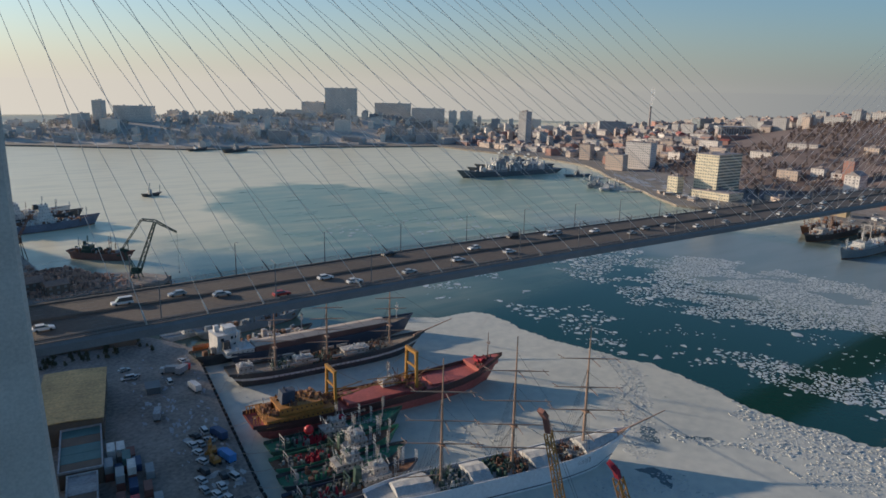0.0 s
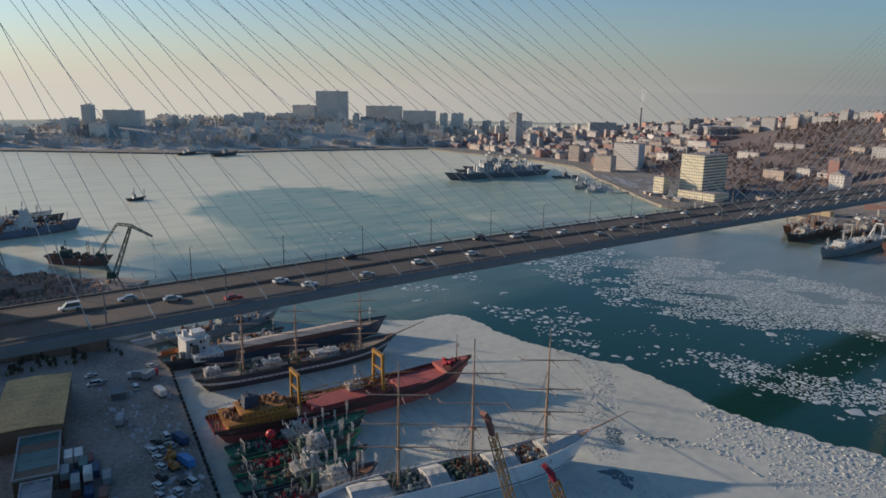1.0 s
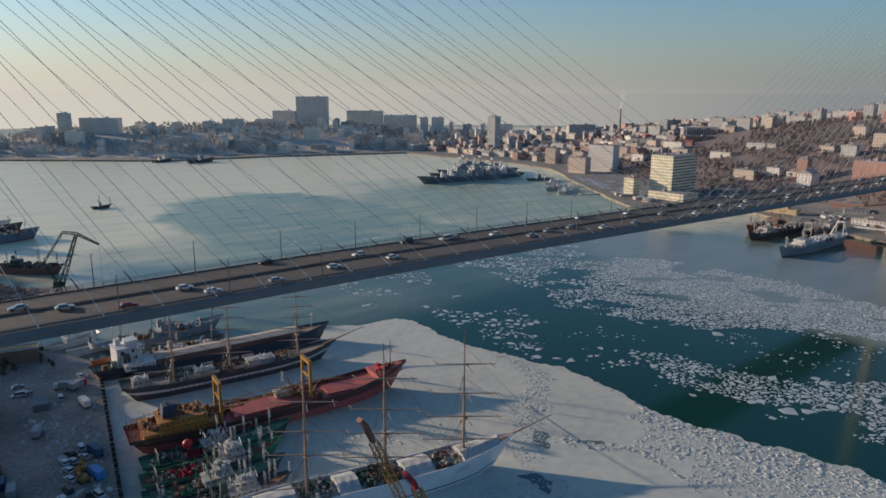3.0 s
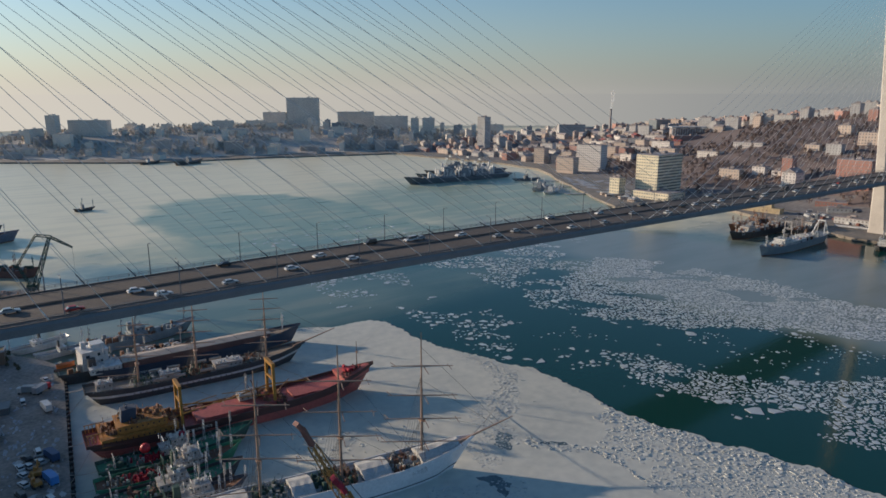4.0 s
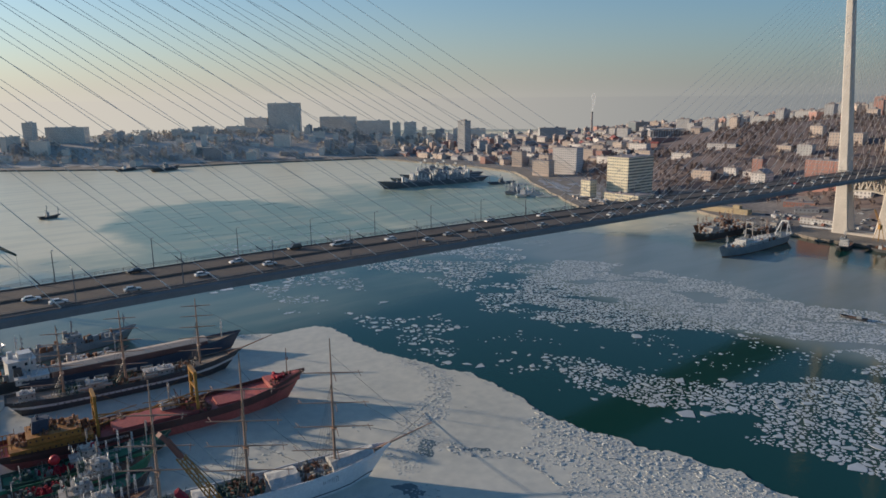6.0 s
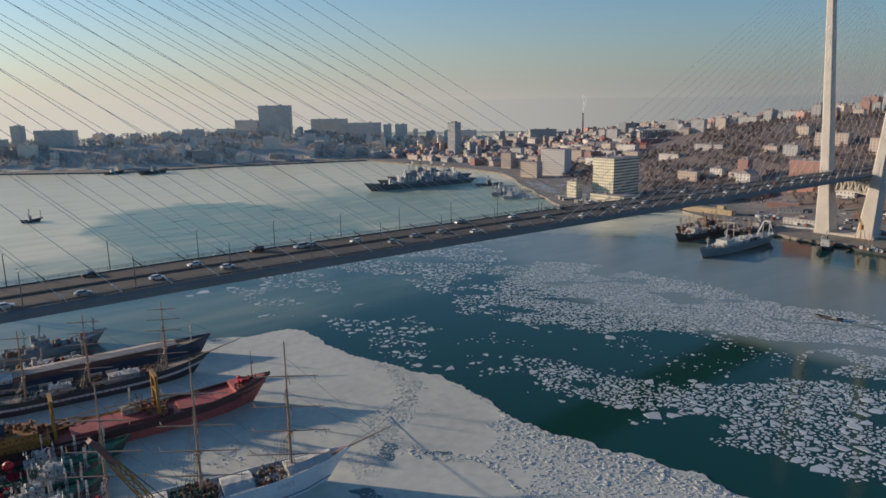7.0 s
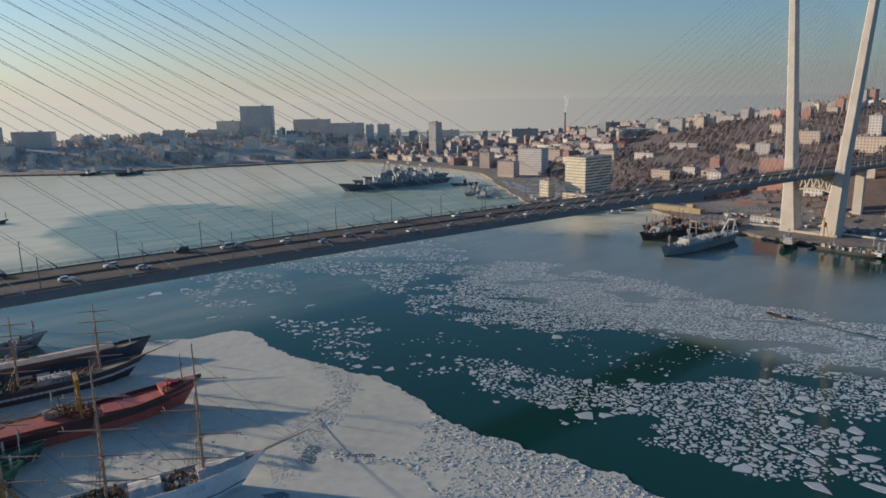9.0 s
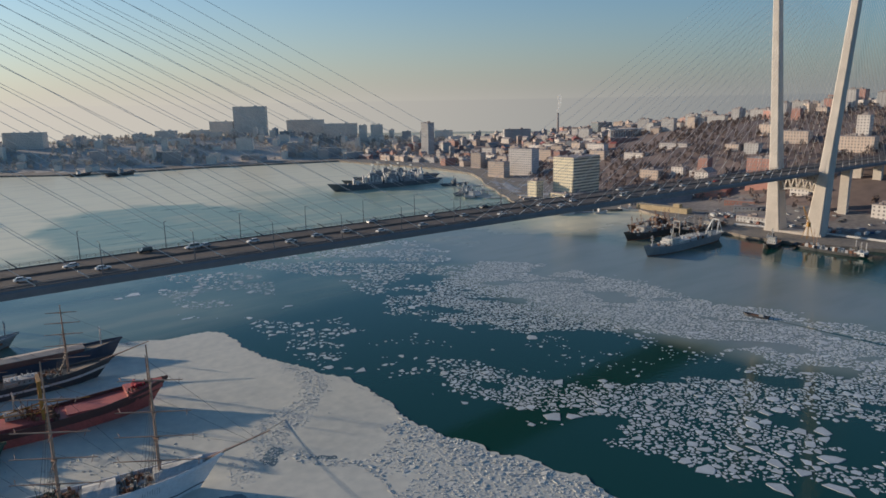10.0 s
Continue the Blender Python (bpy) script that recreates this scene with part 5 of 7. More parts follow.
tries = count = joined = 0
while (count < 210 or joined < 430) and tries < 60000:
    tries += 1
    far = rb.random() < 0.13
    if not far:
        x, y = rb.uniform(650, 1720), rb.uniform(-320, 1050)
    else:
        x, y = rb.uniform(-300, 1250), rb.uniform(1030, 1720)
    d = shore_d(x, y)
    r = math.hypot(x, y + 230)
    if d < 50 or (abs(y) < 26 and x < 1180) or r > 1840 or (x < 800 and abs(y) < 190) or (not far and y < 480 and 740 < x < 1150) or (not far and y < 620 and x < 830) or (not far and x > 1150 and y < 650 and rb.random() < 0.6):
        continue
    near = not far and r < 1430
    if near and (count >= 210 or (d < 130 and rb.random() < 0.6)):
        continue
    if not near and joined >= 430:
        continue
    if any((x - a) ** 2 + (y - b) ** 2 < (c + (11 if near else 10)) ** 2 for a, b, c in placed):
        continue
    if near:
        k = rb.choice((0, 1, 2, 2, 3, 4, 4, 5, 5, 6, 7, 8, 11, 11, 12)) if d > 220 else rb.choice((1, 2, 2, 5, 9, 11, 11, 13, 7, 6))
        settle(k, x, y, rb.choice((52, 84, 90, 96, 4)) + rb.uniform(-5, 5))
        placed.append((x, y, KINDS[k][0] * 0.45))
        count += 1
    else:
        sx = rb.choice((12, 14, 18, 22, 28, 36, 46))
        floors = rb.choice((2, 2, 3, 3, 3, 4, 4, 5)) if not far else rb.choice((2, 3, 3, 4, 5, 5, 6, 8))
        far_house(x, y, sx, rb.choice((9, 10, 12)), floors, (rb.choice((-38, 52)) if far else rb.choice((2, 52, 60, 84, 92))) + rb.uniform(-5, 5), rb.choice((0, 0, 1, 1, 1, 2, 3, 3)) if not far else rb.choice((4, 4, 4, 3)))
        placed.append((x, y, sx * 0.45))
        joined += 1
me = bpy.data.meshes.new("distant_town")
me.from_pydata(far_v, [], far_f)
for m_ in FAR_MATS:
    me.materials.append(m_)
me.polygons.foreach_set("material_index", far_m)
tagged(new("distant_town", me), "distant town houses and blocks crowding the hills", "town", kind="stuff")

chim = thing("chimney", pose(1346, 869, 20), "tall slim dark power station chimney", "chimney")
bm = bmesh.new()
rod(bm, (0, 0, 0), (0, 0, 66), 3.2, 1.9, 12)
part("shaft", bm, ROOF, chim)
bm = bmesh.new()
rod(bm, (0, 0, 64), (0, 0, 66.4), 2.3, 2.3, 12)
part("crown", bm, BLACK, chim)


steam = bpy.data.materials.new("steam")
steam.use_nodes = True
sn = steam.node_tree
sn.nodes.remove(sn.nodes["Principled BSDF"])
clear, veil, both = sn.nodes.new("ShaderNodeBsdfTransparent"), sn.nodes.new("ShaderNodeBsdfTranslucent"), sn.nodes.new("ShaderNodeMixShader")
veil.inputs[0].default_value = (0.9, 0.88, 0.86, 1)
both.inputs[0].default_value = 0.17
sn.links.new(clear.outputs[0], both.inputs[1])
sn.links.new(veil.outputs[0], both.inputs[2])
sn.links.new(both.outputs[0], sn.nodes["Material Output"].inputs[0])
r5 = random.Random(9)
bm = bmesh.new()
rows = []
for k in range(22):
    f = k / 21
    cx, cy = 5 * f * f + 1.6 * math.sin(5 * f), -3 * f * f + 1.2 * math.sin(7 * f + 1)
    rr = (1.6 + 3.6 * f) * (1 + 0.18 * math.sin(17 * f)) * (1.0 if f < 0.85 else 1.0 - 0.8 * (f - 0.85) / 0.15)
    rows.append([(cx + rr * math.cos(6.283 * i / 12) * r5.uniform(0.9, 1.1), cy + rr * math.sin(6.283 * i / 12) * r5.uniform(0.9, 1.1), 67 + 44 * f) for i in range(12)])
loft(bm, rows)
one("steam_plume", bm, steam, pose(1346, 869, 20), "pale wisp of steam rising from the chimney", "steam")


# ---- cars ----
def car(paint, van=False):
    c = thing("car", pose(0, 0, -900), "", "car", "cars on the bridge")
    bm = bmesh.new()
    L = 4.9 if not van else 5.4
    prof = [(-L / 2, 0.35), (-L / 2, 0.85), (-L / 2 + 0.3, 1.0), (L / 2 - 1.2, 1.0), (L / 2 - 0.1, 0.8), (L / 2, 0.35)]
    loft(bm, [[(x, y, z) for x, z in prof] for y in (-0.95, 0.95)])
    part("body", bm, paint, c)
    bm = bmesh.new()
    if van:
        pr = [(-L / 2 + 0.1, 1.0), (-L / 2 + 0.25, 2.0), (L / 2 - 2.0, 2.0), (L / 2 - 1.1, 1.0)]
    else:
        pr = [(-L / 2 + 0.4, 1.0), (-L / 2 + 1.0, 1.5), (L / 2 - 2.3, 1.5), (L / 2 - 1.4, 1.0)]
    loft(bm, [[(x, y * (0.95 if z < 1.2 else 0.8), z) for x, z in pr] for y in (-0.92, 0.92)])
    cab = part("cabin", bm, GLASS, c)
    bm = bmesh.new()
    top = pr[1][1]
    box(bm, ((pr[1][0] + pr[2][0]) / 2, 0, top - 0.02), (pr[2][0] - pr[1][0] + 0.2, 1.52, 0.08))
    part("roof", bm, paint, cab)
    for sx in (-1, 1):
        for sy in (-1, 1):
            bm = bmesh.new()
            rod(bm, (sx * L * 0.3, sy * 0.98, 0.34), (sx * L * 0.3, sy * 0.74, 0.34), 0.34, n=10)
            part("wheel", bm, TYRE, c)
    return c


CAR_WHITE = material("white_car_paint", (0.62, 0.62, 0.62), 0.45)
CAR_BLACK = material("black_car_paint", (0.03, 0.03, 0.033), 0.4)
CAR_SILVER = material("silver_car_paint", (0.4, 0.41, 0.42), 0.3, 0.3)
CAR_RED = material("red_car_paint", (0.35, 0.03, 0.03), 0.45)
kinds = [(car(CAR_WHITE), "white car driving on the bridge"), (car(CAR_BLACK), "black car driving on the bridge"), (car(CAR_SILVER), "silver car driving on the bridge"),
         (car(CAR_RED), "red car driving on the bridge"), (car(CAR_WHITE, True), "white van driving on the bridge"), (car(CAR_BLACK, True), "black van driving on the bridge")]
used = set()
rc = random.Random(21)
for k in range(58):
    x = -130 + 13.4 * k + rc.uniform(-5, 5)
    lane = rc.choice((-11.8, -7.5, -3.4, 3.4, 7.5, 11.8))
    i = rc.choice((0, 0, 0, 0, 1, 1, 1, 2, 2, 2, 3, 4, 5))
    m = pose(x, lane, deck_z(x) + 0.01, 0, 0, 0 if lane < 0 else 180)
    if i in used:
        copy_thing(kinds[i][0], m)
    else:
        used.add(i)
        kinds[i][0].matrix_basis = m
        tagged(kinds[i][0], kinds[i][1])
# ---- floating ice ----
def inside(poly, x, y):
    c = False
    for i in range(len(poly)):
        x0, y0 = poly[i]
        x1, y1 = poly[i - 1]
        if (y0 > y) != (y1 > y) and x < (x1 - x0) * (y - y0) / (y1 - y0) + x0:
            c = not c
    return c


rf = random.Random(8)
cells = {}


def near_sites(x, y):
    i, j = int(x // 6), int(y // 6)
    for a in (i - 1, i, i + 1):
        for b in (j - 1, j, j + 1):
            yield from cells.get((a, b), ())


def scatter(zone, tries, lo, hi, power, gap, clump=0.0, cut=0.0, wander=9.0):
    """Throws sites of growing ice into a zone whose border wanders; no two nearer than their radii times gap."""
    x0, x1 = min(p[0] for p in zone) - 8, max(p[0] for p in zone) + 8
    y0, y1 = min(p[1] for p in zone) - 8, max(p[1] for p in zone) + 8
    for k in range(tries):
        x, y = rf.uniform(x0, x1), rf.uniform(y0, y1)
        u, v = x * 0.64 - y * 0.77, x * 0.77 + y * 0.64
        dx = wander * (noise.noise((u * 0.03, v * 0.08, 2)) + 0.6 * noise.noise((u * 0.1, v * 0.25, 5))) + rf.gauss(0, 1.5)
        dy = wander * (noise.noise((u * 0.03, v * 0.08, 9)) + 0.6 * noise.noise((u * 0.1, v * 0.25, 7))) + rf.gauss(0, 1.5)
        if not inside(zone, x + dx, y + dy) or inside(ICE_EDGE, x - 2, y):
            continue
        if clump and noise.noise((u * clump, v * clump * 2.4, 3.3)) + 0.35 * noise.noise((u * clump * 3, v * clump * 7, 6.1)) < cut:
            continue
        if abs(x - 401) < 1.6 and -190 < y < -90:
            continue
        r = lo + (hi - lo) * rf.random() ** power
        if all((px - x) ** 2 + (py - y) ** 2 >= ((pr + r) * gap) ** 2 for px, py, pr in near_sites(x, y)):
            cells.setdefault((int(x // 6), int(y // 6)), []).append((x, y, r))


def clipped(pts, nx, ny, d):
    """The part of a polygon on the near side of the line nx x + ny y = d."""
    out = []
    for (xa, ya), (xb, yb) in zip(pts, pts[1:] + pts[:1]):
        da, db = nx * xa + ny * ya - d, nx * xb + ny * yb - d
        if da <= 0:
            out.append((xa, ya))
        if (da < 0 < db) or (db < 0 < da):
            f = da / (da - db)
            out.append((xa + (xb - xa) * f, ya + (yb - ya) * f))
    return out


def broken_piece(x, y, r, near, gap, r2):
    """An angular piece of ice round a site, cut off where its neighbours begin."""
    n = r2.randint(4, 6)
    turn, st, lean = r2.uniform(0, 6.28), r2.uniform(0.5, 1.0), r2.uniform(0, 3.14)
    pts = []
    for k in range(n):
        a = turn + 6.283 * (k + r2.uniform(-0.4, 0.4)) / n
        q = r * r2.uniform(0.75, 1.6)
        u, v = q * math.cos(a), q * math.sin(a) * st
        pts.append((u * math.cos(lean) - v * math.sin(lean), u * math.sin(lean) + v * math.cos(lean)))
    for px, py, pr in near:
        dx, dy = px - x, py - y
        d2 = dx * dx + dy * dy
        if 0 < d2 < (1.5 * (r + pr)) ** 2:
            d = math.sqrt(d2)
            pts = clipped(pts, dx / d, dy / d, (d2 + r * r - pr * pr) / (2 * d) - gap)
            if len(pts) < 3:
                return None
    return pts


ZONE_DENSE = [(337, 97), (383, 112), (406, 82), (409, 32), (421, -4), (402, -37), (413, -66), (419, -102), (421, -142), (425, -230), (330, -230), (326, -172), (333, -156), (351, -130), (345, -110), (340, -90), (327, -67), (319, -41), (297, -21), (287, 2), (279, 30), (291, 65)]
ZONE_MID = [(273, 127), (318, 138), (359, 122), (383, 112), (337, 97), (291, 65), (279, 30), (287, 2), (297, -21), (291, -27), (271, -6), (267, 26), (254, 50), (273, 81)]
ZONE_STREAKS = [(247, 236), (317, 247), (386, 229), (398, 168), (342, 115), (283, 128), (255, 171)]
ZONE_SCATTER = [(188, 240), (241, 212), (240, 169), (195, 68), (184, 68), (193, 109), (165, 129), (170, 187)]
ZONE_CLUSTER = [(202, 81), (232, 73), (225, 28), (204, 19), (185, 8), (183, 44)]
ZONE_TRAIL = [(206, 2), (233, -7), (245, -33), (224, -51), (209, -44), (200, -15)]
ZONE_RAFTS = [(221, -29), (240, -38), (248, -65), (256, -86), (277, -85), (297, -95), (311, -116), (340, -120), (350, -131), (333, -156), (326, -172), (310, -230), (250, -230), (246, -185), (255, -175), (232, -158), (230, -148), (229, -132), (222, -120), (233, -107), (225, -100), (214, -87), (219, -71), (216, -50)]
ZONE_BAY = [(180, 330), (215, 400), (265, 358), (318, 352), (362, 312), (330, 268), (232, 285)]
ZONE_LOOSE = [(278, -125), (311, -147), (306, -179), (300, -230), (245, -230), (245, -184), (253, -168), (234, -151)]
ZONE_LAGOON = [(291, -27), (308, -49), (333, -78), (341, -109), (331, -119), (311, -114), (297, -95), (277, -83), (254, -85), (252, -62), (243, -36), (228, 20), (250, 20)]
for x, y, r in ((158, 204, 4.2), (149, 201, 2.4), (196, -3, 3.4), (193, 3, 1.8), (285, -25, 3.0), (208, -60, 1.6), (232, -150, 3.6), (239, -171, 3.4), (252, -183, 3.8), (225, -92, 3.0), (231, -97, 2.6)):
    cells.setdefault((int(x // 6), int(y // 6)), []).append((x, y, r))
scatter(ZONE_LOOSE, 420, 1.5, 3.4, 1.8, 1.02, 0.03, -0.1)
scatter(ZONE_LOOSE, 1500, 0.5, 1.5, 1.2, 1.05, 0.03, -0.12)
scatter(ZONE_RAFTS, 1300, 1.3, 2.8, 2.6, 0.92, 0.024, -0.20, 6.0)
scatter(ZONE_RAFTS, 30000, 0.4, 1.3, 1.7, 0.86, 0.024, -0.22, 6.0)
scatter(ZONE_TRAIL, 320, 1.0, 2.3, 1.8, 1.1, 0.05, -0.15)
scatter(ZONE_TRAIL, 900, 0.35, 0.9, 1.3, 1.1, 0.05, -0.12)
scatter(ZONE_CLUSTER, 420, 1.1, 2.5, 1.6, 1.08, 0.04, -0.1)
scatter(ZONE_CLUSTER, 1400, 0.35, 0.9, 1.3, 1.05, 0.04, -0.06)
scatter(ZONE_SCATTER, 700, 1.4, 2.9, 1.6, 1.1, 0.03, -0.04)
scatter(ZONE_SCATTER, 2600, 0.4, 1.0, 1.4, 1.1, 0.03, -0.02)
scatter(ZONE_MID, 1100, 1.4, 2.7, 1.6, 0.96, 0.03, -0.12)
scatter(ZONE_MID, 9000, 0.5, 1.3, 1.3, 0.98, 0.03, -0.1)
scatter(ZONE_STREAKS, 1100, 1.3, 2.8, 1.5, 0.98, 0.025, -0.08)
scatter(ZONE_STREAKS, 8000, 0.5, 1.2, 1.2, 1.0, 0.025, -0.04)
scatter(ZONE_LAGOON, 1400, 0.35, 1.2, 2.4, 1.5, 0.04, 0.1)
scatter(ZONE_DENSE, 1700, 1.2, 2.4, 2.0, 0.84, 0.022, -0.27, 11.0)
scatter(ZONE_DENSE, 60000, 0.55, 1.2, 1.5, 0.78, 0.022, -0.29, 11.0)
scatter(ZONE_BAY, 260, 1.2, 3.2, 1.6, 1.6, 0.02, 0.02)
scatter(ZONE_BAY, 300, 0.6, 1.2, 1.4, 1.6, 0.02, 0.02)
stuff_v, stuff_f = [], []
big = 0
for key in sorted(cells):
    for x, y, r in cells[key]:
        pts = broken_piece(x, y, r, list(near_sites(x, y)), 0.025 + 0.035 * min(r, 2), rf)
        if not pts:
            continue
        z = 0.03 + 0.03 * rf.random() + 0.025 * min(r, 3)
        if r > 1.75 and y < 10 and x < 330 and big < 290:
            big += 1
            bm = bmesh.new()
            low = [bm.verts.new((px, py, -0.2)) for px, py in pts]
            rim = [bm.verts.new((px, py, z + 0.03)) for px, py in pts]
            top = [bm.verts.new((px * 0.96, py * 0.96, z + 0.06)) for px, py in pts]
            n = len(pts)
            for i in range(n):
                j = (i + 1) % n
                bm.faces.new((low[i], low[j], rim[j], rim[i]))
                bm.faces.new((rim[i], rim[j], top[j], top[i]))
            bm.faces.new(top)
            one("ice_floe", bm, FLOE, pose(x, y, 0), "flat angular floe of snow-dusted ice adrift", "ice floe", "drifting floes")
            continue
        b, n = len(stuff_v), len(pts)
        stuff_v.extend((x + px, y + py, -0.1) for px, py in pts)
        stuff_v.extend((x + px, y + py, z) for px, py in pts)
        stuff_f.append(tuple(range(b + n, b + 2 * n)))
        for k in range(n):
            stuff_f.append((b + k, b + (k + 1) % n, b + n + (k + 1) % n, b + n + k))
me = bpy.data.meshes.new("ice_floes")
me.from_pydata(stuff_v, [], stuff_f)
me.materials.append(FLOE)
tagged(new("ice_floes", me), "field of small broken grey-white ice floes on the water", "ice floes", kind="stuff")

# dark refrozen holes in the ice sheet
for pts in ([(124, -47), (133, -41), (135, -47), (127, -53)], [(106, -60), (112, -62), (113, -70), (107, -73)], [(136, -55), (147, -62), (146, -64), (137, -58)]):
    bm = bmesh.new()
    prism(bm, jagged(pts, 0.7, 2.6, 11), 0.30, 0.375)
    one("refrozen_hole", bm, NILAS, pose(0, 0, 0), "dark patch of thin refrozen ice in the snow-covered sheet", "ice patch", "refrozen patches")

# pressure ridges and brash on the ice sheet
rv, rf_ = [], []


def block(x, y, z, s, r2):
    q = Euler((r2.uniform(-0.5, 0.5), r2.uniform(-0.5, 0.5), r2.uniform(0, 6.3))).to_matrix()
    b = len(rv)
    sx, sy, sz = s * r2.uniform(0.6, 1.4), s * r2.uniform(0.5, 1.1), s * r2.uniform(0.15, 0.4)
    for cz in (-1, 1):
        for cx, cy in ((-1, -1), (1, -1), (1, 1), (-1, 1)):
            v = q @ Vector((cx * sx / 2, cy * sy / 2, cz * sz / 2))
            rv.append((x + v.x, y + v.y, z + v.z))
    rf_.extend(tuple(b + i for i in f) for f in ((3, 2, 1, 0), (4, 5, 6, 7), (0, 1, 5, 4), (1, 2, 6, 5), (2, 3, 7, 6), (3, 0, 4, 7)))


def ridge(path, n, wide, size, seed):
    r2 = random.Random(seed)
    for k in range(n):
        t = r2.random() * (len(path) - 1)
        i = int(t)
        f = t - i
        x = path[i][0] + (path[i + 1][0] - path[i][0]) * f + r2.gauss(0, wide)
        y = path[i][1] + (path[i + 1][1] - path[i][1]) * f + r2.gauss(0, wide)
        if inside(ICE_EDGE, x, y) and inside(ICE_EDGE, x + 1.5, y):
            block(x, y, 0.36, size * r2.uniform(0.5, 1.4), r2)


def along(path, x, y):
    """Distance from a broken line."""
    best = 1e9
    for (x0, y0), (x1, y1) in zip(path, path[1:]):
        dx, dy = x1 - x0, y1 - y0
        t = min(1, max(0, ((x - x0) * dx + (y - y0) * dy) / (dx * dx + dy * dy)))
        best = min(best, math.hypot(x - x0 - t * dx, y - y0 - t * dy))
    return best


def belt(path, wide, tries, lo, hi, lift, seed, gap=0.95):
    """Plates of broken ice, tilted and frozen together, along a line."""
    r2 = random.Random(seed)
    sites = {}

    def around(x, y):
        i, j = int(x // 4), int(y // 4)
        return [q for a in (i - 1, i, i + 1) for b in (j - 1, j, j + 1) for q in sites.get((a, b), ())]

    x0, x1 = min(p[0] for p in path) - wide * 1.5, max(p[0] for p in path) + wide * 1.5
    y0, y1 = min(p[1] for p in path) - wide * 1.5, max(p[1] for p in path) + wide * 1.5
    for k in range(tries):
        x, y = r2.uniform(x0, x1), r2.uniform(y0, y1)
        w = wide * (1.0 + 0.9 * noise.noise((x * 0.07, y * 0.07, seed))) + r2.gauss(0, wide * 0.12)
        if along(path, x, y) > w or not inside(ICE_EDGE, x, y) or not inside(ICE_EDGE, x + 1.2, y):
            continue
        r = lo + (hi - lo) * r2.random() ** 1.8
        if all((px - x) ** 2 + (py - y) ** 2 >= ((pr + r) * gap) ** 2 for px, py, pr in around(x, y)):
            sites.setdefault((int(x // 4), int(y // 4)), []).append((x, y, r))
    for key in sorted(sites):
        for x, y, r in sites[key]:
            pts = broken_piece(x, y, r, around(x, y), 0.03, r2)
            if not pts:
                continue
            ax, ay, h = r2.gauss(0, 0.075), r2.gauss(0, 0.075), 0.37 + lift * r2.random() ** 3
            b, n = len(rv), len(pts)
            rv.extend((x + px, y + py, 0.2) for px, py in pts)
            rv.extend((x + px * 0.94, y + py * 0.94, max(0.34, h + ax * px + ay * py)) for px, py in pts)
            rf_.append(tuple(range(b + n, b + 2 * n)))
            for k in range(n):
                rf_.append((b + k, b + (k + 1) % n, b + n + (k + 1) % n, b + n + k))


belt([(177, -60), (182, -76), (186, -92), (189, -108), (193, -124), (196, -150), (202, -190)], 7.0, 16000, 0.4, 1.4, 0.40, 1, 0.86)
belt([(166, -76), (173, -94), (176, -112), (180, -140), (186, -180)], 11.0, 26000, 0.4, 1.3, 0.28, 2, 0.88)
belt([(158, -100), (162, -120), (168, -150)], 8.0, 10000, 0.35, 1.1, 0.20, 3)
belt([(175, 24), (176, 6), (168, -10), (156, -22), (148, -29)], 5.0, 7000, 0.35, 1.1, 0.14, 4, 0.9)
belt([(146, -24), (138, -32), (128, -42), (116, -52)], 6.0, 7000, 0.35, 1.1, 0.14, 5, 0.9)
belt([(137, -53), (141, -61), (149, -71)], 2.4, 3000, 0.35, 1.1, 0.34, 6)
belt([(149, -71), (150, -83), (147, -97), (144, -102)], 0.7, 2500, 0.3, 0.8, 0.4, 7)
belt([(166, -92), (160, -95), (156, -92)], 0.6, 600, 0.3, 0.7, 0.3, 8)
belt([(172, 84), (171, 62), (174, 33), (183, 4), (186, -24), (184, -52)], 1.1, 9000, 0.35, 0.9, 0.24, 9)
belt([(30, 122), (100, 118), (131, 107)], 1.6, 3000, 0.4, 1.1, 0.4, 10)
belt([(86, -62), (98, -68), (110, -72), (108, -84)], 5.0, 3500, 0.4, 1.2, 0.24, 11, 1.15)
ridge([(20, 62), (40, 50), (70, 56), (110, 58)], 160, 5.0, 0.6, 8)
ridge([(60, -5), (80, -15), (110, -25)], 160, 7.0, 0.7, 9)
ridge([(182, -70), (188, -95), (193, -120), (198, -150)], 500, 4.0, 0.7, 12)
ridge([(175, 20), (172, -4), (158, -20), (132, -40)], 260, 3.0, 0.6, 13)
me = bpy.data.meshes.new("ice_rubble")
me.from_pydata(rv, [], rf_)
me.materials.append(RUBBLE)
tagged(new("ice_rubble", me), "broken ice blocks heaped along pressure ridges of the ice sheet", "ice rubble", kind="stuff")

# mooring lines from the ships to the quay
for x0, y0, z0, x1, y1 in ((12, 33, 7, 5, 40), (12, 30, 7, 1, 14), (19, 78, 6, 9, 66), (19, 82, 6, 12, 92), (14, 108, 6, 14, 100), (9, 14, 4, 1, 20), (6, 3, 4, -1, 8), (4, -8, 4, -2, -2), (19, -31, 8, -3, -20), (112, -52, 11, 146, -26)):
    bm = bmesh.new()
    pts = []
    for k in range(9):
        f = k / 8
        pts.append((x0 + (x1 - x0) * f, y0 + (y1 - y0) * f, z0 + ((2.8 if x1 < 20 else 0.5) - z0) * f - 1.2 * f * (1 - f) * 2))
    loft(bm, [[(p[0] + 0.11 * c, p[1] + 0.11 * c, p[2] + 0.13 * d) for c, d in ((1, 0), (0, 1), (-1, 0), (0, -1))] for p in pts])
    one("mooring_line", bm, TARP, pose(0, 0, 0), "pale mooring line hanging from a ship", "rope", "mooring lines")

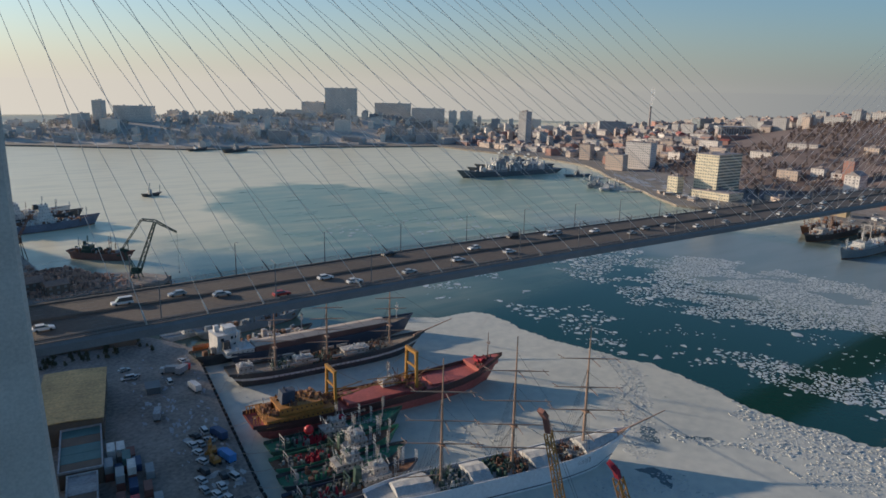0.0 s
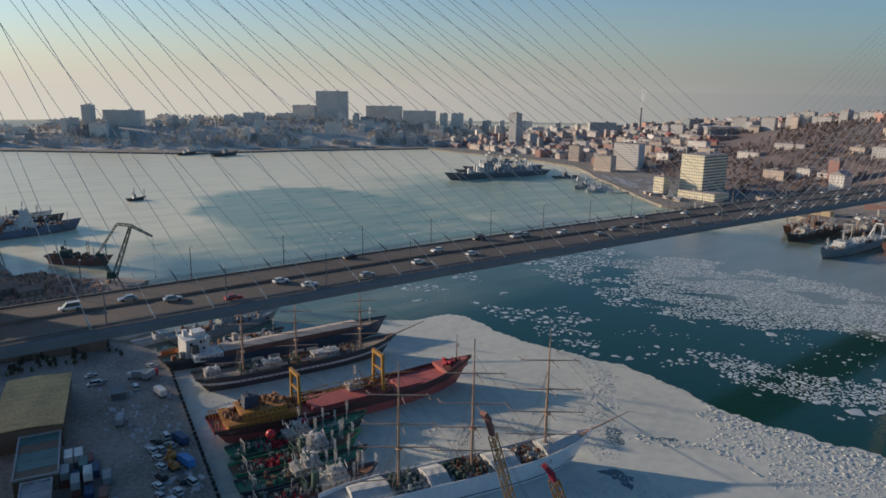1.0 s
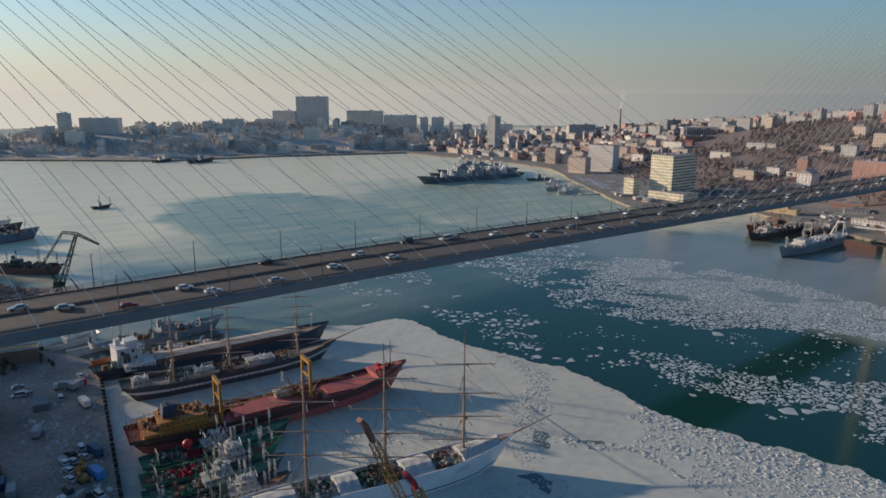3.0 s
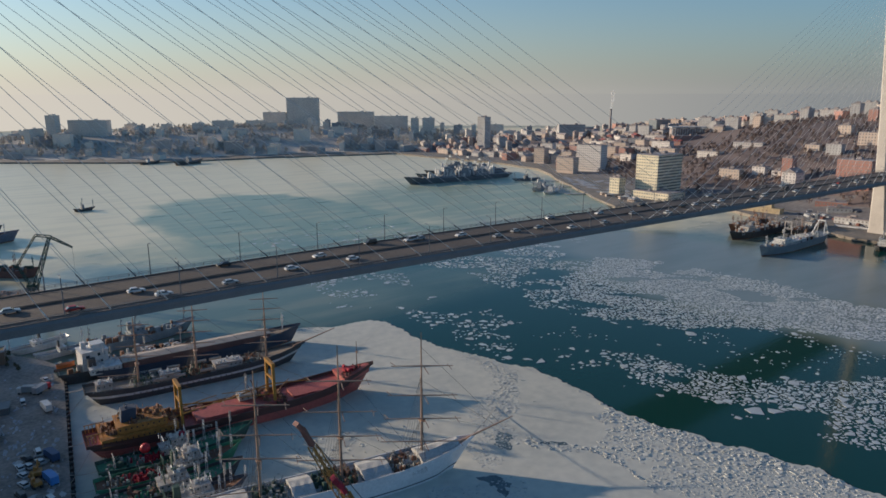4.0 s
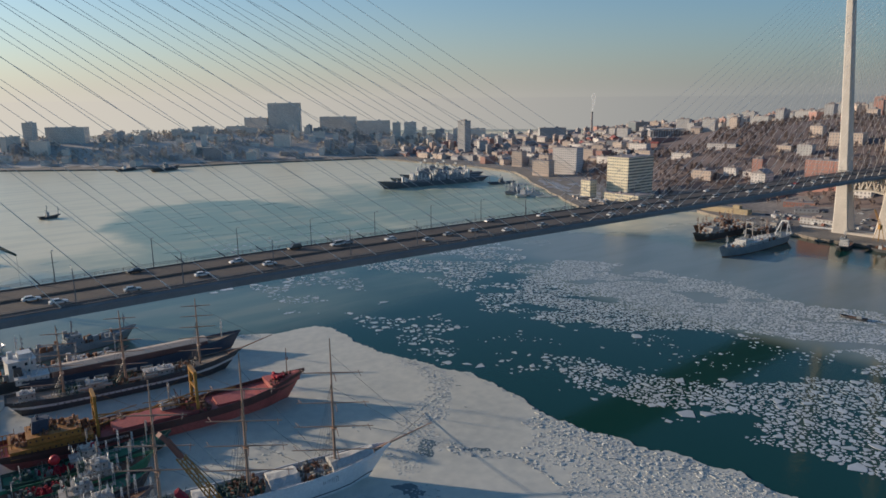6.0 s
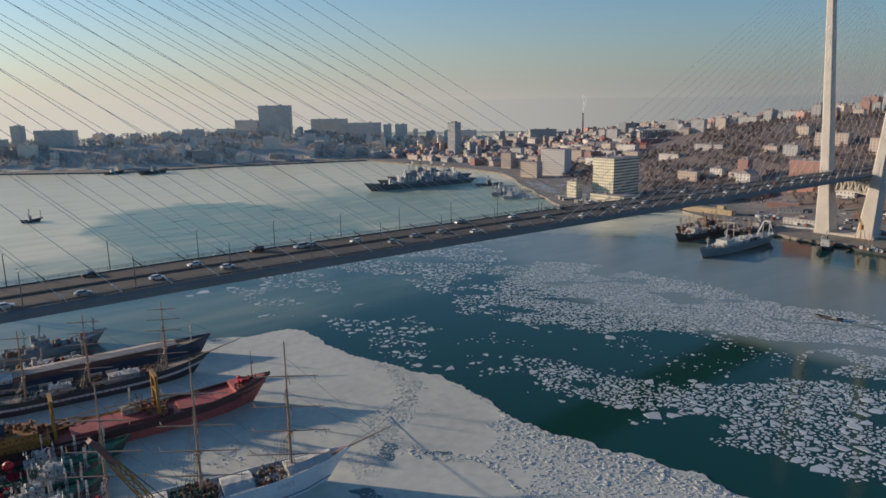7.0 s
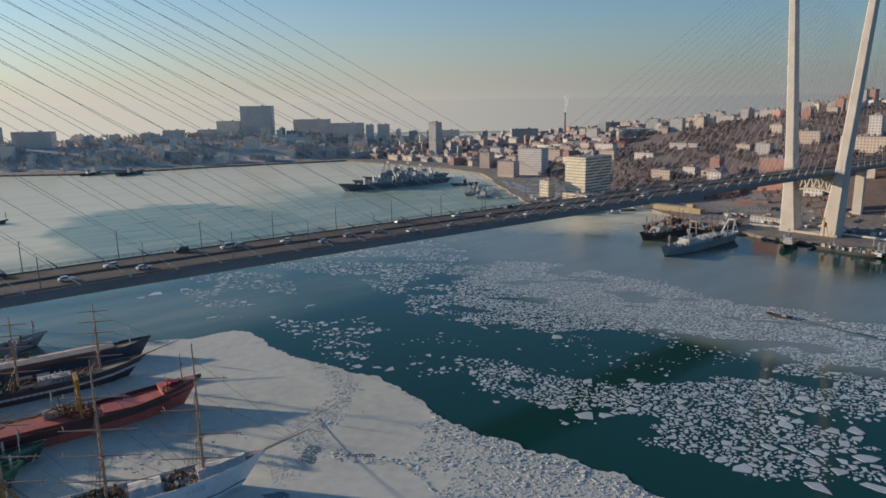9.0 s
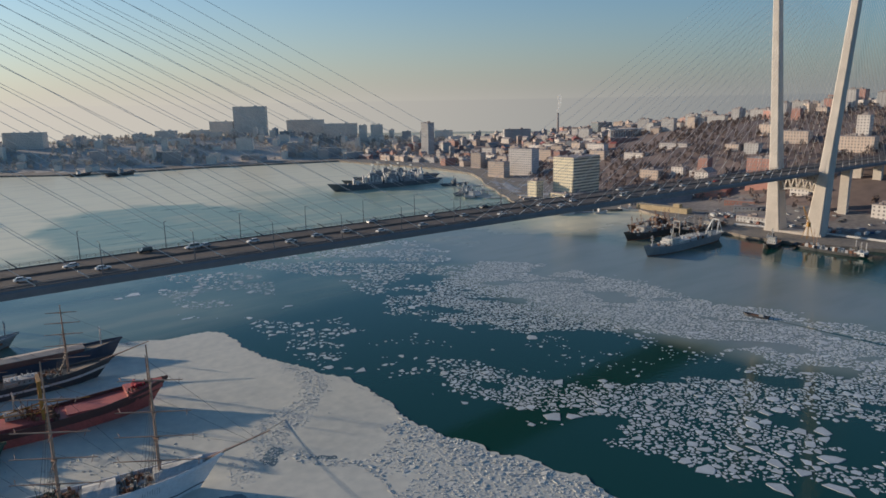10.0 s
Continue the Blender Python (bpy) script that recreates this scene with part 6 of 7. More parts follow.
# ---- port yard on the south quay ----
PLANK_ROOF = material("beige_roof_sheet", (0.66, 0.41, 0.18), 0.85, scale=0.10, fine=1.0, vary=0.45)
BROWN_WALL = material("dark_brown_wall", (0.17, 0.125, 0.095), 0.85, scale=0.2, vary=0.3)
TEAL = material("teal_container_paint", (0.07, 0.16, 0.16), 0.6, scale=0.3, vary=0.3)
BLUE_DK = material("dark_blue_container_paint", (0.03, 0.07, 0.16), 0.6, scale=0.3, vary=0.3)
BROWN = material("brown_container_paint", (0.22, 0.09, 0.07), 0.7, scale=0.3, vary=0.3)
GRIME = material("dirty_snow", (0.36, 0.37, 0.39), 0.85, scale=0.2, fine=1.0, vary=0.4)
SHRUB = material("dark_evergreen_shrub", (0.10, 0.10, 0.06), 0.9, scale=0.5, vary=0.5)


def warehouse(m, sx, sy, h, label):
    b = thing("warehouse", m, label, "warehouse")
    bm = bmesh.new()
    box(bm, (0, 0, 0), (sx, sy, h))
    part("wall", bm, BROWN_WALL, b)
    n = int(sy / 4)
    for k in range(n):
        bm = bmesh.new()
        y0, y1 = -sy / 2 + sy * k / n, -sy / 2 + sy * (k + 1) / n
        loft(bm, [[(-sx / 2 - 0.4, y, h + 0.02), (0, y, h + 0.5), (sx / 2 + 0.4, y, h + 0.02), (sx / 2 + 0.4, y, h + 0.2), (0, y, h + 0.7), (-sx / 2 - 0.4, y, h + 0.2)] for y in (y0 + 0.06, y1 - 0.06)])
        part("roof_sheet", bm, PLANK_ROOF, b)
    bm = bmesh.new()
    for k in range(8):
        box(bm, (sx / 2 + 0.02, -sy / 2 + sy * (k + 0.5) / 8, 3), (0.12, 3.0, 2.2))
    tagged(part("glazing", bm, GLASS, b), kind="stuff")


warehouse(pose(-38.6, 81.0, 2.6, 0, 0, -12.6), 21.4, 47, 8.0, "long warehouse with a beige sheet roof in the port yard")


def container_mesh(paint):
    bm = bmesh.new()
    box(bm, (0, 0, 0.1), (2.4, 6.0, 2.4))
    for k in range(14):
        for s in (-1, 1):
            box(bm, (s * 1.2, -2.8 + 0.43 * k, 0.2), (0.1, 0.2, 2.2))
    for sx in (-1, 1):
        for sy in (-1, 1):
            box(bm, (sx * 1.13, sy * 2.93, 0.0), (0.2, 0.2, 2.6))
    return bm


cont = {}
for nm, paint, label in (("teal", TEAL, "teal"), ("blue", BLUE_DK, "dark blue"), ("brown", BROWN, "brown"), ("white", WHITE, "white"), ("grey", GREY, "grey"), ("red", RED, "red")):
    cont[nm] = [one("shipping_container", container_mesh(paint), paint, pose(0, 0, -900), "%s steel shipping container stacked in the port yard" % label, "container", "yard containers"), False]
rk = random.Random(5)


def put(nm, m):
    ob, done = cont[nm]
    if done:
        copy_thing(ob, m)
    else:
        ob.matrix_basis = m
        cont[nm][1] = True


for x, y, z, nm in ((-36, 39, 0, "white"), (-36, 39, 1, "white"), (-33.2, 38.4, 0, "grey"), (-33.2, 38.4, 1, "white"), (-30.4, 37.8, 0, "brown"), (-33, 31.5, 0, "brown"), (-33, 31.5, 1, "teal"),
                    (-38.6, 29.5, 0, "brown"), (-38.6, 29.5, 1, "grey"), (-35.8, 29, 0, "blue"), (-33, 25, 0, "brown"), (-33, 25, 1, "white"), (-30.2, 30.6, 0, "blue"), (-37, 22, 0, "brown"), (-37, 22, 1, "grey"), (-34.2, 18, 0, "blue"),
                    (-31, 14, 0, "brown"), (-28, 24, 0, "grey"), (-39, 12, 0, "brown"), (-36, 8, 0, "red"), (-30, 6, 0, "grey")):
    put(nm, pose(x + 1.5, y, 2.61 + 2.62 * z, 0, 0, -10))


def yard_hall(m, sx, sy, h, roof, label):
    b = thing("yard_hall", m, label, "building")
    bm = bmesh.new()
    box(bm, (0, 0, 0), (sx, sy, h))
    part("wall", bm, BROWN_WALL, b)
    bm = bmesh.new()
    for sgn in (-1, 1):
        box(bm, (sgn * (sx / 2), 0, h), (0.5, sy + 0.5, 0.7))
        box(bm, (0, sgn * (sy / 2), h), (sx - 0.5, 0.5, 0.7))
    part("parapet", bm, GRIME, b, "pale grey parapet")
    n = max(2, int(sy / 5))
    for k in range(n):
        bm = bmesh.new()
        box(bm, (0, -sy / 2 + sy * (k + 0.5) / n, h), (sx - 0.6, sy / n - 0.15, 0.12))
        part("roof_sheet", bm, roof if k % 3 else BROWN_WALL, b)


yard_hall(pose(-42.5, 42.5, 2.6, 0, 0, -10), 12, 29, 5.4, TEAL, "low hall with a patched teal flat roof")
yard_hall(pose(-14, 148, 2.6, 0, 0, -12), 26, 7, 6.0, PLANK_ROOF, "long low yellowish hall at the edge of the yard")
yard_hall(pose(-38, 154, 2.6, 0, 0, -12), 18, 9, 4.5, GRIME_DECK, "low hall with a snow-white flat roof")
yard_hall(pose(-46.5, 17.5, 2.6, 0, 0, -10), 8, 16, 5.4, GRIME, "small hall with a pale flat roof")

# snow patches on the yard
for k in range(150):
    x, y = (rk.gauss(-9, 5), rk.gauss(62, 26)) if k % 3 else (-4.5 - abs(rk.gauss(0, 2.2)), rk.uniform(-50, 118))
    if k % 3 == 0:
        x += 0.16 * max(y, -10)
    if x > -3 + 0.16 * max(y, -10):
        continue
    bm = bmesh.new()
    r = rk.uniform(0.2, 0.85)
    n = 11
    base = [bm.verts.new((r * 2.6 * math.cos(6.283 * i / n) * rk.uniform(0.55, 1.1), r * math.sin(6.283 * i / n) * rk.uniform(0.5, 1.1), 0)) for i in range(n)]
    tip = bm.verts.new((0, 0, 0.25))
    for i in range(n):
        bm.faces.new((base[i], base[(i + 1) % n], tip))
    one("snow_patch", bm, GRIME, pose(x, y, 2.605, 0, 0, rk.uniform(60, 100)), "patch of dirty trodden snow on the yard", "snow patch", "snow patches", kind="")

for k in range(46):
    x, y = rk.uniform(-15, -3), rk.uniform(-22, 42)
    x += 0.12 * y
    bm = bmesh.new()
    r = rk.uniform(0.5, 1.5)
    n = 13
    base = [bm.verts.new((r * 1.9 * math.cos(6.283 * i / n) * rk.uniform(0.5, 1.1), r * math.sin(6.283 * i / n) * rk.uniform(0.5, 1.1), 0)) for i in range(n)]
    tip = bm.verts.new((0, 0, 0.12))
    for i in range(n):
        bm.faces.new((base[i], base[(i + 1) % n], tip))
    one("snow_patch", bm, GRIME_DECK, pose(x, y, 2.605 + 0.002 * k, 0, 0, rk.uniform(60, 110)), "patch of trodden snow among the parked cars", "snow patch", "snow patches", kind="")

# vehicles in the yard


def yard_car(i, x, y, rz):
    ob = copy_thing(kinds[i][0], pose(x, y, 2.61, 0, 0, rz))
    tagged(ob, kinds[i][1].replace("driving on the bridge", "parked in the port yard"), group="parked vehicles")


def truck(m, cabm, boxm, label):
    t = thing("truck", m, label, "truck", "parked vehicles")
    bm = bmesh.new()
    box(bm, (2.9, 0, 0.6), (1.9, 2.3, 2.1), taper=0.92)
    cab = part("cab", bm, cabm, t)
    bm = bmesh.new()
    box(bm, (3.82, 0, 1.6), (0.1, 1.9, 0.8))
    part("windscreen", bm, GLASS, cab)
    bm = bmesh.new()
    box(bm, (-1.2, 0, 0.9), (6.0, 2.4, 2.5))
    part("cargo_box", bm, boxm, t)
    bm = bmesh.new()
    box(bm, (0, 0, 0.5), (7.6, 1.0, 0.38))
    part("chassis", bm, BLACK, t)
    for x in (2.8, -1.8, -3.2):
        for s in (-1, 1):
            bm = bmesh.new()
            rod(bm, (x, s * 1.15, 0.5), (x, s * 0.8, 0.5), 0.5, n=10)
            part("wheel", bm, TYRE, t)
    return t


truck(pose(4.3, 78, 2.6, 0, 0, 96), WHITE, WHITE, "white box truck parked on the quay")
truck(pose(6, 98, 2.6, 0, 0, 40), RED, GRIME, "red truck with a grey body on the quay")
truck(pose(1, 100, 2.6, 0, 0, 150), WHITE, GREY, "white flatbed truck on the quay")
truck(pose(-3.8, 19, 2.6, 0, 0, 100), BLUE, BLUE, "bright blue truck parked in the yard")
truck(pose(-0.9, 35, 2.6, 0, 0, 102), BLUE_DK, BLUE_DK, "dark blue truck parked in the yard")
truck(pose(-14, 62, 2.6, 0, 0, 70), GREY, GRIME, "grey truck with a dusty body in the yard")


def excavator(m, label):
    e = thing("excavator", m, label, "excavator", "parked vehicles")
    for s in (-1, 1):
        bm = bmesh.new()
        box(bm, (0, s * 1.1, 0), (3.6, 0.6, 0.9))
        part("track", bm, TYRE, e)
    bm = bmesh.new()
    box(bm, (-0.3, 0, 0.95), (3.0, 2.5, 1.2))
    box(bm, (0.5, 0.7, 2.1), (1.4, 1.0, 1.1))
    part("cab", bm, ORANGE, e)
    bm = bmesh.new()
    beam(bm, (1.0, 0, 1.8), (3.4, 0, 4.0), 0.5, 0.5)
    beam(bm, (3.4, 0, 4.0), (5.0, 0, 2.2), 0.4, 0.4)
    box(bm, (5.1, 0, 1.2), (0.9, 1.1, 0.9))
    part("boom", bm, ORANGE, e)


excavator(pose(-6.3, 25.6, 2.6, 0, 0, 80), "orange excavator parked among cars in the yard")
excavator(pose(-7.8, 18.6, 2.6, 0, 0, 100), "orange crawler excavator in the yard")
for i, x, y in ((0, -10.3, 33.9), (2, -7.9, 33.2), (4, -3.9, 41.4), (2, -4.4, 34.2), (0, -10.2, 27.9), (0, -10.9, 21.6), (0, -14.8, 10.8), (2, -15.7, 4.9),
                (0, -10.7, 4.2), (0, -13.4, 0.6), (4, -5.9, 7.2), (1, -8.2, 9.4), (0, -11.2, -3.0), (1, -7.6, 39.6), (5, -12.6, 15.2)):
    yard_car(i, x, y, 100 + rk.uniform(-12, 12))
for k in range(15):
    yard_car(rk.choice((0, 0, 0, 1, 2, 2, 5)), -16.5 + (k % 3) * 4.4 + rk.uniform(-0.5, 0.5), -8.5 - 5.6 * (k // 3) + rk.uniform(-0.4, 0.4), 98 + rk.uniform(-8, 8))
for x, y in ((-15.0, 103), (-11.9, 103), (-14.1, 113), (9, 110), (-2, 90)):
    yard_car(rk.choice((0, 2, 4)), x, y, rk.uniform(0, 180))

# a low shed and heaps in the yard
bm = bmesh.new()
box(bm, (0, 0, 0), (5, 7, 2.6))
box(bm, (0, 0, 2.6), (5.6, 7.6, 0.25))
for k in range(3):
    box(bm, (2.52, -2.2 + 2.2 * k, 0.9), (0.1, 1.2, 1.0))
one("yard_shed", bm, NAVY_GREY, pose(-9.5, 86, 2.6, 0, 0, -10), "low grey shed in the port yard", "shed")

# fenders and bollards on the quay edge
fender = None
for k in range(40):
    f = k / 39
    x, y = -4.5 + (18.5 + 4.5) * f, -30 + 152 * f
    x = -2 + (y + 4) * 20 / 126 if y > -4 else -2 + (y + 4) * 4 / 56
    bm = bmesh.new()
    rod(bm, (0, -0.9, 0), (0, 0.9, 0), 0.75, n=10)
    if fender is None:
        fender = one("quay_fender", bm, TYRE, pose(x + 0.6, y, 1.9, 0, 0, -9), "black rubber tyre fender hung on the quay wall", "fender", "quay fenders")
    else:
        bm.free()
        copy_thing(fender, pose(x + 0.6, y, 1.9, 0, 0, -9))

# evergreen and bare shrubs behind the yard
def shrub_mass(name, spots, mat, label, leaf, per, seed, height):
    r2 = random.Random(seed)
    v, f = [], []
    for x, y, z, s in spots:
        h = height * s
        b = len(v)
        for i in range(3):
            a = 2.09 * i
            v.append((x + 0.12 * h * 0.3 * math.cos(a), y + 0.12 * h * 0.3 * math.sin(a), z - 0.5))
        v.append((x, y, z + h * 0.9))
        f.extend(((b, b + 1, b + 3), (b + 1, b + 2, b + 3), (b + 2, b, b + 3)))
        for k in range(per):
            u = r2.random()
            rad = h * 0.34 * (1 - 0.6 * u) * r2.random() ** 0.5
            a = r2.uniform(0, 6.283)
            c = Vector((x + rad * math.cos(a), y + rad * math.sin(a), z + h * (0.25 + 0.75 * u)))
            d = Vector((r2.gauss(0, 1), r2.gauss(0, 1), r2.gauss(0.7, 1))).normalized() * leaf * s
            e = Vector((r2.gauss(0, 1), r2.gauss(0, 1), r2.gauss(0, 1))).normalized() * leaf * 0.35 * s
            b = len(v)
            v.extend((tuple(c - e), tuple(c + e), tuple(c + d)))
            f.append((b, b + 1, b + 2))
    me = bpy.data.meshes.new(name)
    me.from_pydata(v, [], f)
    me.materials.append(mat)
    return tagged(new(name, me), label, "trees", kind="stuff")


r3 = random.Random(31)
shrub_mass("evergreen_shrubs", [(r3.uniform(-60, 2), r3.uniform(128, 152), 2.6, r3.uniform(0.5, 1.0)) for k in range(70)], SHRUB, "dark scrubby trees along the edge of the yard", 1.0, 110, 3, 3.4)
spots, spots_far = [], []
while len(spots) + len(spots_far) < 7000:
    if r3.random() < 0.6:
        x, y = r3.uniform(650, 1600), r3.uniform(-320, 800)
    else:
        x, y = r3.uniform(-100, 1200), r3.uniform(1020, 1650)
    d = shore_d(x, y)
    if d < 75 or (abs(y) < 22 and x < 1180):
        continue
    if noise.noise((x * 0.008, y * 0.008, 6)) < (-0.45 if 740 < x < 1150 and y < 480 else -0.22) or any((x - a) ** 2 + (y - b) ** 2 < (c * 0.8) ** 2 for a, b, c in placed[:70]):
        continue
    (spots_far if y > 1000 else spots).append((x, y, hill(x, y), r3.uniform(0.6, 1.3)))
shrub_mass("bare_trees", spots, BARK, "leafless brown winter trees covering the slopes", 2.4, 30, 5, 7.0)
# far trees share the slope's haze-paled colour
shrub_mass("distant_trees", spots_far, FAR_HAZED, "leafless trees on the far ridge, paled as by haze", 3.2, 26, 6, 9.0)


# ---- cranes ----
def lattice(bm, a, b, w0, w1, n, r):
    """A square lattice girder from a to b."""
    a, b = Vector(a), Vector(b)
    q = (b - a).to_track_quat("Z", "Y")
    rings = []
    for k in range(n + 1):
        p, w = a + (b - a) * k / n, w0 + (w1 - w0) * k / n
        rings.append([p + q @ Vector((sx * w / 2, sy * w / 2, 0)) for sx, sy in ((-1, -1), (1, -1), (1, 1), (-1, 1))])
    for i in range(4):
        rod(bm, rings[0][i], rings[-1][i], r, n=5)
    for k in range(n):
        for i in range(4):
            j = (i + 1) % 4
            p, o = (rings[k][i], rings[k + 1][j]) if k % 2 else (rings[k][j], rings[k + 1][i])
            rod(bm, p, o, r * 0.6, n=4)


pc = thing("portal_crane", pose(26, 260, 2.6, 0, 0, -36), "dark green lattice portal crane on the pier", "crane")
for sx in (-3, 3):
    for sy in (-3, 3):
        bm = bmesh.new()
        beam(bm, (sx, sy, 0), (sx * 0.7, sy * 0.7, 3.5), 0.6, 0.6)
        part("leg", bm, DARKGREEN, pc)
bm = bmesh.new()
box(bm, (0, 0, 3.4), (5.4, 5, 0.8))
box(bm, (-0.5, 0, 4.2), (4, 3.4, 3), taper=0.9)
box(bm, (2.2, 1.5, 4.2), (1.6, 1.6, 2.2))
part("machine_house", bm, DARKGREEN, pc)
bm = bmesh.new()
lattice(bm, (1.5, 0, 4), (14, 0, 36), 2.6, 1.3, 11, 0.26)
part("boom", bm, DARKGREEN, pc)
bm = bmesh.new()
lattice(bm, (6, 0, 37.5), (14, 0, 36.8), 1.2, 1.4, 4, 0.2)
lattice(bm, (14, 0, 36.8), (27, 0, 30), 1.4, 0.7, 7, 0.2)
part("jib", bm, DARKGREEN, pc)
bm = bmesh.new()
lattice(bm, (6, 0, 37.5), (-7, 0, 19), 0.9, 0.9, 9, 0.16)
lattice(bm, (-7, 0, 19), (-1, 0, 7), 0.9, 1.4, 6, 0.16)
box(bm, (-7.4, 0, 17.6), (1.8, 1.8, 1.8))
part("counterweight_arm", bm, DARKGREEN, pc)
bm = bmesh.new()
rod(bm, (27, 0, 30), (27, 0, 5), 0.07, n=4)
box(bm, (27, 0, 4), (0.5, 0.5, 1.0))
part("hoist_rope", bm, BLACK, pc)


def small_crane(m, mat, h, label):
    c = thing("pier_crane", m, label, "crane")
    bm = bmesh.new()
    for sx in (-3, 3):
        for sy in (-3, 3):
            beam(bm, (sx, sy, 0), (sx * 0.4, sy * 0.4, h * 0.45), 0.4, 0.4)
    part("portal", bm, mat, c)
    bm = bmesh.new()
    box(bm, (0, 0, h * 0.45), (2.6, 2.6, h * 0.16), taper=0.9)
    part("cabin", bm, mat, c)
    bm = bmesh.new()
    lattice(bm, (0, 0, h * 0.6), (h * 0.35, 0, h * 1.15), 1.4, 0.6, 7, 0.15)
    part("boom", bm, mat, c)


small_crane(pose(-27, 345, 2.6, 0, 0, 20), RUST, 27, "rust-red pier crane among scrap heaps")
small_crane(pose(626, -18, 2.6, 0, 0, 60), YELLOW, 22, "yellow quayside crane below the bridge pylon")


def floating_crane(foot, tip, label, boom_mat, tip_mat, pontoon, share=0.86):
    """A lattice boom raised from a pontoon frozen into the ice."""
    foot, tip = Vector(foot), Vector(tip)
    c = thing("floating_crane", pose(foot.x, foot.y, 0.3), label, "crane")
    d = tip - foot
    knee = d * share
    bm = bmesh.new()
    lattice(bm, (0, 0, foot.z - 0.3), knee + Vector((0, 0, foot.z - 0.3)), 2.2, 1.4, 18, 0.17)
    part("boom", bm, boom_mat, c)
    bm = bmesh.new()
    beam(bm, knee + Vector((0, 0, foot.z - 0.3)), d * 0.97 + Vector((0, 0, foot.z - 0.3)), 1.2, 0.9)
    beam(bm, d * 0.96 + Vector((0, 0, foot.z - 0.3)), d + Vector((-0.6, 0.4, foot.z - 0.3)), 1.6, 1.0)
    part("boom_tip", bm, tip_mat, c)
    bm = bmesh.new()
    box(bm, (pontoon[0], pontoon[1], 0.0), (16, 8, 2.4))
    box(bm, (pontoon[0] + 1, pontoon[1], 2.4), (5, 4, 3.6))
    part("pontoon", bm, GREY, c)
    bm = bmesh.new()
    for k in (-0.6, 0.6):
        rod(bm, d + Vector((0, k, foot.z - 0.3)), (pontoon[0] + 3, pontoon[1] + k, 6.0), 0.06, n=4)
    part("stay_wire", bm, BLACK, c)


floating_crane((58, -74.5, 3), (31, -88.5, 54.5), "yellow lattice floating crane with a dark boom tip", YELLOW, BROWN, (2, -2))
floating_crane((50, -111.4, 3), (27, -111.3, 54), "crane with yellow boom and dull red tip", YELLOW, CRIMSON, (2, 0), 0.93)

SCRAP = material("mixed_scrap", (0.52, 0.30, 0.21), 0.85, scale=0.3, fine=1.5, vary=0.5, island=1.4, tint=(0.09, 0.075, 0.068))
for x, y, rz, sx, sy in ((-52, 254, 12, 26, 12), (-34, 262, 12, 18, 10), (-60, 282, 8, 30, 13), (-20, 250, 14, 12, 8)):
    building(pose(x, y, 2.62, 0, 0, rz), "weathered brown gabled shed on the pier", sx, sy, 2, BROWN_WALL, SCRAP, 3.0, True, "pier sheds", category="shed", foot=0.1)
# scrap heaps on the pier
v = bmesh.new()
r4 = random.Random(44)
for k in range(2200):
    a, b = r4.gauss(0, 1), r4.gauss(0, 1)
    x, y = -14 + 17 * a, 275 + 24 * b
    if x > 28 or y < 240 or not (inside(SHORE_S, x + 3, y) and inside(SHORE_S, x, y + 3)):
        continue
    z = 2.6 + max(0, 9 * math.exp(-(a * a + b * b)) - 0.5) * r4.random()
    box(v, (x, y, z - 1), (r4.uniform(0.6, 4.6), r4.uniform(0.4, 2.2), r4.uniform(0.6, 2.8)), r4.uniform(0, 90), r4.uniform(0.3, 0.8))
tagged(mesh_object("scrap_heap", v, SCRAP), "heaped rusty scrap and rubble on the pier", "scrap heap", kind="stuff")

# ---- north quay: sheds, pipe, containers, boats ----
bm = bmesh.new()
box(bm, (0, 0, 0), (10, 58, 5))
box(bm, (0, -16, 5.2), (6, 7, 3.6))
box(bm, (0, 0, 5), (10.8, 59, 0.3))
for k in range(14):
    box(bm, (-5.02, -26 + 4 * k, 1.2), (0.16, 1.6, 1.8))
one("quay_shed", bm, BEIGE, pose(672, 146, 2.6, 0, 0, 2), "long low beige shed on the north quay", "shed")
bm = bmesh.new()
rod(bm, (640, 52, 4.2), (650, 0, 4.2), 1.0, n=8)
rod(bm, (650, 0, 4.2), (648, -70, 4.2), 1.0, n=8)
one("quay_pipe", bm, WHITE, pose(0, 0, 0), "long white pipe along the north quay", "pipe")
for k in range(44):
    put(rk.choice(("white", "white", "grey", "blue", "brown")), pose(668 + rk.uniform(-4, 26), 95 - 3.4 * k + rk.uniform(-1, 1), 2.64, 0, 0, 90 + rk.uniform(-4, 4)))
rn = random.Random(77)
for k in range(60):
    x, y = rn.uniform(640, 720), rn.uniform(-110, 110)
    i = rn.choice((0, 0, 1, 2, 4))
    ob = copy_thing(kinds[i][0], pose(x, y, max(2.61, hill(x, y)) + 0.02, 0, 0, rn.uniform(0, 180)))
    tagged(ob, kinds[i][1].replace("driving on the bridge", "parked by the north quay"), group="parked vehicles")
cargo_ship(pose(668, 168, 0, 0, 0, 120), "small white launch at the north quay", 26, 7, 2.6, WHITE, WHITE, None, 0.5, 1, WHITE, 1)
cargo_ship(pose(640, 392, 0, 0, 0, 200), "white passenger boat by the shore", 46, 10, 3, WHITE, WHITE, None, 0.5, 2, WHITE, 1)
cargo_ship(pose(650, 420, 0, 0, 0, 200), "dark patrol boat by the shore", 50, 9, 3.4, GREY, GREY, None, 0.5, 2, GREY, 1.5)
cargo_ship(pose(28, 167, 0, 0, 0, 195), "long white launch under winter covers", 30, 7, 2.6, WHITE, TARP, None, 0.5, 1, WHITE, 1)
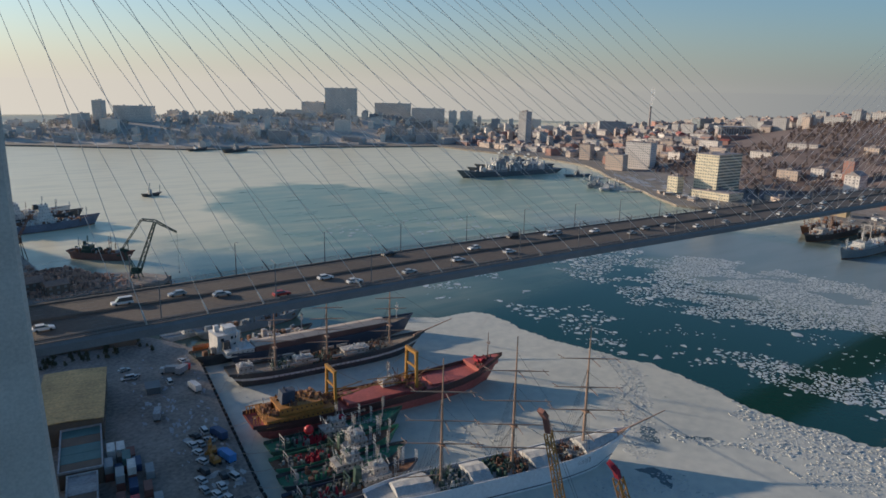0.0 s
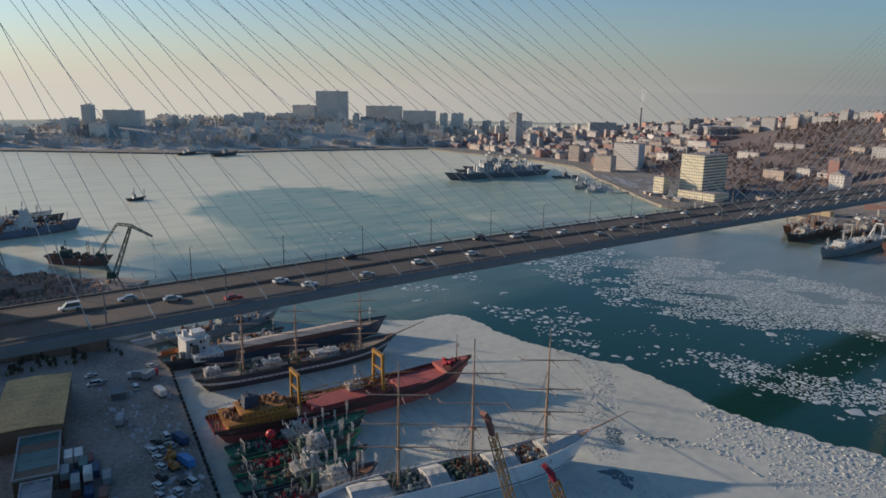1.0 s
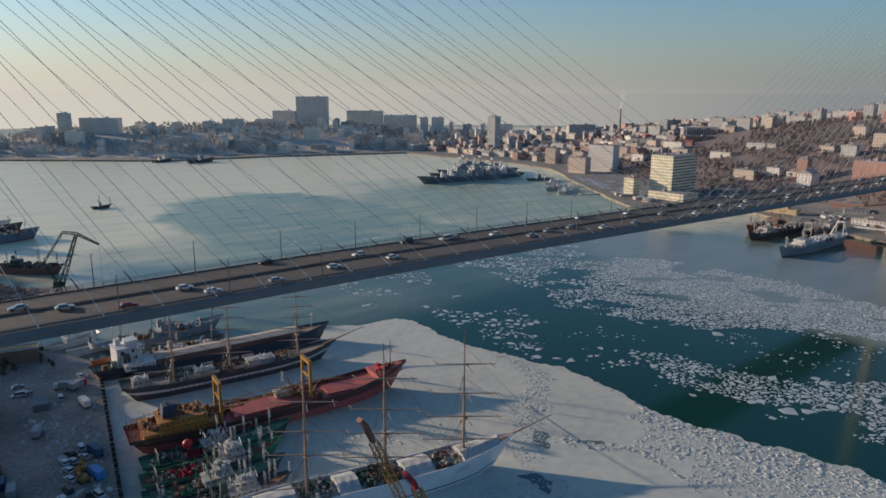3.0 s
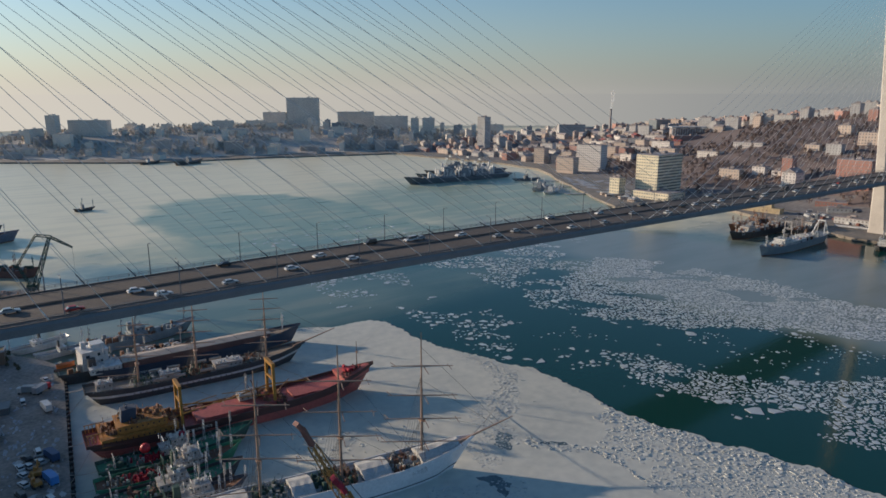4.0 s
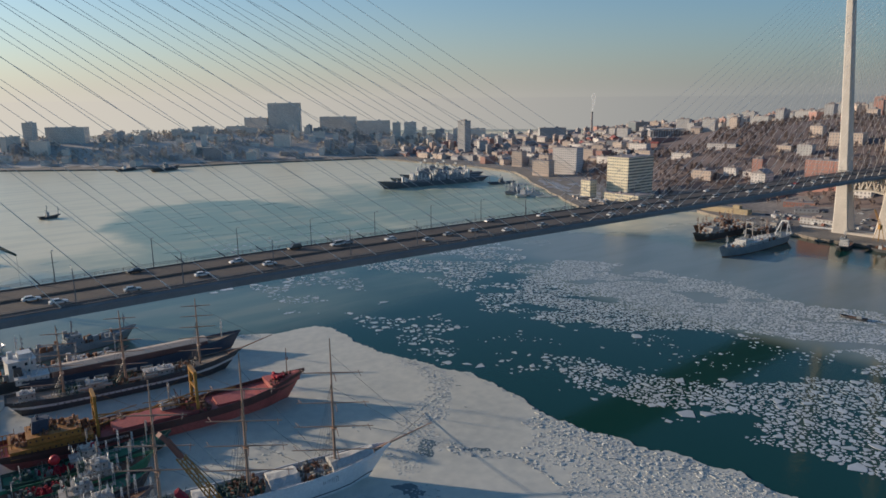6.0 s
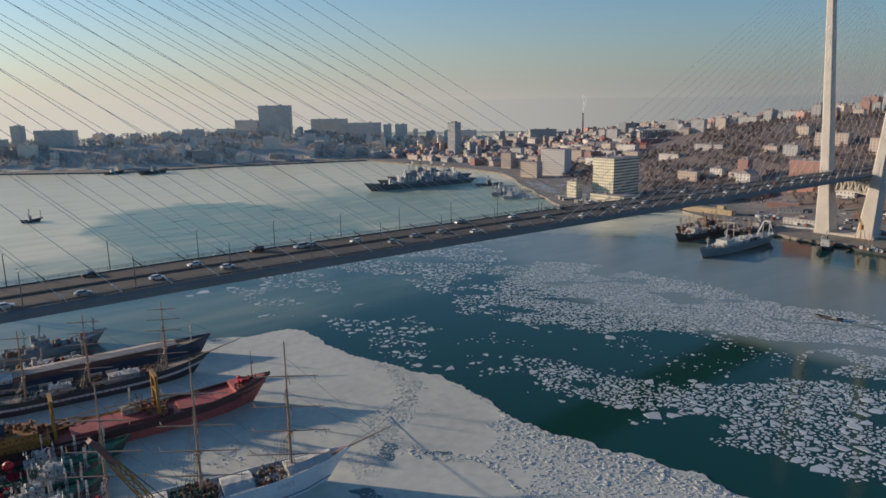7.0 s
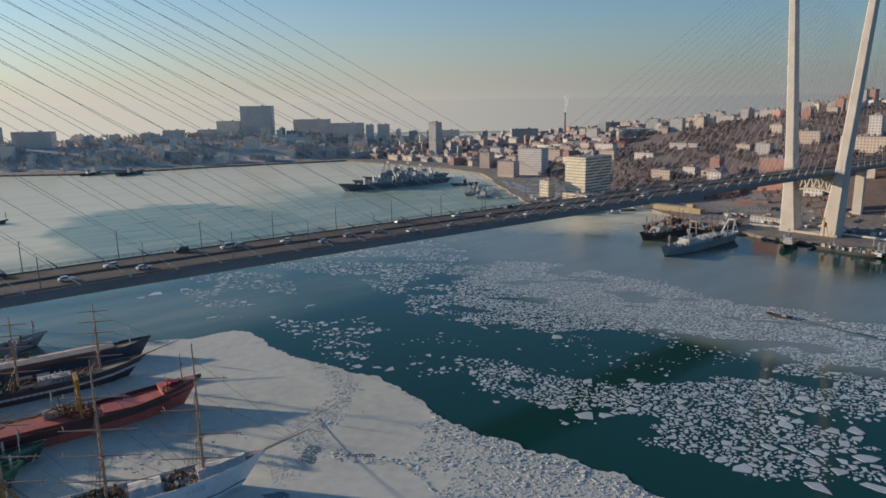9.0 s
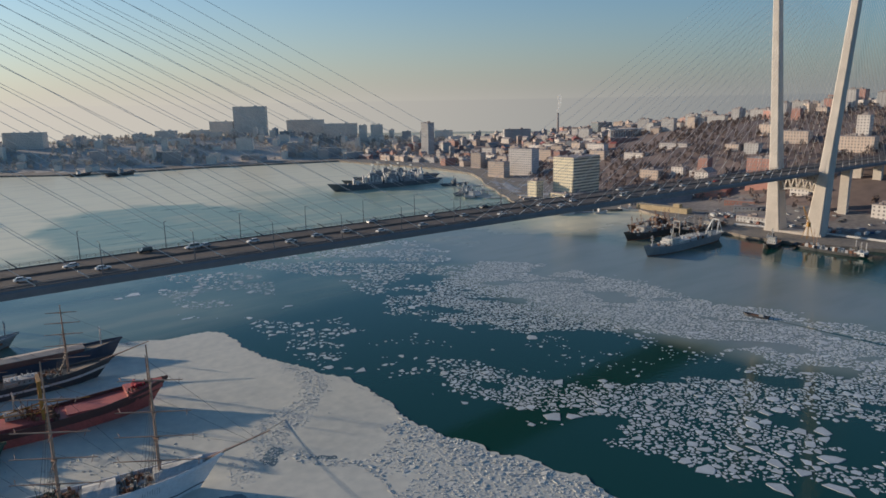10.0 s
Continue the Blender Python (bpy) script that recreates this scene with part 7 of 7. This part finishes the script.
cargo_ship(pose(10, 146, 0, 0, 0, 8), "small white motor boat among larger ships", 24, 6, 2.2, WHITE, GREY, None, 0.5, 1, WHITE, 1)
for x, y, rz, L, mat, label in ((652, 408, 150, 30, WHITE, "white tour boat berthed at a snowy pier"), (704, 486, 160, 44, NAVY_GREY, "dark grey cutter berthed by the waterfront"), (636, 366, 140, 22, WHITE, "small white motor yacht at the marina"),
                               (648, 384, 145, 18, WHITE, "white cabin cruiser at the marina"), (676, 446, 150, 24, WHITE, "white launch laid up at the marina"), (604, 208, 158, 24, WHITE, "white launch at the floating pontoon"), (632, 188, 158, 18, WHITE, "small white launch at the floating pontoon")):
    cargo_ship(pose(x, y, 0, 0, 0, rz), label, L, L * 0.22, 2.0 + L * 0.02, mat, GRIME_DECK, None, 0.5, 2, mat, 0.8)
for x, y, rz, L in ((634, 352, 150, 36), (668, 412, 150, 40), (700, 462, 150, 36)):
    bm = bmesh.new()
    box(bm, (0, 0, 0.9), (L, 4.5, 0.5))
    for k in range(6):
        for w in (-1.8, 1.8):
            rod(bm, (-L / 2 + L * (k + 0.5) / 6, w, -1.0), (-L / 2 + L * (k + 0.5) / 6, w, 0.9), 0.25, n=6)
    one("timber_pier", bm, GRIME_DECK, pose(x, y, 0, 0, 0, rz), "snow-covered timber pier at the marina", "pier", "marina piers")
bm = bmesh.new()
box(bm, (0, 0, -0.3), (58, 6, 1.3))
box(bm, (10, 0, 1.0), (12, 3.4, 2.4))
one("floating_pontoon", bm, GREY, pose(600, 214, 0, 0, 0, -24), "long grey floating pontoon with a low cabin", "pontoon")
kiosk = None
rq = random.Random(52)
for k in range(16):
    x, y = 622 + 4.5 * (k % 4) + rq.uniform(-2, 2), 268 + 17 * (k // 4) + rq.uniform(-4, 4)
    x += 0.35 * (y - 268)
    if kiosk is None:
        kiosk = thing("kiosk", pose(x, y, 2.62), "low pale kiosk with a flat roof on the promenade", "kiosk", "promenade kiosks")
        bm = bmesh.new()
        box(bm, (0, 0, 0), (3.4, 9, 2.7))
        part("wall", bm, PLASTER_WARM, kiosk)
        bm = bmesh.new()
        box(bm, (0, 0, 2.7), (4.2, 9.8, 0.25))
        part("roof", bm, GRIME_DECK, kiosk)
        bm = bmesh.new()
        for j in range(4):
            box(bm, (-1.72, -3.3 + 2.2 * j, 0.9), (0.08, 1.5, 1.2))
        tagged(part("glazing", bm, GLASS, kiosk), kind="stuff")
    else:
        copy_thing(kiosk, pose(x, y, 2.62, 0, 0, rq.choice((-30, -35, 58))))
wb = thing("work_boat", pose(401, -92, 0, 0, 0, 97), "small flat dark work boat pushing through the floes", "boat")
hull(wb, 14, 4, 1.0, 0.5, 0.2, BLACK, RUST, RUST, 0.4, 1.5, 0.9, None, 0.2)
bm = bmesh.new()
box(bm, (4, 0, 0.6), (2.6, 2.2, 1.7), taper=0.9)
part("wheelhouse", bm, GREY, wb)

# trodden snow along the waterfront below the hotel
for k in range(70):
    x, y = rk.uniform(655, 760), rk.uniform(300, 540)
    if shore_d(x, y) < 8 or shore_d(x, y) > 60:
        continue
    bm = bmesh.new()
    r = rk.uniform(3, 9)
    n = 11
    base = [bm.verts.new((r * 1.8 * math.cos(6.283 * i / n) * rk.uniform(0.55, 1.1), r * math.sin(6.283 * i / n) * rk.uniform(0.5, 1.1), 0)) for i in range(n)]
    tip = bm.verts.new((0, 0, 0.4))
    for i in range(n):
        bm.faces.new((base[i], base[(i + 1) % n], tip))
    one("snow_patch", bm, GRIME, pose(x, y, hill(x, y) + 0.02, 0, 0, rk.uniform(30, 80)), "broad patch of dirty snow along the waterfront", "snow patch", "snow patches")
